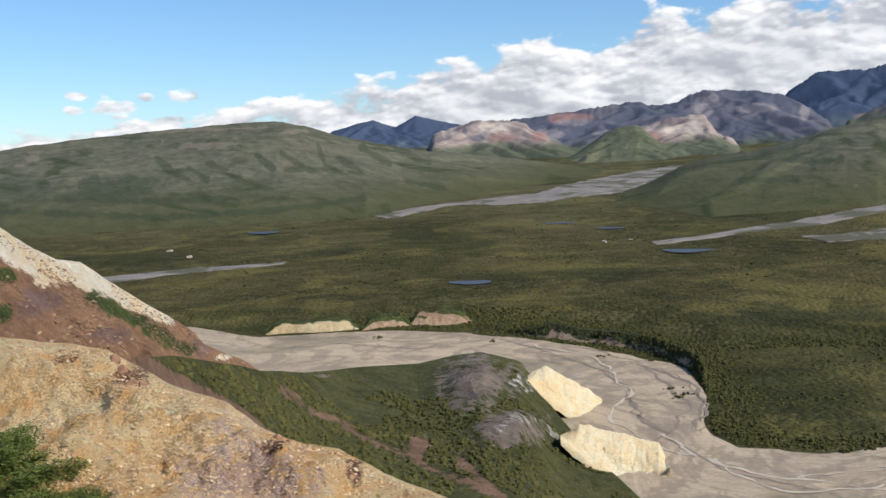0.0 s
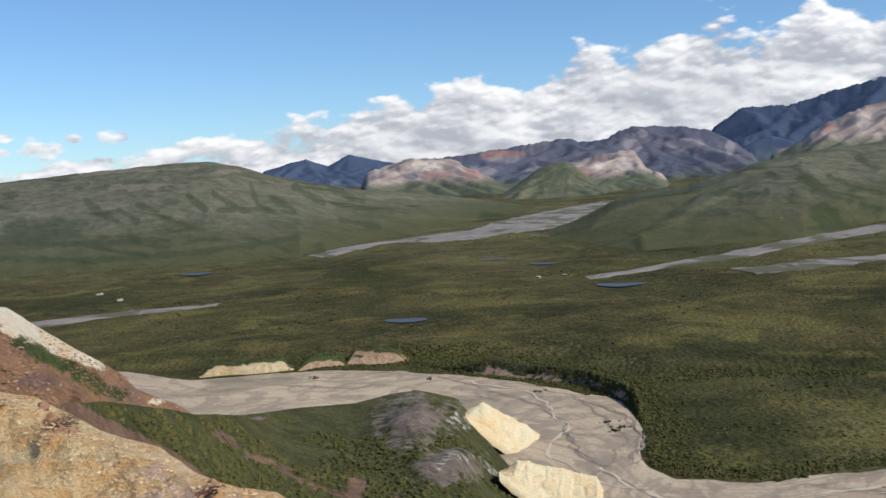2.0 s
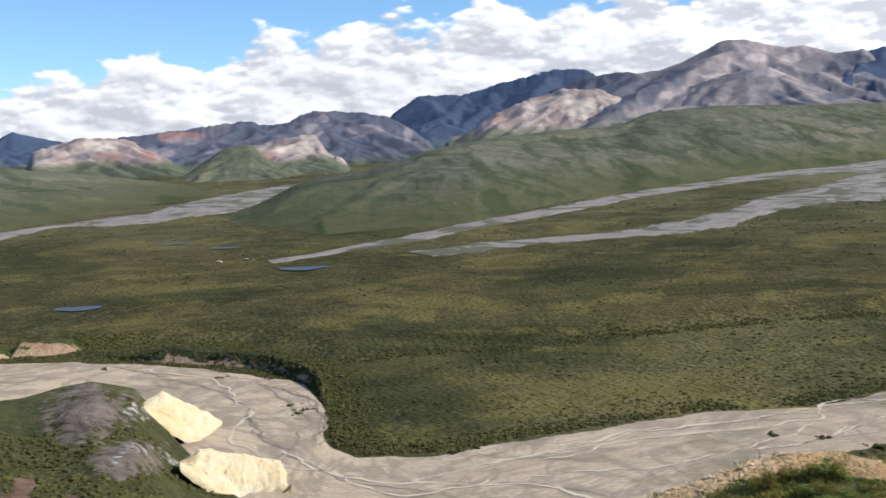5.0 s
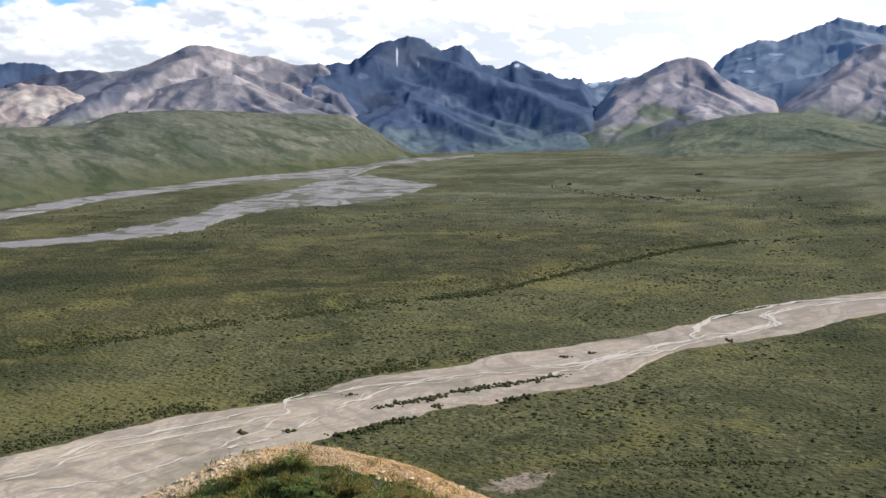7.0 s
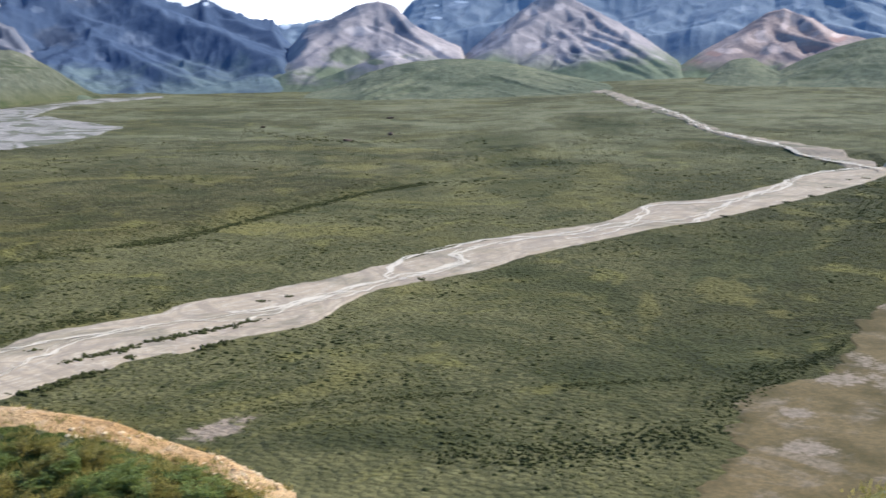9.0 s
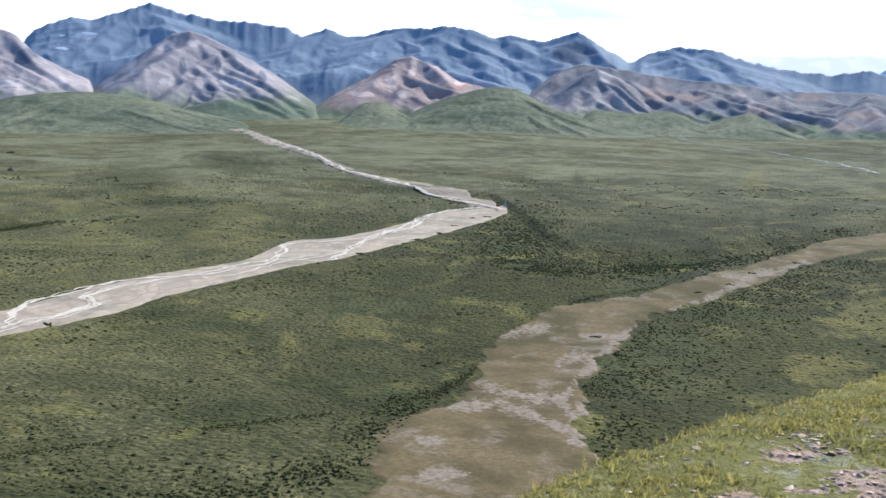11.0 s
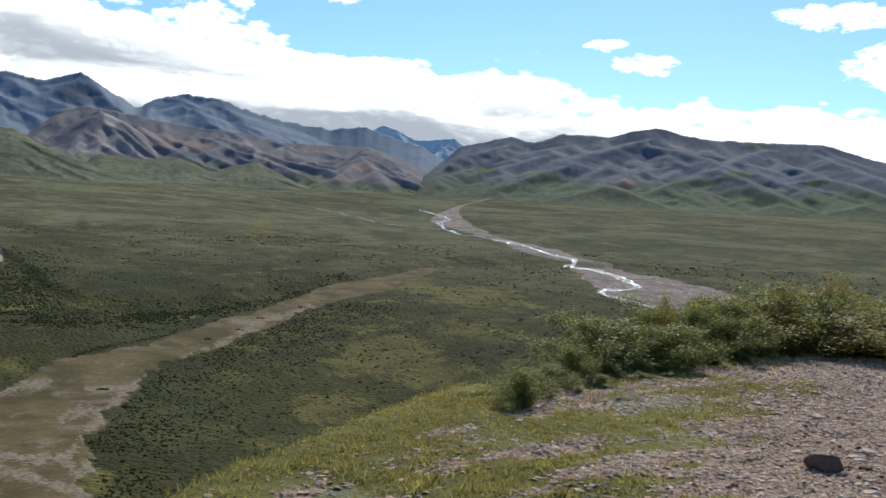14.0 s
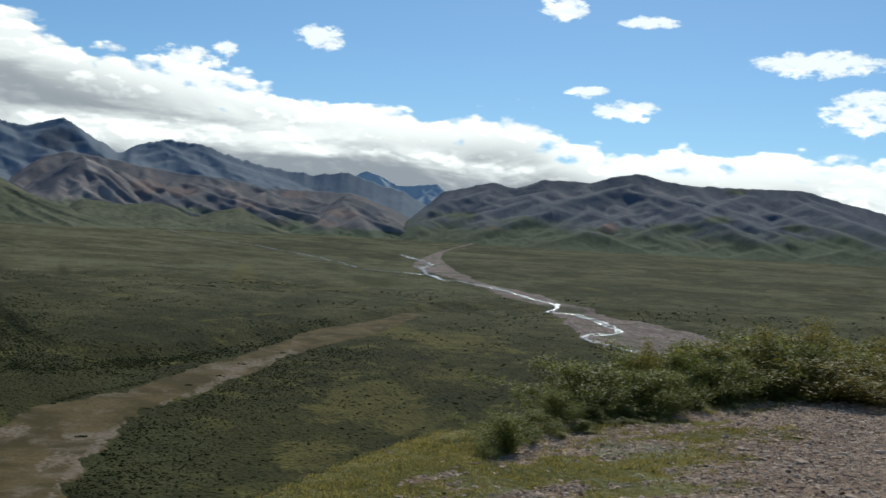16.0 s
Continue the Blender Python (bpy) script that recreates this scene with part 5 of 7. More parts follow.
def gravel_material(name, pale, grey, wet, scale=1.0, grown=0.8, upstream=None, growth=0.53):
    """River gravel: long bars of pale and grey stones, damp channels."""
    m, n, shader, bump = material(name, 0.85)
    at, v, u = n.place(), n.attribute("across"), n.attribute("along")
    bars = n.noise(n.combine(n.math("MULTIPLY", u, 1.0 * scale), n.math("MULTIPLY", v, 7.0)), 1.0, 6.0, 0.6, 1.4)
    patches, fine = n.noise(at, 0.03 * scale, 5.0, 0.6, 0.5), n.noise(at, 0.5, 5.0, 0.7)
    colour = n.mix(n.smooth(n.math("ADD", n.math("MULTIPLY", bars, 0.6), n.math("MULTIPLY", patches, 0.4)), 0.40, 0.60), grey, pale)
    vein = n.math("ABSOLUTE", n.math("SUBTRACT", n.noise(n.combine(n.math("MULTIPLY", u, 0.7 * scale), n.math("MULTIPLY", v, 3.5)), 1.3, 4.0, 0.55, 2.0), 0.5))
    if upstream:
        colour = n.mix(n.smooth(u, 3.5, 9.0, 0.0, 0.85), colour, n.mix(bars, *upstream))
    pale_vein = n.math("ABSOLUTE", n.math("SUBTRACT", n.noise(n.combine(n.math("MULTIPLY", u, 1.1 * scale), n.math("MULTIPLY", v, 5.0)), 1.7, 5.0, 0.6, 1.6), 0.5))
    along_only = n.smooth(u, 2.5, 6.0)
    colour = n.mix(n.math("MULTIPLY", n.smooth(pale_vein, 0.030, 0.006, 0.0, 0.45), along_only), colour, n.mix(0.6, colour, (0.80, 0.72, 0.60)))
    channel = n.math("ABSOLUTE", n.math("SUBTRACT", n.noise(at, 0.011 * scale, 4.0, 0.55, 3.0), 0.5))
    colour = n.mix(n.smooth(channel, 0.060 if upstream else 0.040, 0.012, 0.0, 0.75 if upstream else 0.5), colour, n.mix(patches, wet, n.mix(0.5, wet, colour)))
    colour = n.mix(n.math("MULTIPLY", n.smooth(vein, 0.026, 0.010, 0.0, 0.55), along_only), colour, wet)
    colour = n.mix(n.smooth(n.noise(at, 0.014 * scale, 5.0, 0.6, 1.0), growth, growth + 0.07, 0.0, grown), colour, (0.095, 0.098, 0.048))
    colour = n.mix(n.smooth(fine, 0.3, 0.7, 0.25, 0.0), colour, (0.09, 0.08, 0.075))
    n.put(colour, shader.inputs["Base Color"])
    bump(n.math("ADD", fine, n.math("MULTIPLY", patches, 2.0)), 0.5, 0.4)
    return m


GRAVEL = gravel_material("river_gravel", (0.63, 0.49, 0.325), (0.49, 0.38, 0.26), (0.30, 0.235, 0.175), grown=0.3, upstream=((0.33, 0.245, 0.165), (0.54, 0.415, 0.285)))
FAR_GRAVEL = gravel_material("far_gravel", (0.35, 0.305, 0.265), (0.25, 0.22, 0.19), (0.25, 0.22, 0.185), growth=0.49)
UPPER_GRAVEL = gravel_material("stream_gravel", (0.42, 0.325, 0.225), (0.30, 0.235, 0.165), (0.18, 0.145, 0.11), grown=0.7, growth=0.50)
DARK_GRAVEL = gravel_material("dark_gravel", (0.23, 0.155, 0.138), (0.145, 0.100, 0.090), (0.15, 0.11, 0.10))
WATER, n, shader, bump = material("water", 0.45)
shader.inputs["Base Color"].default_value = (0.085, 0.098, 0.108, 1)
shader.inputs["Specular IOR Level"].default_value = 0.1
bump(n.noise(n.place(), 0.6, 3.0, 0.6), 0.15, 0.3)

WASH, n, shader, bump = material("wash_grass", 0.95)
at = n.place()
patches, fine = n.noise(at, 0.034, 8.0, 0.7, 0.6), n.noise(at, 0.35, 5.0, 0.75)
colour = n.mix(n.smooth(n.noise(at, 0.03, 5.0), 0.35, 0.65), (0.096, 0.070, 0.028), (0.190, 0.132, 0.062))
gravelly = n.attribute("bare")
gravelly = n.math("MULTIPLY_ADD", n.math("MULTIPLY", n.math("MULTIPLY", gravelly, n.math("SUBTRACT", 1.0, gravelly)), 4.0), n.math("MULTIPLY", n.math("SUBTRACT", n.math("ADD", n.math("MULTIPLY", patches, 0.55), n.math("MULTIPLY", fine, 0.45)), 0.5), 5.0), gravelly)
gravelly = n.math("MAXIMUM", n.smooth(gravelly, 0.2, 0.9), n.smooth(patches, 0.50, 0.66, 0.0, 0.6))
colour = n.mix(gravelly, colour, n.mix(fine, (0.21, 0.155, 0.11), (0.36, 0.275, 0.20)))
n.put(n.mix(n.smooth(fine, 0.35, 0.65, 0.5, 0.0), colour, (0.05, 0.05, 0.025)), shader.inputs["Base Color"])
bump(fine, 0.6, 0.5)

# ---- ground ----
az = np.r_[np.arange(-180, -32, 4.0), np.arange(-32, 140, 0.2), np.arange(140, 180.1, 4.0)]
r = np.r_[20.0, np.geomspace(90, 4960, 300)][:, None]
x, y = flat(az[None, :] + 0 * r, r + 0 * az)
near_edge = np.interp(az, *zip(*TERRACE))
z = ground_z(az, r)
plain = marks_of(dict(dark=DARK_GROUND + DARK_GROUND_B, pale=GOLD_GROUND + GOLD_GROUND_B, shrub=()), az[None, :] + 0 * r, np.degrees(np.arctan2(z - EYE, r)))
tagged(new("ground", sheet("ground", x, y, z, PLAIN, (("thick", plain[1][1]), ("gold", plain[0][1]), ("bare", np.exp(-((x - 305) / 26) ** 2 - ((y - 237) / 12) ** 2)), ("far_haze", 0.75 * ramp(r, 800, 1900) * (0.45 + 0.55 * ramp(az, 20, 50)) * (1 - 0.25 * ramp(az, 88, 108))), ("terrace", ramp(r, near_edge, near_edge + 30)), ("painted_shade", ramp(az + 8 * fractal(x / 300, y / 300, 3, 2), 64, 92) * 1.0 * (1 - 0.6 * ramp(r, 900, 2400) * (1 - ramp(az, 92, 106))) + 0.75 * (1 - ramp(az + 3 * fractal(x / 90, y / 90, 3, 6), 16, 25)) * (1 - ramp(r, near_edge - 10, near_edge + 20)))))), "olive green tundra plain of an outwash valley", "ground", kind="structure")

for name, banks, mat, text, sets in (
        ("river_bed", NEAR_RIVER, GRAVEL, "pale grey braided gravel river bed", dict(count=900, across=18, ragged=7)),
        ("river_bed", UPPER_RIVER, UPPER_GRAVEL, "narrow grey gravel bed of a winding stream", dict(count=500, ragged=34, lift=1.3)),
        ("river_bed", BRAID_NORTH, FAR_GRAVEL, "grey gravel river bed under a green hill", dict(count=500, ragged=14)),
        ("river_bed", BRAID_SOUTH, FAR_GRAVEL, "broad grey gravel flat of a braided river", dict(count=500, ragged=30)),
        ("river_bed", WEST_RIVER, FAR_GRAVEL, "grey gravel river bed in a side valley", dict(count=400, ragged=40)),
        ("river_bed", SIDE_CHANNEL, FAR_GRAVEL, "thin dry gravel channel in dark tundra", dict(count=200, ragged=8)),
        ("river_bed", EAST_RIVER, DARK_GRAVEL, "grey-brown gravel bed of a glittering river", dict(count=500, ragged=24)),
        ("dry_wash", DRY_WASH, WASH, "dry wash of tan grass and pale gravel", dict(count=700, across=40, ragged=16, marks=dict(bare=WASH_BARE, courses=WASH_COURSES)))):
    tagged(ribbon(name, banks, mat, seed=len(bpy.data.objects), **sets), text, "river bed", kind="structure")

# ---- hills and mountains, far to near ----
massif("mountain", BLUE_PEAKS, 4800, 4300, HAZE_SHADE_ROCK, "far rocky peaks under cloud, tinted blue for haze", seed=2)
massif("mountain", PALE_PEAKS, 4900, 4500, HAZE_PALE, "far peaks beyond a pass, paled in colour for haze", seed=3)
massif("mountain", SNOW_RIDGE, 4500, 3900, HAZE_SHADE_ROCK, "ridge in painted blue cloud shade with a little snow", jag=0.12, seed=4, pitch=0.42, rough=0.085, ridges=SNOW_RIDGE_SPURS, marks=SNOW_RIDGE_MARKS)
massif("mountain", DARK_RIDGE, 4000, 3250, SHADED_SLATE, "slate ridge darkened for cloud shade, with brown scree", jag=0.12, seed=5, spurs=6, pitch=0.42, rough=0.085, ridges=DARK_RIDGE_SPURS, marks=DARK_RIDGE_MARKS)
massif("mountain", BACK_RANGE, 4700, 3900, HAZE_GREY, "long jagged mountain range tinted blue-grey for haze", seed=6, spurs=12, jag=0.12, rough=0.05, pitch=0.24, taper=1.5, ridges=BACK_SPURS, marks=BACK_MARKS)
massif("mountain", DARK_SADDLE, 4350, 3900, SHADED_SLATE, "shoulder of shade-darkened slate between two mountains", seed=7)
massif("mountain", BLUE_MASSIF, 4350, 3100, HAZE_SHADE_ROCK, "steep massif in painted blue cloud shade with a gully of snow", seed=8, jag=0.18, spurs=4, rough=0.055, pitch=0.30, taper=2.5, ridges=BLUE_MASSIF_SPURS, marks=BLUE_MASSIF_MARKS)
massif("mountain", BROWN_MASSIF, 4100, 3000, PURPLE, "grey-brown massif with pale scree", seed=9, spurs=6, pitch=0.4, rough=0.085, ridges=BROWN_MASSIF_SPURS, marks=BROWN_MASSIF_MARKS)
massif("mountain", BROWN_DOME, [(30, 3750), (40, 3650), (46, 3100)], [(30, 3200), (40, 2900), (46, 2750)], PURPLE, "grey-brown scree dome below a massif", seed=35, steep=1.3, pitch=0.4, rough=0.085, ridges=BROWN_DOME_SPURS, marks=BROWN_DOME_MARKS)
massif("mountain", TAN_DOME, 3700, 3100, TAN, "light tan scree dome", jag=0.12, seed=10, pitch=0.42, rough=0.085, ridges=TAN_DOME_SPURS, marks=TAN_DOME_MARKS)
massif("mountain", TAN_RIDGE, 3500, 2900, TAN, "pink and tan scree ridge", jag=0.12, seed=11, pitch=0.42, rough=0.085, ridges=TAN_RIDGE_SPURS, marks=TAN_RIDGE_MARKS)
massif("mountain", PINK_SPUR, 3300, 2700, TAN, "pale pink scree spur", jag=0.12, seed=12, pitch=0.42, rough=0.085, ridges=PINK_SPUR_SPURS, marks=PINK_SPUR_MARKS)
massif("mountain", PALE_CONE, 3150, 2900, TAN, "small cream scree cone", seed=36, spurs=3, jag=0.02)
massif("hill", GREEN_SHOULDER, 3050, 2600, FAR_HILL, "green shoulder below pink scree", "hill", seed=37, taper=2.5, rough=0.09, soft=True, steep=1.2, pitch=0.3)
massif("mountain", FAR_EAST, 4850, 4500, HAZE_GREY, "hazy blue far mountain behind a ridge", seed=38, jag=0.02)
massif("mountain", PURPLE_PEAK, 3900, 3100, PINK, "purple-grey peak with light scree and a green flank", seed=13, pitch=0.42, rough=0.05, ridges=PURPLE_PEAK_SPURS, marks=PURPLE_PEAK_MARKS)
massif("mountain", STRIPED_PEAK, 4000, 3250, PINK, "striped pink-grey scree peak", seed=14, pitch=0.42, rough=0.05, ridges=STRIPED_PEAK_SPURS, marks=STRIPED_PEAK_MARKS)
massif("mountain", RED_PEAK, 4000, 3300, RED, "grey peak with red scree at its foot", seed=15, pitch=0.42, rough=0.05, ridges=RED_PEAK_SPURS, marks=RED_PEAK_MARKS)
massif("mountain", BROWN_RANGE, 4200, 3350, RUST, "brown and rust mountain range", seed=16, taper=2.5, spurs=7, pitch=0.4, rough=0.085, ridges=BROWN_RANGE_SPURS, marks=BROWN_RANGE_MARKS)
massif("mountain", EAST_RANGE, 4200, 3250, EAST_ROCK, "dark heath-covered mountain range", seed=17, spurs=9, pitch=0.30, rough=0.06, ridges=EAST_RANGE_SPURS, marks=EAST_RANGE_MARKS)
massif("mountain", PURPLE_FRONT, 3950, 3300, PURPLE, "purple-grey scree cone below the range", seed=31, marks=PURPLE_FRONT_MARKS)
massif("mountain", BROWN_FRONT, 3900, 3300, RUST, "dark brown cone at the range's foot", seed=32, marks=BROWN_FRONT_MARKS)
massif("hill", FOOTHILL_C, 3600, 3150, FAR_HILL, "low green foothills at the range's foot", "hill", seed=33, taper=2.5, rough=0.09, soft=True, steep=1.2, pitch=0.3)
massif("hill", FOOTHILL, 3200, 2600, FAR_HILL, "rounded green foothill", "hill", seed=18, taper=2.5, rough=0.09, soft=True, steep=1.2, pitch=0.25, marks=FOOTHILL_MARKS)
massif("hill", FOOTHILL_D, 3350, 2900, FAR_HILL, "small green foothill below red scree", "hill", seed=39, taper=2.5, rough=0.09, soft=True, steep=1.2, pitch=0.3)
massif("hill", FOOTHILL_B, 3500, 2900, FAR_HILL, "green foothill below the range", "hill", seed=19, taper=2.5, rough=0.09, soft=True, steep=1.2, pitch=0.3, marks=FOOTHILL_B_MARKS)
massif("hill", HILL_WEST, [(-24, 2100), (-8, 2100), (10, 2400)], [(-24, 1400), (-4, 1400), (10, 2150)], HILL, "long smooth green tundra hill", "hill", seed=20, rough=0.035, soft=True, steep=1.1, span=130, taper=4, pitch=0.12, spurs=6, marks=HILL_WEST_MARKS)
massif("hill", HILL_MIDDLE, [(4, 1495), (8.2, 1640), (10, 1740), (14, 1900), (22, 2050), (40, 2800), (46, 3000)], [(4, 1400), (8.2, 1480), (14, 1250), (22, 1360), (40, 2280), (46, 2850)], HILL, "green tundra hill between two rivers", "hill", seed=21, rough=0.03, soft=True, steep=1.0, span=130, pitch=0.10, spurs=6, taper=2, marks=HILL_MIDDLE_MARKS)

# ---- near slopes ----
class Slope:
    """A near hillside seen from above: a crest (compass angle, height angle) at distance far, its near edge at distance near and height angle low."""

    def __init__(self, crest, far, near, low, steep=1.0, bumps=(), seed=1, fall=0.75, mounds=()):
        self.mounds = mounds
        self.az_c, self.el_c = [a for a, e in crest], [e for a, e in crest]
        self.far, self.near, self.low, self.steep, self.bumps, self.seed, self.fall = far, near, low, steep, bumps, seed, fall

    def edges(self, az):
        rc, rb = np.interp(az, *zip(*self.far)), np.interp(az, *zip(*self.near))
        el = np.interp(az, self.az_c, self.el_c)
        low = np.interp(az, *zip(*self.low)) if isinstance(self.low, list) else self.low
        return rc, rb, EYE + rc * np.tan(np.radians(el)), EYE + rb * np.tan(np.radians(low))

    def z(self, az, r):
        rc, rb, zc, zb = self.edges(az)
        s = np.clip((r - rb) / (rc - rb), 0, 1)
        z = zb + (zc - zb) * s ** self.steep
        x, y = flat(az, r)
        for size, tall in self.bumps:
            z = z + tall * fractal(x / size, y / size, 4, self.seed) * np.clip((1 - s) * 6, 0.15, 1)
        el = np.degrees(np.arctan2(z - EYE, r))
        for a, e, wide, high, tall in self.mounds:
            here = np.exp(-((az - a) / wide) ** 2 - ((el - e) / high) ** 2)
            z = z + here * tall * (0.62 + 0.6 * (ridged(x / 16 + 0.5 * fractal(x / 20, y / 20, 3, 8), y / 18, 5, self.seed + 3, 0.6) - 0.4))
        over = np.maximum(r - rc, 0)
        return z - self.fall * over ** 2 / (over + 0.06 * rc)

    def build(self, name, mat, label, category, step, rows, masks, fine_from=0.0, reach=1.0, kind=""):
        az = np.arange(self.az_c[0], self.az_c[-1] + step, step)
        rc, rb, zc, zb = self.edges(az)
        s = np.r_[np.linspace(0, 1, rows) ** 0.9, 1 + np.geomspace(0.01, reach, 26)][:, None]
        r = rb + (rc - rb) * s
        z = self.z(az[None, :] + 0 * s, r)
        x, y = flat(az[None, :] + 0 * s, r)
        el = np.degrees(np.arctan2(z - EYE, r))
        drop = np.degrees(np.arctan2(zc - EYE, rc)) - el
        me = sheet(name, x, y, z, mat, [("height", s + 0 * az), ("along", az * rc / 57.3 / 10 + 0 * s), *masks(az[None, :] + 0 * s, el, drop, s + 0 * az)], z > ground_z(az, r) - 6)
        return tagged(new(name, me), label, category, kind=kind)


def slope_material(name, soils, grain, size, relief, fleck=0.5):
    """Broken rock and soil, with masks for other ground: each soil is (mask or None, dark, light)."""
    m, n, shader, bump = material(name, 0.95)
    at = n.place()
    big, middle = n.noise(at, 0.12 / size, 5.0, 0.6, 0.8), n.noise(at, 0.7 / size, 6.0, 0.65, 0.4)
    fine, chips = n.noise(at, grain, 5.0, 0.75), n.cells(at, grain * 1.3, 1)
    tone = n.smooth(n.math("ADD", n.math("MULTIPLY", big, 0.5), n.math("MULTIPLY", middle, 0.5)), 0.36, 0.64)
    colour = None
    for mask, dark, light in soils:
        here = n.mix(tone, dark, light)
        if mask is None:
            colour = here
        else:
            here_much = n.attribute(mask)
            edge = n.math("MULTIPLY", n.math("MULTIPLY", here_much, n.math("SUBTRACT", 1.0, here_much)), 4.0)
            torn = n.math("ADD", n.math("MULTIPLY", n.math("SUBTRACT", middle, 0.5), 4.0), n.math("MULTIPLY", n.math("SUBTRACT", fine, 0.5), 3.4))
            f = n.math("MULTIPLY_ADD", edge, torn, here_much)
            colour = n.mix(n.smooth(f, 0.25, 0.75), colour, here)
    speck = n.add("ShaderNodeSeparateColor")
    n.put(chips, speck.inputs[0])
    # low spots of the fine noise are darkened by this amount
    colour = n.mix(n.smooth(fine, 0.36, 0.56, fleck, 0.0), colour, n.mix(0.7, colour, (0.02, 0.016, 0.012)))
    colour = n.mix(n.smooth(speck.outputs[0], 0.8, 1.0, 0.0, 0.35), colour, n.mix(0.5, colour, (0.6, 0.52, 0.42)))
    n.put(colour, shader.inputs["Base Color"])
    bump(n.math("ADD", n.math("MULTIPLY", middle, 1.5), n.math("ADD", fine, n.math("MULTIPLY", speck.outputs[0], 0.5))), 0.9, relief)
    return m


MEADOW = ((0.045, 0.060, 0.018), (0.10, 0.125, 0.035))
OCHRE = ((0.86, 0.48, 0.18), (0.98, 0.80, 0.46))
SCREE_NEAR = slope_material("ochre_scree", ((None, *OCHRE), ("pink", (0.54, 0.34, 0.245), (0.82, 0.60, 0.48)), ("rock", (0.12, 0.055, 0.04), (0.25, 0.13, 0.085)), ("green", *MEADOW)), 8.0, 0.7, 0.36, 0.22)
SCREE_FAR = slope_material("red_scree", ((None, (0.25, 0.14, 0.085), (0.46, 0.255, 0.135)), ("rock", (0.19, 0.11, 0.085), (0.30, 0.19, 0.155)), ("pale", (0.90, 0.66, 0.36), (0.98, 0.92, 0.76)), ("green", *MEADOW)), 3.0, 1.2, 0.6, 0.3)
SLOPE_GREEN = slope_material("green_slope", ((None, (0.058, 0.066, 0.024), (0.135, 0.130, 0.046)), ("rock", (0.17, 0.130, 0.100), (0.33, 0.265, 0.21)), ("white", (0.45, 0.42, 0.37), (0.75, 0.71, 0.64)), ("bare", (0.21, 0.12, 0.08), (0.34, 0.21, 0.135))), 1.4, 3.5, 1.0)
BLUFF = slope_material("pale_bluff", ((None, (0.95, 0.70, 0.36), (0.98, 0.87, 0.60)),), 1.6, 3.0, 0.9, 0.3)
BANK = slope_material("bank_soil", ((None, (0.40, 0.25, 0.15), (0.60, 0.42, 0.27)), ("green", *MEADOW)), 1.2, 4.0, 1.0)
YELLOW_BANK = slope_material("yellow_bank", ((None, (0.55, 0.38, 0.18), (0.85, 0.68, 0.40)), ("green", *MEADOW)), 1.2, 4.0, 1.0)
DARK_BANK = slope_material("dark_bank_soil", ((None, (0.27, 0.18, 0.12), (0.52, 0.37, 0.25)), ("green", (0.025, 0.032, 0.014), (0.070, 0.076, 0.030))), 1.2, 4.0, 1.0)
KNOLL_SOIL = slope_material("knoll_soil", ((None, (0.50, 0.27, 0.10), (0.82, 0.56, 0.30)), ("green", (0.05, 0.065, 0.015), (0.14, 0.16, 0.035))), 7.0, 1.5, 0.12)

spur_near = Slope(SPUR_NEAR, [(-28, 66), (-20, 58), (-10, 46), (0, 38), (4, 34)], [(-28, 26), (-10, 20), (4, 18)], -33, 0.95, ((9.0, 2.2), (2.4, 0.95), (0.8, 0.30), (0.35, 0.07)), 31, 0.6)
spur_near.build("hillside", SCREE_NEAR, "ochre and pink scree slope with broken rock", "hillside", 0.08, 240, lambda az, el, drop, s: (
    ("pink", 0.9 * spot(az, el, -11.0, -16.5, 4.5, 3.0)), ("rock", np.maximum.reduce([spot(az, el, -16.5, -10.9, 1.1, 0.7), spot(az, el, -5.2, -16.6, 0.5, 0.9), spot(az, el, -19.5, -9.8, 0.9, 0.4), spot(az, el, -9.3, -15.1, 0.9, 0.5)])),
    ("green", np.maximum(spot(az, el, -22.9, -14.3, 1.2, 0.9), spot(az, el, -21.6, -18.0, 3.0, 1.4)))), kind="structure")
spur_far = Slope(SPUR_FAR, [(-30, 120), (-22, 150), (-15, 200), (-10, 270)], [(-30, 70), (-18, 80), (-15.5, 150), (-14, 185), (-11.5, 232), (-9.9, 262)], [(-30, -22), (-18, -20), (-15.5, -11.0), (-14, -10.0), (-11.5, -11.2), (-9.9, -11.8)], 1.0, ((22.0, 2.0), (6.0, 1.2), (2.0, 0.5)), 32, 0.7)
spur_far.build("hillside", SCREE_FAR, "red-brown scree spur with a pale cream crest", "hillside", 0.07, 200, lambda az, el, drop, s: (
    ("pale", np.maximum((1 - ramp(drop / np.interp(az, [-23, -18, -15, -14], [2.0, 1.3, 0.65, 0.3]) + 0.3 * fractal(az * 1.5, el * 1.5, 4, 6), 0.75, 1.1)) * ramp(-az, 13.9, 14.8), spot(az, el, -11.8, -10.3, 0.5, 0.2))),
    ("rock", np.maximum.reduce([spot(az, el, -20.8, -6.8, 1.4, 0.8), spot(az, el, -13.0, -9.8, 0.6, 0.6), spot(az, el, -17.5, -8.7, 1.2, 0.5)])),
    ("green", np.maximum.reduce([line_mask(az, el, [(-18.2, -6.75), (-16.0, -8.2), (-13.6, -9.9)], 0.55), spot(az, el, -22.4, -5.4, 0.9, 0.5), spot(az, el, -22.3, -7.2, 0.5, 0.6)]))), kind="structure")
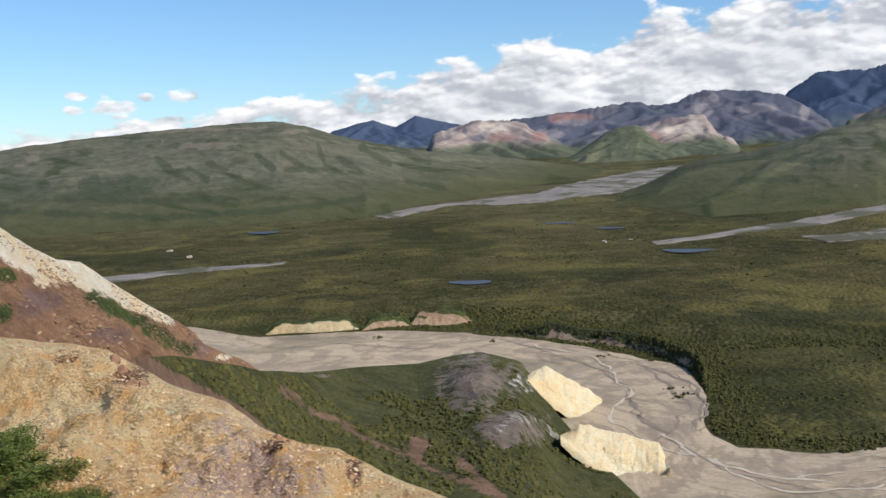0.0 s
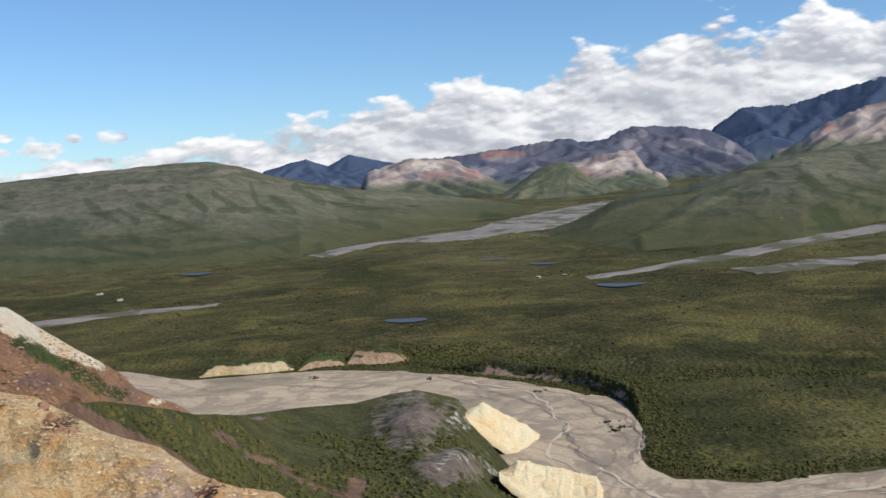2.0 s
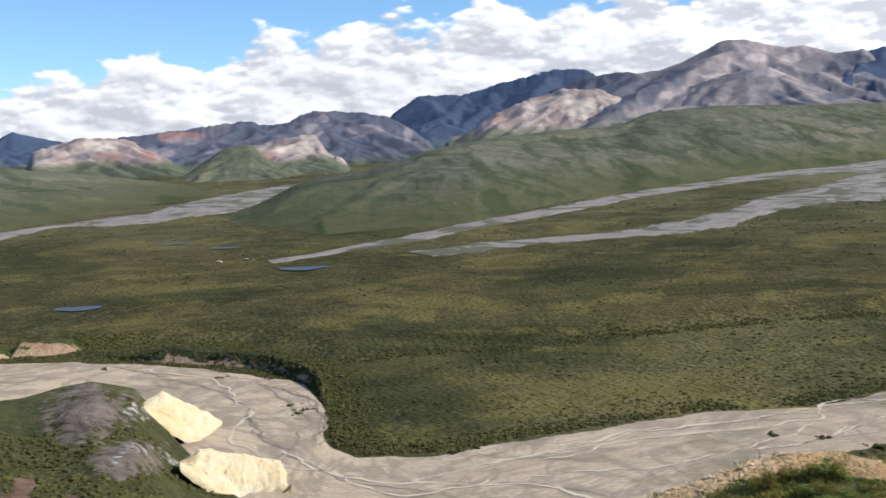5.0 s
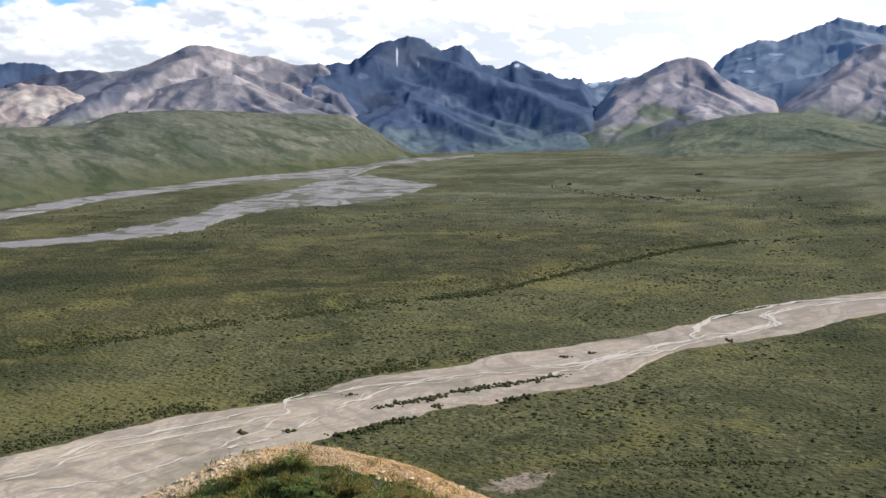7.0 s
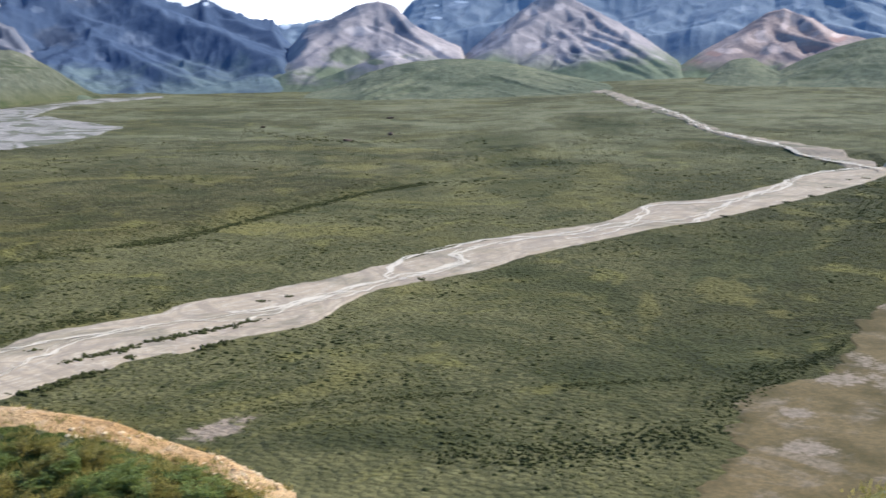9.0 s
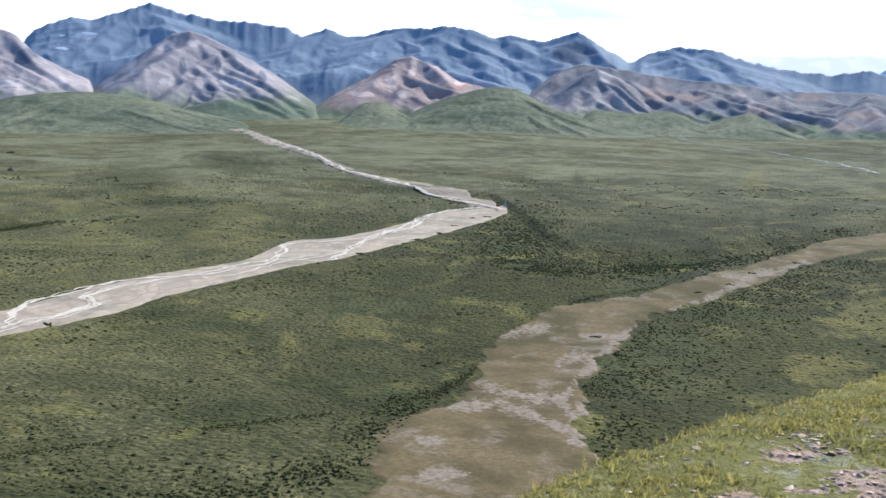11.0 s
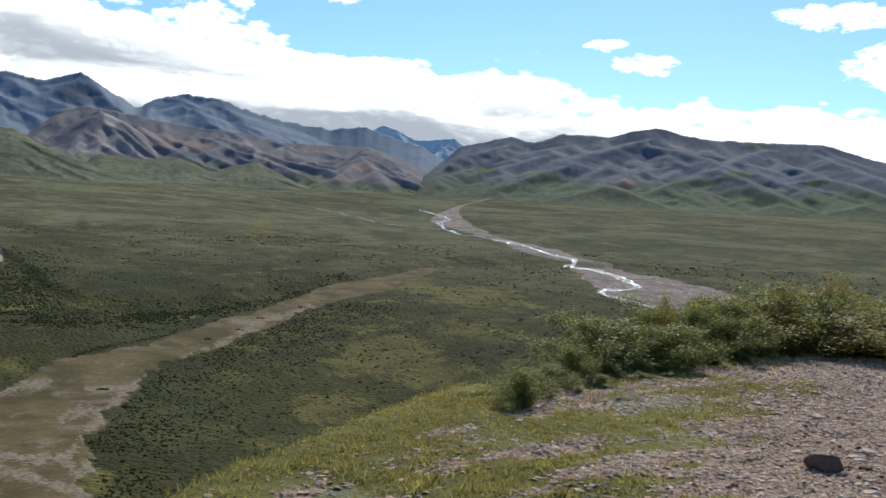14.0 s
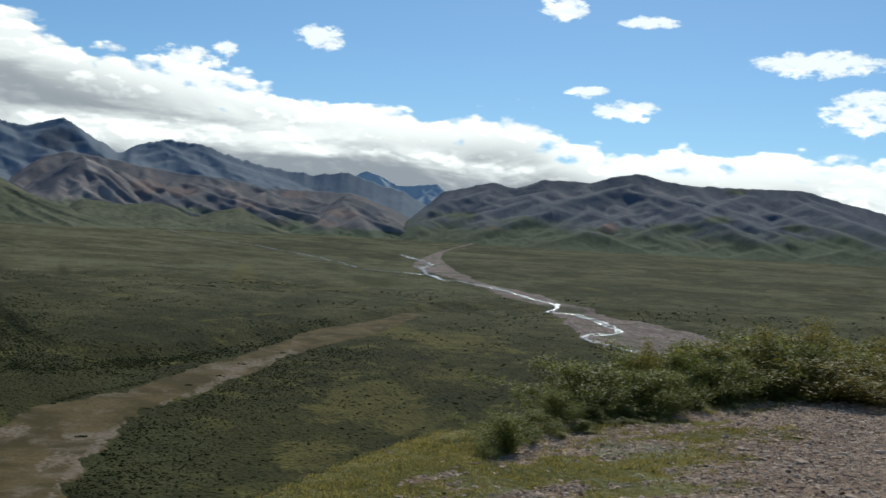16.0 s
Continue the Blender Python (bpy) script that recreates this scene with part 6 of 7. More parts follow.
green_slope = Slope(GREEN_SLOPE, [(-18, 110), (-15.5, 150), (-14, 182), (-11.5, 230), (-10, 264), (-5, 440), (0, 500), (4, 500), (6, 455), (7.5, 410), (10, 355), (13, 330)],
                    [(-18, 50), (-10, 75), (13, 120)], -38, 0.8, ((60.0, 3.0), (14.0, 1.0)), 33, 0.9, ((1.6, -12.5, 1.8, 0.9, 9.0), (3.8, -14.9, 1.6, 0.8, 7.0)))


def green_masks(az, el, drop, s):
    brown = np.interp(az, *zip(*BROWN_EDGE)) - el
    return (("bare", np.maximum.reduce([0.8 * line_mask(az, el + 0.25 * fractal(az * 0.8, 1.0, 4, 15), BARE_STREAK, 0.30 + 0.1 * fractal(az * 1.5, 2.0, 4, 16)), spot(az, el, -1.7, -15.6, 0.8, 0.7), np.where(az < -8, ramp(brown, -0.1, 0.25), 0), line_mask(az, el, [(0.5, -16.3), (2.5, -18.0), (3.5, -19.5)], 0.35)])),
            ("rock", np.maximum.reduce([spot(az, el, 1.6, -12.3, 2.4, 1.5), spot(az, el, 3.4, -14.8, 2.2, 1.1), spot(az, el, -6.6, -11.6, 0.6, 0.12)])),
            ("white", 0.32 * np.maximum(line_mask(az, el + 0.2 * fractal(az, 3.0, 4, 18), [(3.6, -12.3), (4.6, -12.6)], 0.5), line_mask(az, el + 0.2 * fractal(az, 3.0, 4, 18), [(2.6, -14.6), (3.4, -14.2), (5.0, -14.3), (5.8, -15.2)], 0.32))))


green_slope.build("hillside", SLOPE_GREEN, "dark green slope with grey rock domes", "hillside", 0.14, 150, green_masks, kind="structure")
knoll = Slope(KNOLL, [(26, 11.0), (40, 12.0), (57, 10.0)], [(26, 5.2), (57, 5.0)], -42, 0.9, ((2.2, 0.25), (0.6, 0.12)), 34, 0.8)
knoll.build("knoll", KNOLL_SOIL, "knoll with green scrub and an ochre soil rim", "hillside", 0.16, 150, lambda az, el, drop, s: (
    ("green", 1.1 * ramp(drop + 0.35 * fractal(az * 0.7, el, 4, 8), 0.75, 1.0) + 0.8 * spot(az, el, 37.5, -15.4, 1.5, 0.25)),), reach=3.0, kind="structure")


# the brow under the camera: a gravelled shoulder of the ridge
SHOULDER_RIM = [(-180, 30), (-60, 26), (-42, 3.0), (60, 2.6), (80, 3.6), *[(a, 1.65 / math.tan(radians(-e))) for a, e in SHOULDER], (150, 24), (180, 30)]


def shoulder_z(az, r):
    rim = np.interp(az, *zip(*sorted(SHOULDER_RIM)))
    x, y = flat(az, r)
    over = np.maximum(r - rim, 0)
    near = ramp(r, 1.5, 4.0)
    return EYE - 1.65 + near * (0.05 * fractal(x / 1.6, y / 1.6, 4, 51) + 0.02 * fractal(x / 0.25, y / 0.25, 3, 52)) * np.clip((rim - r) / 2, 0.3, 1) - 0.8 * over ** 2 / (over + 0.12 * rim)


GRAVEL_EDGE = [(5, 127.0), (7, 125.5), (9, 124.5), (12, 125.5), (14.5, 127.5), (20, 132.0)]


def bare_gravel(az, r):
    """1 on the bare gravel, 0 in the grass."""
    rim = np.interp(az, *zip(*sorted(SHOULDER_RIM)))
    x, y = flat(az, r)
    patchy = fractal(x / 1.1, y / 0.8, 5, 61, 0.6)
    az = np.where(az < -70, az + 360, az)
    patchy = 0.4 * patchy + 0.6 * fractal(az / 4.0, (np.degrees(np.arctan2(-1.65, np.maximum(r, 0.5))) - 0.18 * az) / 0.6, 5, 64, 0.6)
    open_ground = ramp(az + 9.0 * patchy, np.interp(r, *zip(*GRAVEL_EDGE)) - 4, np.interp(r, *zip(*GRAVEL_EDGE)) + 3)
    cross = np.degrees(np.arctan2(-1.65, np.maximum(r, 0.5))) - 0.18 * az
    strips = ramp(fractal(az / 5.0, cross / 0.75, 5, 63, 0.65) + 0.10 * ramp(az, 100, 122), 0.04, 0.26) * ramp(rim - r, 0.5, 1.8)
    return np.maximum(open_ground * ramp(rim - r, 0.2, 0.8), 0.9 * strips)


SHOULDER_SOIL = slope_material("shoulder_soil", ((None, (0.155, 0.142, 0.040), (0.33, 0.28, 0.095)), ("gravel", (0.36, 0.235, 0.165), (0.58, 0.41, 0.295)), ("moss", (0.20, 0.19, 0.09), (0.40, 0.38, 0.24)), ("sand", (0.34, 0.23, 0.14), (0.44, 0.32, 0.21))), 14.0, 1.0, 0.05)
az = np.r_[np.arange(-180, 60, 4.0), np.arange(60, 76, 0.6), np.arange(76, 141, 0.21), np.arange(141, 180.1, 3.0)]
s = np.r_[0.0, np.geomspace(0.35, 1, 130), 1 + np.geomspace(0.01, 12, 40)][:, None]
rim = np.interp(az, *zip(*sorted(SHOULDER_RIM)))
r = rim * s
z = shoulder_z(az + 0 * s, r)
x, y = flat(az + 0 * s, r)
tagged(new("ridge_shoulder", sheet("ridge_shoulder", x, y, z, SHOULDER_SOIL, (("gravel", bare_gravel(az + 0 * s, r)), ("moss", 0.75 * ramp(fractal(x / 0.9, y / 0.6, 4, 66), 0.12, 0.3) * ramp(124 - az, -2, 6) * ramp(rim - r, 1.0, 2.5)), ("sand", spot(az + 0 * s, np.degrees(np.arctan2(z - EYE, np.maximum(r, 0.1))), 122.0, -13.2, 2.0, 0.3))), z > ground_z(az, r) - 6)),
       "gravelled ridge shoulder with moss and grass", "ground", kind="structure")


# ---- bluffs and cut banks over the river ----
def bluff(name, top, foot, deep, mat, label):
    """A steep pale face between a foot line and a top line, with a back that falls to the ground."""
    az = np.arange(top[0][0], top[-1][0], 0.05)
    et, ef = np.interp(az, *zip(*top)), np.minimum(np.interp(az, *zip(*foot)), np.interp(az, *zip(*top)) - 0.02)
    et = et + 0.10 * fractal(az * 2.5, 7.0, 4, 72) * ramp(np.minimum(az - az[0], az[-1] - az), 0, 0.6)
    ef = np.minimum(ef + 0.16 * fractal(az * 2.0, 9.0, 4, 73), et - 0.02)
    v = np.linspace(0, 1, 40)[:, None]
    reach = np.arange(150.0, 560.0, 1.0)[:, None]
    under = np.maximum(green_slope.z(az + 0 * reach, reach), ground_z(az, reach)) >= EYE + reach * np.tan(np.radians(ef))
    r_foot = reach[np.where(under.any(0), under.argmax(0), 300), 0]
    r_foot = np.minimum(r_foot, np.median(r_foot) + 10)
    r_foot = np.polyval(np.polyfit(az, r_foot, 1), az) - 1.0 + np.linspace(-8, 8, len(az))
    r_top = r_foot + np.linspace(*deep, len(az))
    r = r_foot + (r_top - r_foot) * v
    bulge = 4.4 * (ridged(az * 0.9 + 0.4 * fractal(az, v * 2, 3, 9), v * 1.5, 5, 71) - 0.5) * np.sin(np.pi * v) ** 0.5
    z = EYE + r * np.tan(np.radians(ef + (et - ef) * v))
    r, z = r + bulge, z - bulge * 0.24
    rb = r_top + np.linspace(1, 26, 8)[:, None] + 0 * az
    zb = z[-1] - (rb - r_top) * 0.9
    r, z = np.r_[r, rb], np.r_[z, zb]
    x, y = flat(az + 0 * r, r)
    x, y, z = (np.r_[q[:1], q] for q in (x, y, z))
    z[0] -= 3
    return tagged(new(name, sheet(name, x, y, z, mat)), label, "rock", group="river bluffs")


bluff("bluff", BLUFF_A_TOP, BLUFF_A_FOOT, (16, 26), BLUFF, "cream-yellow eroded bluff above the gravel river")
bluff("bluff", BLUFF_B_TOP, BLUFF_B_FOOT, (16, 28), BLUFF, "cream-white rounded bluff beside the river channel")


def bank(name, points, tall, mat, label, seed, green, fade=8.0):
    """An eroded river bank: a leaning, gullied wall of soil below the terrace."""
    p = densify(points, 1.2)
    d = np.r_[0, np.cumsum(np.hypot(*np.diff(p, axis=0).T))]
    out = p / np.hypot(p[:, 0], p[:, 1])[:, None]
    v = np.linspace(0, 1, 16)[:, None]
    ends = ramp(np.minimum(d, d[-1] - d), 0, fade)
    h = tall * (0.85 + 0.3 * fractal(d / 26, seed, 3, seed)) * (0.25 + 0.75 * ends)
    g = ridged(d / 5, v * 0.5, 4, seed)
    back = v * h * 1.1 - 2.6 * (g - 0.5) * np.sin(np.pi * v)
    x, y = p[:, 0] + out[:, 0] * back, p[:, 1] + out[:, 1] * back
    z = ground_at(p[:, 0], p[:, 1]) - 0.6 + h * v
    for away, drop in ((9, 0.4), (18, 2.0), (30, 0)):
        bx, by = p[:, 0] + out[:, 0] * (back[-1] + away), p[:, 1] + out[:, 1] * (back[-1] + away)
        level = ground_at(bx, by)
        x, y, z = np.r_[x, bx[None]], np.r_[y, by[None]], np.r_[z, np.maximum(np.where(away < 30, z[15] - drop, level - 0.5), level - 0.5)[None]]
    v = np.r_[v, v[-1:] + 0.1, v[-1:] + 0.3, v[-1:] + 0.4]
    m = ramp(v + 0.5 * fractal(d / 10, v * 2, 3, seed + 4), 0.8 - green, 1.05 - green)
    return tagged(new(name, sheet(name, x, y, z, mat, (("green", m),))), label, "river bank", group="cut banks", kind="structure")


bank("river_bank", CUTBANK_A, 7.5, YELLOW_BANK, "yellow eroded river bank", 3, 0.0)
bank("river_bank", CUTBANK_B, 9.0, BANK, "pale brown slumped river bank", 4, 0.1)
bank("river_bank", CUTBANK_D, 7.0, BANK, "low brown bank overhung by willows", 7, 0.3)
dark_bank = bank("river_bank", CUTBANK_C, 10.5, DARK_BANK, "dark brown undercut bank with hanging turf", 5, 0.5, 60.0)


# ---- water ----
def stream(name, points, wide, mat, label, seed, lift=0.40):
    p = densify(points, 3.0)
    d = np.r_[0, np.cumsum(np.hypot(*np.diff(p, axis=0).T))]
    way = np.gradient(p, axis=0)
    side = np.stack([-way[:, 1], way[:, 0]], -1) / np.maximum(np.hypot(*way.T), 1e-6)[:, None]
    p = p + side * (wide * 2.2 * fractal(d / (wide * 7), seed, 4, seed))[:, None]
    w = wide * np.clip(0.55 + 0.9 * fractal(d / (wide * 4), seed + 3.3, 4, seed + 1), 0.12, 1.4)
    k = np.linspace(-0.5, 0.5, 5)
    x, y = p[:, :1] + side[:, :1] * w[:, None] * k, p[:, 1:] + side[:, 1:] * w[:, None] * k
    z = ground_at(x, y) + lift + 0.00045 * np.hypot(x, y)
    me = sheet(name, x, y, z, mat, (("across", k + 0 * x),))
    if me.polygons[0].normal.z < 0:
        me.flip_normals()
    return tagged(new(name, me), label, "stream", group="river channels", kind="structure")


SILT_WATER, n, shader, bump = material("silty_water", 0.5)
n.put(n.mix(n.noise(n.place(), 0.08, 4.0), (0.56, 0.46, 0.335), (0.70, 0.585, 0.43)), shader.inputs["Base Color"])
shader.inputs["Specular IOR Level"].default_value = 0.1
bump(n.noise(n.place(), 0.9, 3.0, 0.6), 0.25, 0.4)
BRIGHT_WATER, n, shader, bump = material("glint_whitened_water", 0.22)
# base colour whitened to stand in for part of the sun's glitter
shader.inputs["Base Color"].default_value = (0.48, 0.48, 0.46, 1)
shader.inputs["Specular IOR Level"].default_value = 1.0
bump(n.noise(n.place(), 0.35, 4.0, 0.7), 1.0, 1.6)
DAMP, n, shader, bump = material("damp_gravel", 0.7)
n.put(n.mix(n.noise(n.place(), 0.25, 5.0, 0.65), (0.22, 0.175, 0.135), (0.36, 0.285, 0.215)), shader.inputs["Base Color"])
bump(n.noise(n.place(), 0.9, 3.0, 0.6), 0.4, 0.4)
for k, points in enumerate((DAMP_A, DAMP_B, DAMP_C, DAMP_D, DAMP_E, DAMP_F, DAMP_A[1:], DAMP_B[2:])):
    stream("channel", points, 2.2, DAMP, "dark damp channel between gravel bars", 40 + k, 0.34)
for k, (points, wide) in enumerate(((BRIGHT_A, 2.6), (BRIGHT_A, 1.6), (BRIGHT_B, 3.0), (BRIGHT_B, 1.8), (BRIGHT_C, 2.6), (BRIGHT_D, 4.2), (BRIGHT_D, 2.6), (BRIGHT_E, 3.0), (UPPER_A, 6.0), (UPPER_A, 4.0), (UPPER_B, 5.0))):
    stream("stream", points, wide, SILT_WATER, "pale silty strand of a braided stream", 60 + k, 1.5 if k > 7 else 0.46)
for k, (points, wide, mat, text) in enumerate((
        (WATER_A, 2.6, SILT_WATER, "thin silty stream winding over gravel"), (WATER_B, 2.0, SILT_WATER, "thin silty side stream over gravel"),
        (WATER_C, 4.0, SILT_WATER, "silty braided stream over pale gravel"), (WATER_C, 2.4, SILT_WATER, "thin strand of silty water over gravel"), (WATER_D, 2.4, SILT_WATER, "grey silty stream under the bluffs"),
        (WATER_G, 2.4, SILT_WATER, "grey silty stream under the bluffs"),
        (WATER_E, 7.0, BRIGHT_WATER, "glittering braided river channel"), (WATER_E, 5.0, BRIGHT_WATER, "glittering side channel of a braided river"), (WATER_E[6:], 7.0, BRIGHT_WATER, "glittering side channel of a braided river"), (WATER_F, 6.0, BRIGHT_WATER, "thin glittering stream on the far plain"))):
    stream("stream", points, wide, mat, text, 5 + k)
for k, (px, py, a, b) in enumerate(PONDS):
    t = np.linspace(0, 2 * math.pi, 49)
    rr = (1 + 0.22 * fractal(np.cos(t) * 1.3 + 5 * k, np.sin(t) * 1.3, 3, 12 + k)) * np.linspace(0, 1, 5)[:, None]
    out = np.array((px, py)) / math.hypot(px, py)
    x = px + rr * (np.cos(t) * a * out[1] + np.sin(t) * b * out[0])
    y = py + rr * (-np.cos(t) * a * out[0] + np.sin(t) * b * out[1])
    z = np.full(x.shape, float(ground_at(np.array(px), np.array(py))) + 0.25 + 0.003 * b)
    me = sheet("pond", x, y, z, WATER)
    if me.polygons[0].normal.z < 0:
        me.flip_normals()
    tagged(new("pond", me), "small blue tundra pond", "pond", group="tundra ponds", kind="structure")


# ---- scrub of the valley ----
LEAF, n, shader, bump = material("scrub_leaves", 0.9)
tone, speck = n.attribute("tone"), n.noise(n.place(), 1.6, 3.0, 0.7)
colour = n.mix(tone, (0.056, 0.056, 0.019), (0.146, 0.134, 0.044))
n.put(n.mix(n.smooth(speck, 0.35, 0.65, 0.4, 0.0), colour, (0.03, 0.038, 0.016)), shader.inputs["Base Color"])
bump(speck, 0.7, 0.4)
rng = np.random.default_rng(4)


def scrub(name, x, y, z, size, tall, tone, label):
    """Many low bushes as one mesh, each a lumpy dome."""
    count, sides = len(x), 5
    turn = rng.uniform(0, 6.28, count)[:, None] + np.arange(sides) * 2 * math.pi / sides
    verts = []
    for level, reach, up in ((0, 1.0, -0.15), (1, 0.72, 0.66)):
        rad = size[:, None] * reach * rng.uniform(0.6, 1.35, (count, sides)) * 0.5
        verts.append(np.stack([x[:, None] + np.cos(turn + level * 0.5) * rad, y[:, None] + np.sin(turn + level * 0.5) * rad, z[:, None] + tall[:, None] * up * rng.uniform(0.7, 1.25, (count, sides))], -1))
    cap = np.stack([x, y, z + tall * rng.uniform(0.85, 1.15, count)], -1)[:, None]
    verts = np.concatenate(verts + [cap], 1)
    k = np.arange(sides)
    k2 = (k + 1) % sides
    tri = []
    for low in (0,):
        tri += [np.stack([k + low, k2 + low, k2 + low + sides], -1), np.stack([k + low, k2 + low + sides, k + low + sides], -1)]
    tri.append(np.stack([k + sides, k2 + sides, np.full(sides, 2 * sides)], -1))
    tri = np.concatenate(tri)
    faces = (tri[None] + (np.arange(count) * (2 * sides + 1))[:, None, None]).reshape(-1, 3)
    # each dome's tone is painted lighter from its lower ring to its cap
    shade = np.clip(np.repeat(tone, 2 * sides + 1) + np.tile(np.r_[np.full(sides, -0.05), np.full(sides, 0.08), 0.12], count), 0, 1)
    return tagged(new(name, mesh_of(name, verts.reshape(-1, 3), faces, LEAF, (("tone", shade),), smooth=False)), label, "scrub", kind="stuff")


BEDS = (NEAR_RIVER, UPPER_RIVER, BRAID_NORTH, BRAID_SOUTH, WEST_RIVER, SIDE_CHANNEL, EAST_RIVER, DRY_WASH)


def on_gravel(x, y):
    hit = np.zeros(x.shape, bool)
    for banks in BEDS:
        hit |= inside(x, y, banks)
    return hit


count = 120000
az, r = rng.uniform(-14, 138, count), np.exp(rng.uniform(math.log(300), math.log(1700), count))
x, y = flat(az, r)
patchy = fractal(x / 70, y / 70, 5, 91, 0.6)
terrace = ramp(r, np.interp(az, *zip(*TERRACE)), np.interp(az, *zip(*TERRACE)) + 40)
chance = np.clip(0.5 - 0.45 * terrace + 1.6 * patchy, 0.03, 1) * np.where((az > 95) & (r < 1400), 0.42, 1)
keep = (rng.uniform(0, 1, count) < chance) & ~on_gravel(x, y)
keep &= ~((az < 13) & (r < 560))
for px, py, a, b in PONDS:
    keep &= np.hypot(x - px, y - py) > max(a, b) * 1.3
x, y, az, r, terrace, patchy = (q[keep] for q in (x, y, az, r, terrace, patchy))
size = rng.uniform(0.8, 2.0, len(x)) * (0.75 + r / 1500)
thick = (rng.uniform(0, 1, len(x)) < 0.16) & (fractal(x / 45, y / 45, 3, 77) > 0.05)
size = np.where(thick, size * 1.5 + 0.4, size)
dotted = (az > 92) & ~thick
size = np.where(dotted & (rng.uniform(0, 1, len(x)) < 0.3), size * 1.5, size)
# tone drops towards the sun's side, painting backlit shade into the leaves
tone = np.where(thick, rng.uniform(0.05, 0.3, len(x)), 1) * (1 - 0.5 * ramp(az, 76, 108)) * np.clip(0.62 + 0.5 * fractal(x / 160, y / 160, 3, 17) + rng.uniform(-0.22, 0.22, len(x)) - 0.1 * terrace, 0, 1)
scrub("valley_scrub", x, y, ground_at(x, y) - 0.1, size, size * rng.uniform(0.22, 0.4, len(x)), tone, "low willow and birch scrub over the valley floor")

xs, ys, sizes = [], [], []
for points, per, spread, big in ((SCARP_A, 6.0, 5, 1.9), (SCARP_B, 4.0, 11, 2.1), (SCARP_C, 2.5, 16, 2.2), (RIDGE_LINE, 0.5, 10, 2.6), (CUTBANK_C, 7.0, 4, 2.0), (CUTBANK_D, 5.0, 3, 1.8), (SHRUB_A, 3.0, 2, 1.2), (SHRUB_B, 2.2, 2, 1.2), (SHRUB_C, 4.5, 9, 1.7), (SHRUB_D, 4.5, 34, 1.9), (SHRUB_E, 7.0, 30, 1.6), (SHRUB_F, 8.0, 8, 1.7), (SHRUB_G, 14.0, 10, 2.0)):
    p = densify(points, 1.0)
    pick = rng.integers(0, len(p), int(len(p) * per))
    xs.append(p[pick, 0] + rng.normal(0, spread, len(pick)))
    ys.append(p[pick, 1] + rng.normal(0, spread, len(pick)))
    sizes.append(rng.uniform(0.6, 1.2, len(pick)) * big)
x, y, size = np.concatenate(xs), np.concatenate(ys), np.concatenate(sizes)
keep = ~on_gravel(x, y) & (fractal(x / 24, y / 24, 4, 93, 0.6) + rng.uniform(-0.3, 0.3, len(x)) > -0.2)
x, y, size = x[keep], y[keep], size[keep]
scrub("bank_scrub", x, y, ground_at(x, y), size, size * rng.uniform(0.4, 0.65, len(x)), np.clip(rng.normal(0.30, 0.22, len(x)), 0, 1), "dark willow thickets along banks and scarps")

# willows hanging over the face and brim of the dark bank, open where it slumps
spots = np.array([v.co for v in dark_bank.data.vertices])
face = spots[:, 2] - ground_at(spots[:, 0], spots[:, 1])
keep = (fractal(spots[:, 0] / 14, spots[:, 1] / 14, 3, 57) + rng.uniform(-0.25, 0.25, len(spots)) > -0.12) & (face > -0.3) & (rng.uniform(0, 1, len(spots)) < 0.55)
spots = spots[keep] + rng.normal(0, 0.7, (int(keep.sum()), 3)) * (1, 1, 0.3)
size = rng.uniform(0.7, 2.2, len(spots))
scrub("bank_scrub", spots[:, 0], spots[:, 1], spots[:, 2] - 0.3, size, size * rng.uniform(0.5, 0.85, len(spots)), np.clip(rng.normal(0.25, 0.2, len(spots)), 0, 1), "dark willows hanging over a slumped river bank")

xs, ys = [], []
for place, (px, py) in enumerate(ISLETS + WASH_SHRUBS + DELTA_SHRUBS + BEND_SHRUBS):
    long = 5.5 if 8 <= place < len(ISLETS) else 1.4
    mids = np.array([((q[0] + q[2]) / 2, (q[1] + q[3]) / 2) for q in NEAR_RIVER])
    k = min(max(int(np.hypot(mids[:, 0] - px, mids[:, 1] - py).argmin()), 1), len(mids) - 2)
    way = (mids[k + 1] - mids[k - 1]) / np.hypot(*(mids[k + 1] - mids[k - 1]))
    for k in range(36 if long > 3 else 9):
        f, s = rng.normal(0, long), rng.normal(0, 2.0)
        xs.append(px + way[0] * f - way[1] * s), ys.append(py + way[1] * f + way[0] * s)
x, y = np.array(xs), np.array(ys)
size = rng.uniform(1.2, 2.8, len(x))
scrub("islet_scrub", x, y, ground_at(x, y) + 0.3, size, size * 0.5, np.clip(rng.normal(0.2, 0.12, len(x)), 0, 1), "dark bushes on gravel islets")

# scrub on the green slope
count = 16000
az, r = rng.uniform(-17, 11, count), rng.uniform(120, 520, count)
rc, rb, zc, zb = green_slope.edges(az)
el = np.degrees(np.arctan2(green_slope.z(az, r) - EYE, r))
bare = np.maximum.reduce([1.0 * q for k, q in green_masks(az, el, 0, 0)])
x, y = flat(az, r)
keep = (r < rc * 0.985) & (bare < 0.3) & (fractal(x / 30, y / 30, 3, 19) > -0.15)
x, y, az, r = x[keep], y[keep], az[keep], r[keep]
size = rng.uniform(0.7, 2.3, len(x))
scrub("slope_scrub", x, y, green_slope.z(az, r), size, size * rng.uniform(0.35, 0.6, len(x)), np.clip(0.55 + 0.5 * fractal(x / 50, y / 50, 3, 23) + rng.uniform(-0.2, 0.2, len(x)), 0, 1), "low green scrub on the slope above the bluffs")

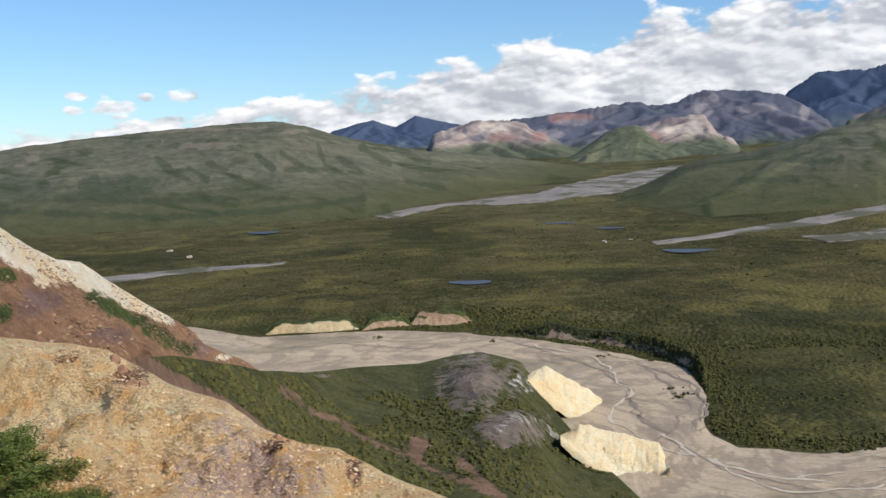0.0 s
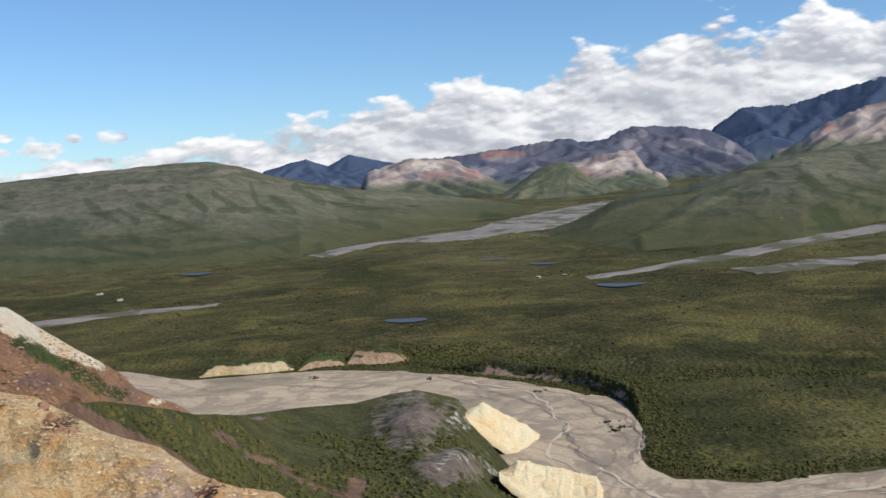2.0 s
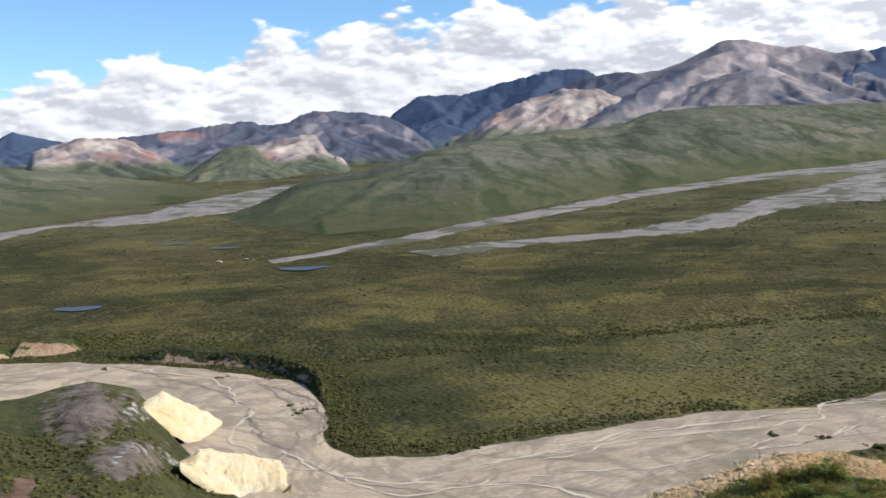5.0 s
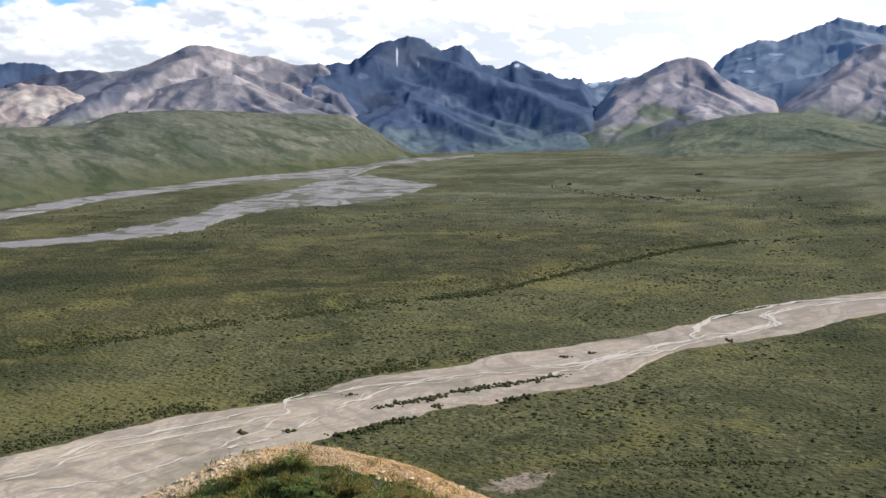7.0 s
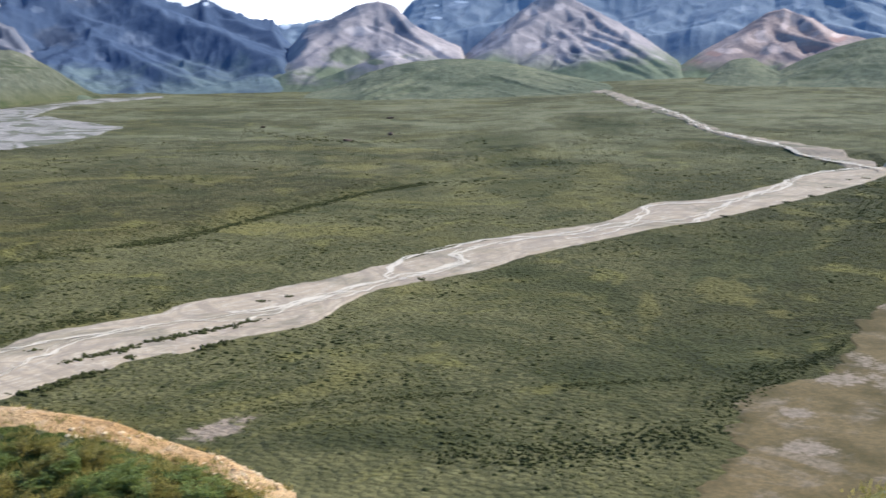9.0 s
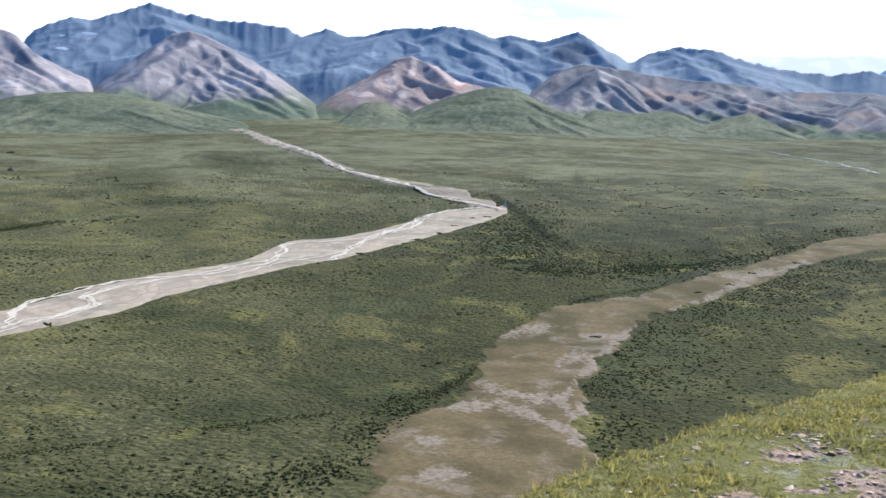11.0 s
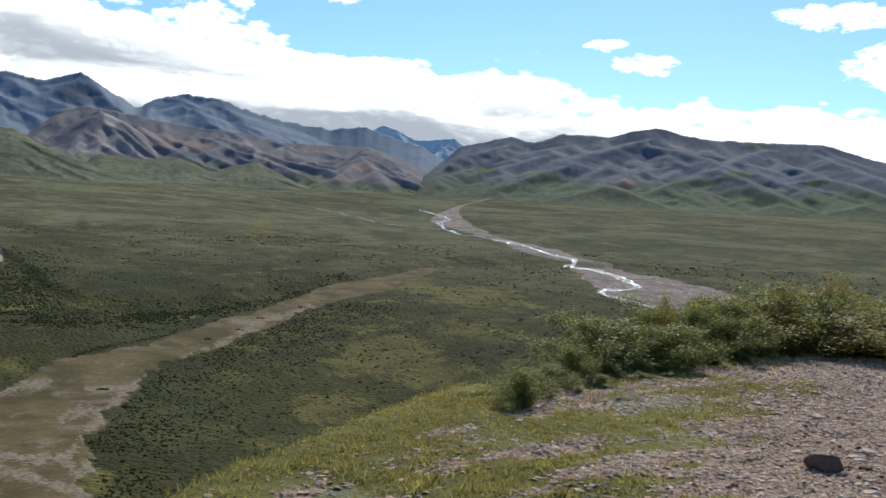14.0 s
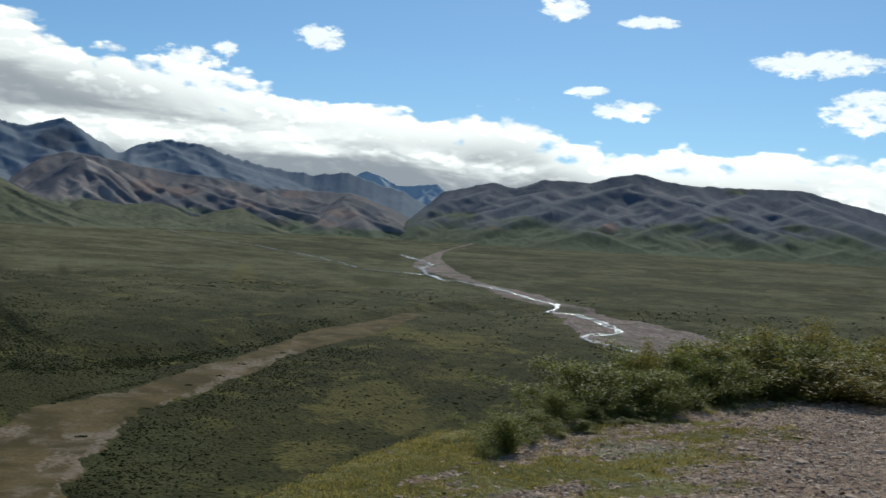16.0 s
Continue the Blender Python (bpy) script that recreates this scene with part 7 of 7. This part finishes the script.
# ---- foreground: bushes, grass, stones ----
def part(name, verts, faces, mat, parent, smooth=True, label=""):
    ob = new(name, mesh_of(name, verts, faces, mat, smooth=smooth))
    ob.parent = parent
    return tagged(ob, label)


def leafy_material(name, dark, light, glow):
    """Small leaves that let some light through."""
    m, n, shader, bump = material(name, 0.58)
    shader.inputs["Specular IOR Level"].default_value = 0.18
    geometry = n.add("ShaderNodeNewGeometry")
    colour = n.mix(geometry.outputs["Random Per Island"], dark, light)
    n.put(colour, shader.inputs["Base Color"])
    thin = n.add("ShaderNodeBsdfTranslucent")
    n.put(n.mix(geometry.outputs["Random Per Island"], tuple(c * glow for c in dark), tuple(c * glow for c in light)), thin.inputs[0])
    both = n.add("ShaderNodeMixShader")
    both.inputs[0].default_value = 0.35
    n.links.new(shader.outputs[0], both.inputs[1])
    n.links.new(thin.outputs[0], both.inputs[2])
    n.links.new(both.outputs[0], m.node_tree.nodes["Material Output"].inputs["Surface"])
    return m


WILLOW = leafy_material("willow_leaves", (0.052, 0.062, 0.015), (0.30, 0.295, 0.075), 1.6)
OLIVE_LEAF = leafy_material("birch_leaves", (0.085, 0.082, 0.018), (0.37, 0.29, 0.068), 1.6)
GREEN_LEAF = leafy_material("green_leaves", (0.09, 0.12, 0.028), (0.27, 0.30, 0.08), 1.6)
GRASS = leafy_material("grass_blades", (0.125, 0.112, 0.028), (0.44, 0.35, 0.105), 1.6)
TWIG, n, shader, bump = material("twig_bark", 0.9)
n.put(n.mix(n.noise(n.place(), 40.0), (0.07, 0.05, 0.035), (0.16, 0.12, 0.085)), shader.inputs["Base Color"])
bump(n.noise(n.place(), 90.0), 0.5, 0.004)


def tube(path, radii, sides=4):
    path, radii = np.asarray(path), np.asarray(radii)
    way = np.gradient(path, axis=0)
    way /= np.linalg.norm(way, axis=1)[:, None]
    a = np.cross(way, (0.31, 0.95, 0.05))
    a /= np.linalg.norm(a, axis=1)[:, None]
    b = np.cross(way, a)
    t = np.arange(sides) * 2 * math.pi / sides
    v = path[:, None] + radii[:, None, None] * (np.cos(t)[None, :, None] * a[:, None] + np.sin(t)[None, :, None] * b[:, None])
    ids = np.arange(len(path) * sides).reshape(len(path), sides)
    nxt = np.roll(ids, -1, 1)
    return v.reshape(-1, 3), np.stack([ids[:-1], nxt[:-1], nxt[1:], ids[1:]], -1).reshape(-1, 4)


def make_bush(name, label, leaf_mat, seed, stems=12, leaves=2200, leaf=0.045):
    """A bush one metre high and wide: stems from one root, twigs, and single leaves along them."""
    g = np.random.default_rng(seed)
    root = new(name)
    verts, faces, base = [], [], 0
    tips, ways = [], []
    for k in range(stems):
        turn, lean = g.uniform(0, 6.28), g.uniform(0.1, 1.0)
        end = np.array((math.cos(turn) * lean * 0.55, math.sin(turn) * lean * 0.55, g.uniform(0.55, 1.0) * (1.05 - 0.45 * lean)))
        t = np.linspace(0, 1, 6)[:, None]
        path = end * np.c_[t ** 0.8, t ** 0.8, t ** 1.15] + 0.03 * g.normal(size=(6, 3)) * t
        for line, rad in [(path, np.linspace(0.010, 0.003, 6))] + [(path[j] + np.linspace(0, 1, 4)[:, None] * (g.normal(0, 0.13, 3) + (0, 0, 0.12)), np.linspace(0.004, 0.0015, 4)) for j in (2, 4, 5)]:
            v, f = tube(line, rad, 3)
            verts.append(v), faces.append(f + base)
            base += len(v)
            n_at = leaves // (stems * 4)
            q = g.uniform(0.25, 1.0, n_at) * (len(line) - 1)
            i = np.minimum(q.astype(int), len(line) - 2)
            tips.append(line[i] + (line[i + 1] - line[i]) * (q - i)[:, None] + g.normal(0, 0.055, (n_at, 3)))
    part("stem", np.concatenate(verts), np.concatenate(faces), TWIG, root)
    p = np.concatenate(tips)
    p = p[p[:, 2] > 0.03]
    d = g.normal(size=p.shape) + (0, 0, 0.5)
    d /= np.linalg.norm(d, axis=1)[:, None]
    side = np.cross(d, g.normal(size=p.shape))
    side /= np.linalg.norm(side, axis=1)[:, None]
    long, wide = leaf * g.uniform(0.7, 1.3, len(p))[:, None], leaf * 0.27
    bend = np.cross(d, side) * leaf * 0.12
    v = np.stack([p - side * wide * 0.6, p + d * long * 0.45 + side * wide * 1.5 + bend, p + d * long], 1).reshape(-1, 3)
    part("foliage", v, np.arange(len(v)).reshape(-1, 3), leaf_mat, root, False)
    return tagged(root, label, "bush", group="bushes on the ridge")


def polar(az, r, z, turn=0.0, size=1.0, tall=1.0):
    x, y = flat(az, r)
    return Matrix.Translation((x, y, z)) @ Matrix.Rotation(turn, 4, "Z") @ Matrix.Diagonal((size, size, tall, 1))


rand = random.Random(12)
kinds = [make_bush("willow_bush", "grey-green willow bush on the ridge edge", WILLOW, 1, leaves=10500, leaf=0.033), make_bush("willow_bush", "grey-green willow bush on the ridge edge", WILLOW, 2, leaves=10500, leaf=0.033),
         make_bush("birch_bush", "olive dwarf birch bush on the ridge edge", OLIVE_LEAF, 3, leaves=10500, leaf=0.028), make_bush("birch_bush", "olive dwarf birch bush on the ridge edge", OLIVE_LEAF, 4, leaves=10500, leaf=0.028)]
spots = []
for k, (a, r, h) in enumerate(BUSHES):
    rows = 2 if k < 3 else 4
    for row in range(rows):
        rr = r + 0.25 + row * 0.85 + rand.uniform(-0.2, 0.2)
        aa = a + rand.uniform(-0.9, 0.9) + row * 0.5
        tall = h * (0.72 + 0.11 * row) * rand.uniform(0.75, 1.3) if rows > 1 else h * rand.uniform(0.8, 1.0)
        spots.append((aa, rr, float(shoulder_z(np.float64(aa), np.float64(rr))) - 0.03, tall * rand.uniform(1.9, 2.6), tall * 1.05, k > 8 and rand.random() < 0.65))
for k, (a, r, z, wide, tall, birch) in enumerate(spots):
    pose_at = polar(a, r, z, rand.uniform(0, 6.28), wide, tall)
    source = kinds[(2 if birch else 0) + k % 2]
    if k % 2 == 0 and source.location.length == 0:
        source.matrix_basis = pose_at
    else:
        copy_thing(source, pose_at)
for source in kinds:
    if source.location.length == 0:
        source.matrix_basis = polar(118.5 + rand.uniform(-2, 8), 14.2, float(shoulder_z(np.float64(120.0), np.float64(14.2))) - 0.03, 0, 0.8, 0.7)

# scrub on the knoll and at the foot of the scree
low_kinds = [make_bush("heath_bush", "low dark green heath bush on the knoll", GREEN_LEAF, 5, stems=9, leaves=2400, leaf=0.06), make_bush("heath_bush", "low yellow-green heath bush on the knoll", OLIVE_LEAF, 6, stems=9, leaves=2400, leaf=0.055)]
for source in low_kinds:
    tagged(source, group="bushes on the knoll")
placed = 0
while placed < 170:
    a, f = rand.uniform(28.5, 54), rand.uniform(0.25, 0.93)
    rc, rb, zc, zb = knoll.edges(np.float64(a))
    r = rb + (rc - rb) * f
    z = float(knoll.z(np.float64(a), r))
    drop = math.degrees(math.atan2(zc - EYE, rc)) - math.degrees(math.atan2(z - EYE, r))
    if drop < 1.0:
        continue
    m = polar(a, float(r), z - 0.02, rand.uniform(0, 6.28), rand.uniform(0.55, 0.95), rand.uniform(0.30, 0.52))
    source = low_kinds[0 if rand.random() < 0.6 else 1]
    if source.location.length == 0:
        source.matrix_basis = m
    else:
        copy_thing(source, m)
    placed += 1
side_bush = make_bush("willow_bush", "green willow bush at the foot of the scree", GREEN_LEAF, 7, leaves=4200, leaf=0.05)
tagged(side_bush, group="bushes below the scree")
side_bush.matrix_basis = polar(-22.5, 42.0, float(spur_near.z(np.float64(-22.5), np.float64(42.0))) - 0.1, 0.3, 2.4, 1.5)
for a, f, wide, tall in ((-22.8, 0.60, 1.6, 1.0), (-23.3, 0.55, 2.2, 1.3), (-22.2, 0.53, 1.6, 0.9), (-22.9, 0.47, 2.2, 1.3), (-21.6, 0.46, 2.0, 1.2), (-20.9, 0.43, 2.0, 1.1), (-20.2, 0.45, 1.6, 1.0), (-22.0, 0.42, 2.2, 1.3), (-19.4, 0.42, 1.8, 1.0), (-18.6, 0.45, 1.3, 0.8), (-18.0, 0.41, 1.6, 0.9), (-23.0, 0.41, 2.2, 1.3), (-13.0, 0.42, 1.2, 0.6), (-21.3, 0.40, 2.0, 1.0)):
    rc, rb, zc, zb = spur_near.edges(np.float64(a))
    r = float(rb + (rc - rb) * f)
    copy_thing(side_bush, polar(a, r, float(spur_near.z(np.float64(a), np.float64(r))) - 0.08, rand.uniform(0, 6.28), wide * 0.72, tall * 0.55))


def tufts(name, x, y, z, tall, label, blades=9, seed=3):
    """Grass as single bent blades, all one mesh."""
    g = np.random.default_rng(seed)
    count = len(x)
    root = np.stack([x, y, z], -1)[:, None] + g.normal(0, 1, (count, blades, 3)) * (0.035, 0.035, 0)
    lean = g.normal(0, 0.45, (count, blades, 2))
    h = tall[:, None] * g.uniform(0.5, 1.1, (count, blades))
    tip = root + np.concatenate([lean * h[..., None], h[..., None]], -1)
    turn = g.uniform(0, 6.28, (count, blades))
    wide = np.stack([np.cos(turn), np.sin(turn), 0 * turn], -1) * 0.006
    v = np.stack([root - wide, root + wide, tip], 2).reshape(-1, 3)
    return tagged(new(name, mesh_of(name, v, np.arange(len(v)).reshape(-1, 3), GRASS, smooth=False)), label, "grass", kind="stuff")


g = np.random.default_rng(8)
count = 56000
az, r = g.uniform(84, 138, count), np.sqrt(g.uniform(16, 400, count))
rim = np.interp(az, *zip(*sorted(SHOULDER_RIM)))
x, y = flat(az, r)
lush = np.clip(0.65 + 1.3 * fractal(x / 1.4, y / 1.4, 4, 44), 0.05, 1)
keep = (r < rim + 1.2) & (g.uniform(0, 1, count) > bare_gravel(az, r) * 1.02) & (g.uniform(0, 1, count) < lush)
x, y, az, r = x[keep], y[keep], az[keep], r[keep]
tufts("grass", x, y, shoulder_z(az, r), 0.012 + 0.050 * g.uniform(0, 1, len(x)) ** 4 * np.clip(1.2 + fractal(x / 2, y / 2, 3, 46), 0.4, 2), "short yellow-green grass and moss on the ridge")
az, r = g.uniform(28, 56, 9000), g.uniform(5, 12.5, 9000)
rc, rb, zc, zb = knoll.edges(az)
z = knoll.z(az, r)
drop = np.degrees(np.arctan2(zc - EYE, rc)) - np.degrees(np.arctan2(z - EYE, r))
keep = (r < rc + 0.4) & ((drop > 0.75) | (g.uniform(0, 1, 9000) < 0.12))
x, y = flat(az[keep], r[keep])
tufts("grass", x, y, z[keep], g.uniform(0.03, 0.09, len(x)), "green grass on the knoll", seed=5)


def chips(name, x, y, z, size, mat, label, category, seed=1):
    """Flat angular stones, all one mesh."""
    g = np.random.default_rng(seed)
    count = len(x)
    shape = np.array([(1, 0, 0), (0.2, 0.8, 0), (-0.9, 0.4, 0), (-0.6, -0.7, 0), (0.5, -0.8, 0), (0.05, 0, 1.0), (0, 0, -1.0)])
    v = shape[None] * g.uniform(0.6, 1.3, (count, 7, 3)) * np.stack([size, size * g.uniform(0.45, 1, count), size * g.uniform(0.16, 0.42, count)], -1)[:, None]
    turn, tilt = g.uniform(0, 6.28, count), g.normal(0, 0.24, count)
    c, s, ct, st = np.cos(turn)[:, None], np.sin(turn)[:, None], np.cos(tilt)[:, None], np.sin(tilt)[:, None]
    vx, vz = v[..., 0] * ct - v[..., 2] * st, v[..., 0] * st + v[..., 2] * ct
    v = np.stack([vx * c - v[..., 1] * s, vx * s + v[..., 1] * c, vz], -1) + np.stack([x, y, z], -1)[:, None]
    tri = np.array([(k, (k + 1) % 5, 5) for k in range(5)])
    faces = (tri[None] + (np.arange(count) * 7)[:, None, None]).reshape(-1, 3)
    return tagged(new(name, mesh_of(name, v.reshape(-1, 3), faces, mat, smooth=False)), label, category, kind="stuff")


def stone_material(name, dark, light, grain):
    m, n, shader, bump = material(name, 0.75)
    geometry = n.add("ShaderNodeNewGeometry")
    fine = n.noise(geometry.outputs["Position"], grain, 5.0, 0.7)
    colour = n.mix(geometry.outputs["Random Per Island"], dark, light)
    n.put(n.mix(n.smooth(fine, 0.35, 0.7), n.mix(0.4, colour, (0.03, 0.026, 0.024)), colour), shader.inputs["Base Color"])
    bump(fine, 0.5, 0.3 / grain)
    return m


SHALE = stone_material("shale_chips", (0.31, 0.185, 0.122), (1.0, 0.74, 0.54), 60.0)
DARK_STONE = stone_material("dark_stone", (0.13, 0.078, 0.058), (0.18, 0.112, 0.085), 30.0)
OCHRE_STONE = stone_material("ochre_stone", (0.58, 0.32, 0.15), (0.97, 0.74, 0.44), 6.0)
count = 190000
az, r = g.uniform(88, 137, count), np.sqrt(g.uniform(14, 420, count))
rim = np.interp(az, *zip(*sorted(SHOULDER_RIM)))
keep = (r < rim + 0.3) & (g.uniform(0, 1, count) < bare_gravel(az, r) * 1.05 + 0.02)
az, r = az[keep], r[keep]
x, y = flat(az, r)
chips("gravel", x, y, shoulder_z(az, r) + 0.004, 0.009 + 0.030 * g.uniform(0, 1, len(x)) ** 2.6, SHALE, "angular shale gravel on the ridge shoulder", "gravel", 2)
az, r = g.uniform(-24, 3, 110000), g.uniform(20, 66, 110000)
rc, rb, zc, zb = spur_near.edges(az)
keep = r < rc
az, r = az[keep], r[keep]
x, y = flat(az, r)
keep = (fractal(x / 7, y / 7, 4, 29) > -0.3) & (fractal(x / 1.6, y / 1.6, 3, 28) > -0.35)
x, y, az, r = x[keep], y[keep], az[keep], r[keep]
chips("scree", x, y, spur_near.z(az, r), 0.025 + 0.12 * g.uniform(0, 1, len(x)) ** 4, OCHRE_STONE, "broken ochre stones on the scree slope", "scree", 3)

RED_CHIP = stone_material("red_scree_stone", (0.20, 0.11, 0.07), (0.56, 0.36, 0.22), 3.0)
az, r = g.uniform(-24, -10, 40000), g.uniform(72, 268, 40000)
rc, rb, zc, zb = spur_far.edges(az)
x, y = flat(az, r)
keep = (r < rc * 0.995) & (r > rb) & (fractal(x / 12, y / 12, 4, 30) > -0.15)
x, y, az, r = x[keep], y[keep], az[keep], r[keep]
chips("scree", x, y, spur_far.z(az, r), 0.12 + 0.5 * g.uniform(0, 1, len(x)) ** 4, RED_CHIP, "broken red-brown stones on a far scree spur", "scree", 6)

az, r = g.uniform(27, 56, 9000), g.uniform(7, 12.6, 9000)
rc, rb, zc, zb = knoll.edges(az)
z = knoll.z(az, r)
drop = np.degrees(np.arctan2(zc - EYE, rc)) - np.degrees(np.arctan2(z - EYE, r))
x, y = flat(az, r)
keep = (r < rc + 0.5) & (drop < 1.0) & (fractal(x / 0.7, y / 0.7, 3, 37) > -0.1)
chips("clods", x[keep], y[keep], z[keep], 0.012 + 0.05 * g.uniform(0, 1, int(keep.sum())) ** 3, OCHRE_STONE, "broken orange clods along the knoll's rim", "soil", 4)


def make_rock(name, label, size, seed, mat):
    """A broken, flat-sided rock."""
    bm = bmesh.new()
    bmesh.ops.create_icosphere(bm, subdivisions=3, radius=1)
    cuts = random.Random(seed)
    planes = [(Vector((cuts.gauss(0, 1), cuts.gauss(0, 1), cuts.gauss(0.2, 0.8))).normalized(), cuts.uniform(0.5, 0.8)) for k in range(9)]
    for v in bm.verts:
        for normal, d in planes:
            over = v.co.dot(normal) - d
            if over > 0:
                v.co -= normal * over * 0.95
        v.co *= 1 + 0.03 * noise.noise(v.co * 4)
        v.co = Vector((v.co.x * size[0], v.co.y * size[1], v.co.z * size[2]))
    me = bpy.data.meshes.new(name)
    bm.to_mesh(me)
    bm.free()
    me.materials.append(mat)
    return tagged(new(name, me), label, "rock")


(a0, r0), (a1, r1) = ROCK_AT
make_rock("rock", "dark brown angular rock lying on the gravel", (0.145, 0.09, 0.085), 3, DARK_STONE).matrix_basis = polar(a0, r0, float(shoulder_z(np.float64(a0), np.float64(r0))) + 0.045, radians(-a0))
make_rock("rock", "small flat brown stone beside a larger rock", (0.09, 0.05, 0.03), 5, DARK_STONE).matrix_basis = polar(a1, r1, float(shoulder_z(np.float64(a1), np.float64(r1))) + 0.012, radians(-a1))
stone = make_rock("stone", "flat shale stone on the ridge shoulder", (0.06, 0.045, 0.02), 8, SHALE)
tagged(stone, group="stones on the shoulder")
first = True
for k in range(90):
    a, r = rand.uniform(92, 136), math.sqrt(rand.uniform(20, 170))
    if float(bare_gravel(np.float64(a), np.float64(r))) < 0.5 or r > np.interp(a, *zip(*sorted(SHOULDER_RIM))) - 0.3:
        continue
    m = polar(a, r, float(shoulder_z(np.float64(a), np.float64(r))) + 0.008, rand.uniform(0, 6.28), rand.uniform(0.5, 1.3), rand.uniform(0.5, 1.5))
    if first:
        stone.matrix_basis, first = m, False
    else:
        copy_thing(stone, m)
RED_STONE = stone_material("red_stone", (0.26, 0.135, 0.075), (0.46, 0.27, 0.16), 3.0)
outcrop = make_rock("outcrop", "broken red-brown rock standing out of the scree", (1.0, 0.75, 0.95), 14, RED_STONE)
tagged(outcrop, group="outcrops on the scree")
first = True
for a, f, size in ((-17.3, 0.97, 0.9), (-16.9, 0.95, 1.2), (-16.4, 0.94, 1.4), (-16.0, 0.93, 1.2), (-15.7, 0.96, 0.9), (-16.7, 0.89, 0.8), (-15.4, 0.92, 0.7), (-19.8, 0.95, 0.8), (-19.3, 0.93, 0.9), (-18.7, 0.96, 0.6),
                   (-9.8, 0.93, 0.8), (-9.3, 0.91, 1.0), (-8.7, 0.93, 0.7), (-5.4, 0.92, 0.9), (-5.1, 0.87, 1.0), (-4.8, 0.83, 0.8), (-12.2, 0.9, 0.5), (-13.6, 0.8, 0.5), (-7.4, 0.85, 0.5)):
    rc, rb, zc, zb = spur_near.edges(np.float64(a))
    r = float(rb + (rc - rb) * f)
    m = polar(a, r, float(spur_near.z(np.float64(a), np.float64(r))) - 0.12 * size, rand.uniform(0, 6.28), size * rand.uniform(0.5, 0.85), size * rand.uniform(0.5, 0.9))
    if first:
        outcrop.matrix_basis, first = m, False
    else:
        copy_thing(outcrop, m)
boulder = make_rock("boulder", "dark boulder standing in far tundra", (5.5, 5.5, 4.0), 9, DARK_STONE)
tagged(boulder, group="boulders on the plain")
for k, (px, py) in enumerate(BOULDERS):
    m = Matrix.Translation((px, py, float(ground_at(np.float64(px), np.float64(py))) + 1.5)) @ Matrix.Rotation(k * 1.7, 4, "Z") @ Matrix.Diagonal((1.0 + 0.4 * (k % 2), 1, 0.6 + 0.3 * (k == 0), 1))
    if k == 0:
        boulder.matrix_basis = m
    else:
        copy_thing(boulder, m)

CREAM_STONE = stone_material("cream_stone", (0.42, 0.34, 0.26), (0.55, 0.46, 0.36), 0.6)
ledge = make_rock("ledge", "small cream rock ledge standing out of tundra", (7.0, 4.0, 2.6), 21, CREAM_STONE)
tagged(ledge, group="ledges in the tundra")
for k, (px, py) in enumerate(PALE_ROCKS):
    m = Matrix.Translation((px, py, float(ground_at(np.float64(px), np.float64(py))) + 1.0)) @ Matrix.Rotation(k * 0.4, 4, "Z") @ Matrix.Diagonal((0.6 + 0.3 * (k % 3), 1, 0.7 + 0.3 * (k % 2), 1))
    if k == 0:
        ledge.matrix_basis = m
    else:
        copy_thing(ledge, m)
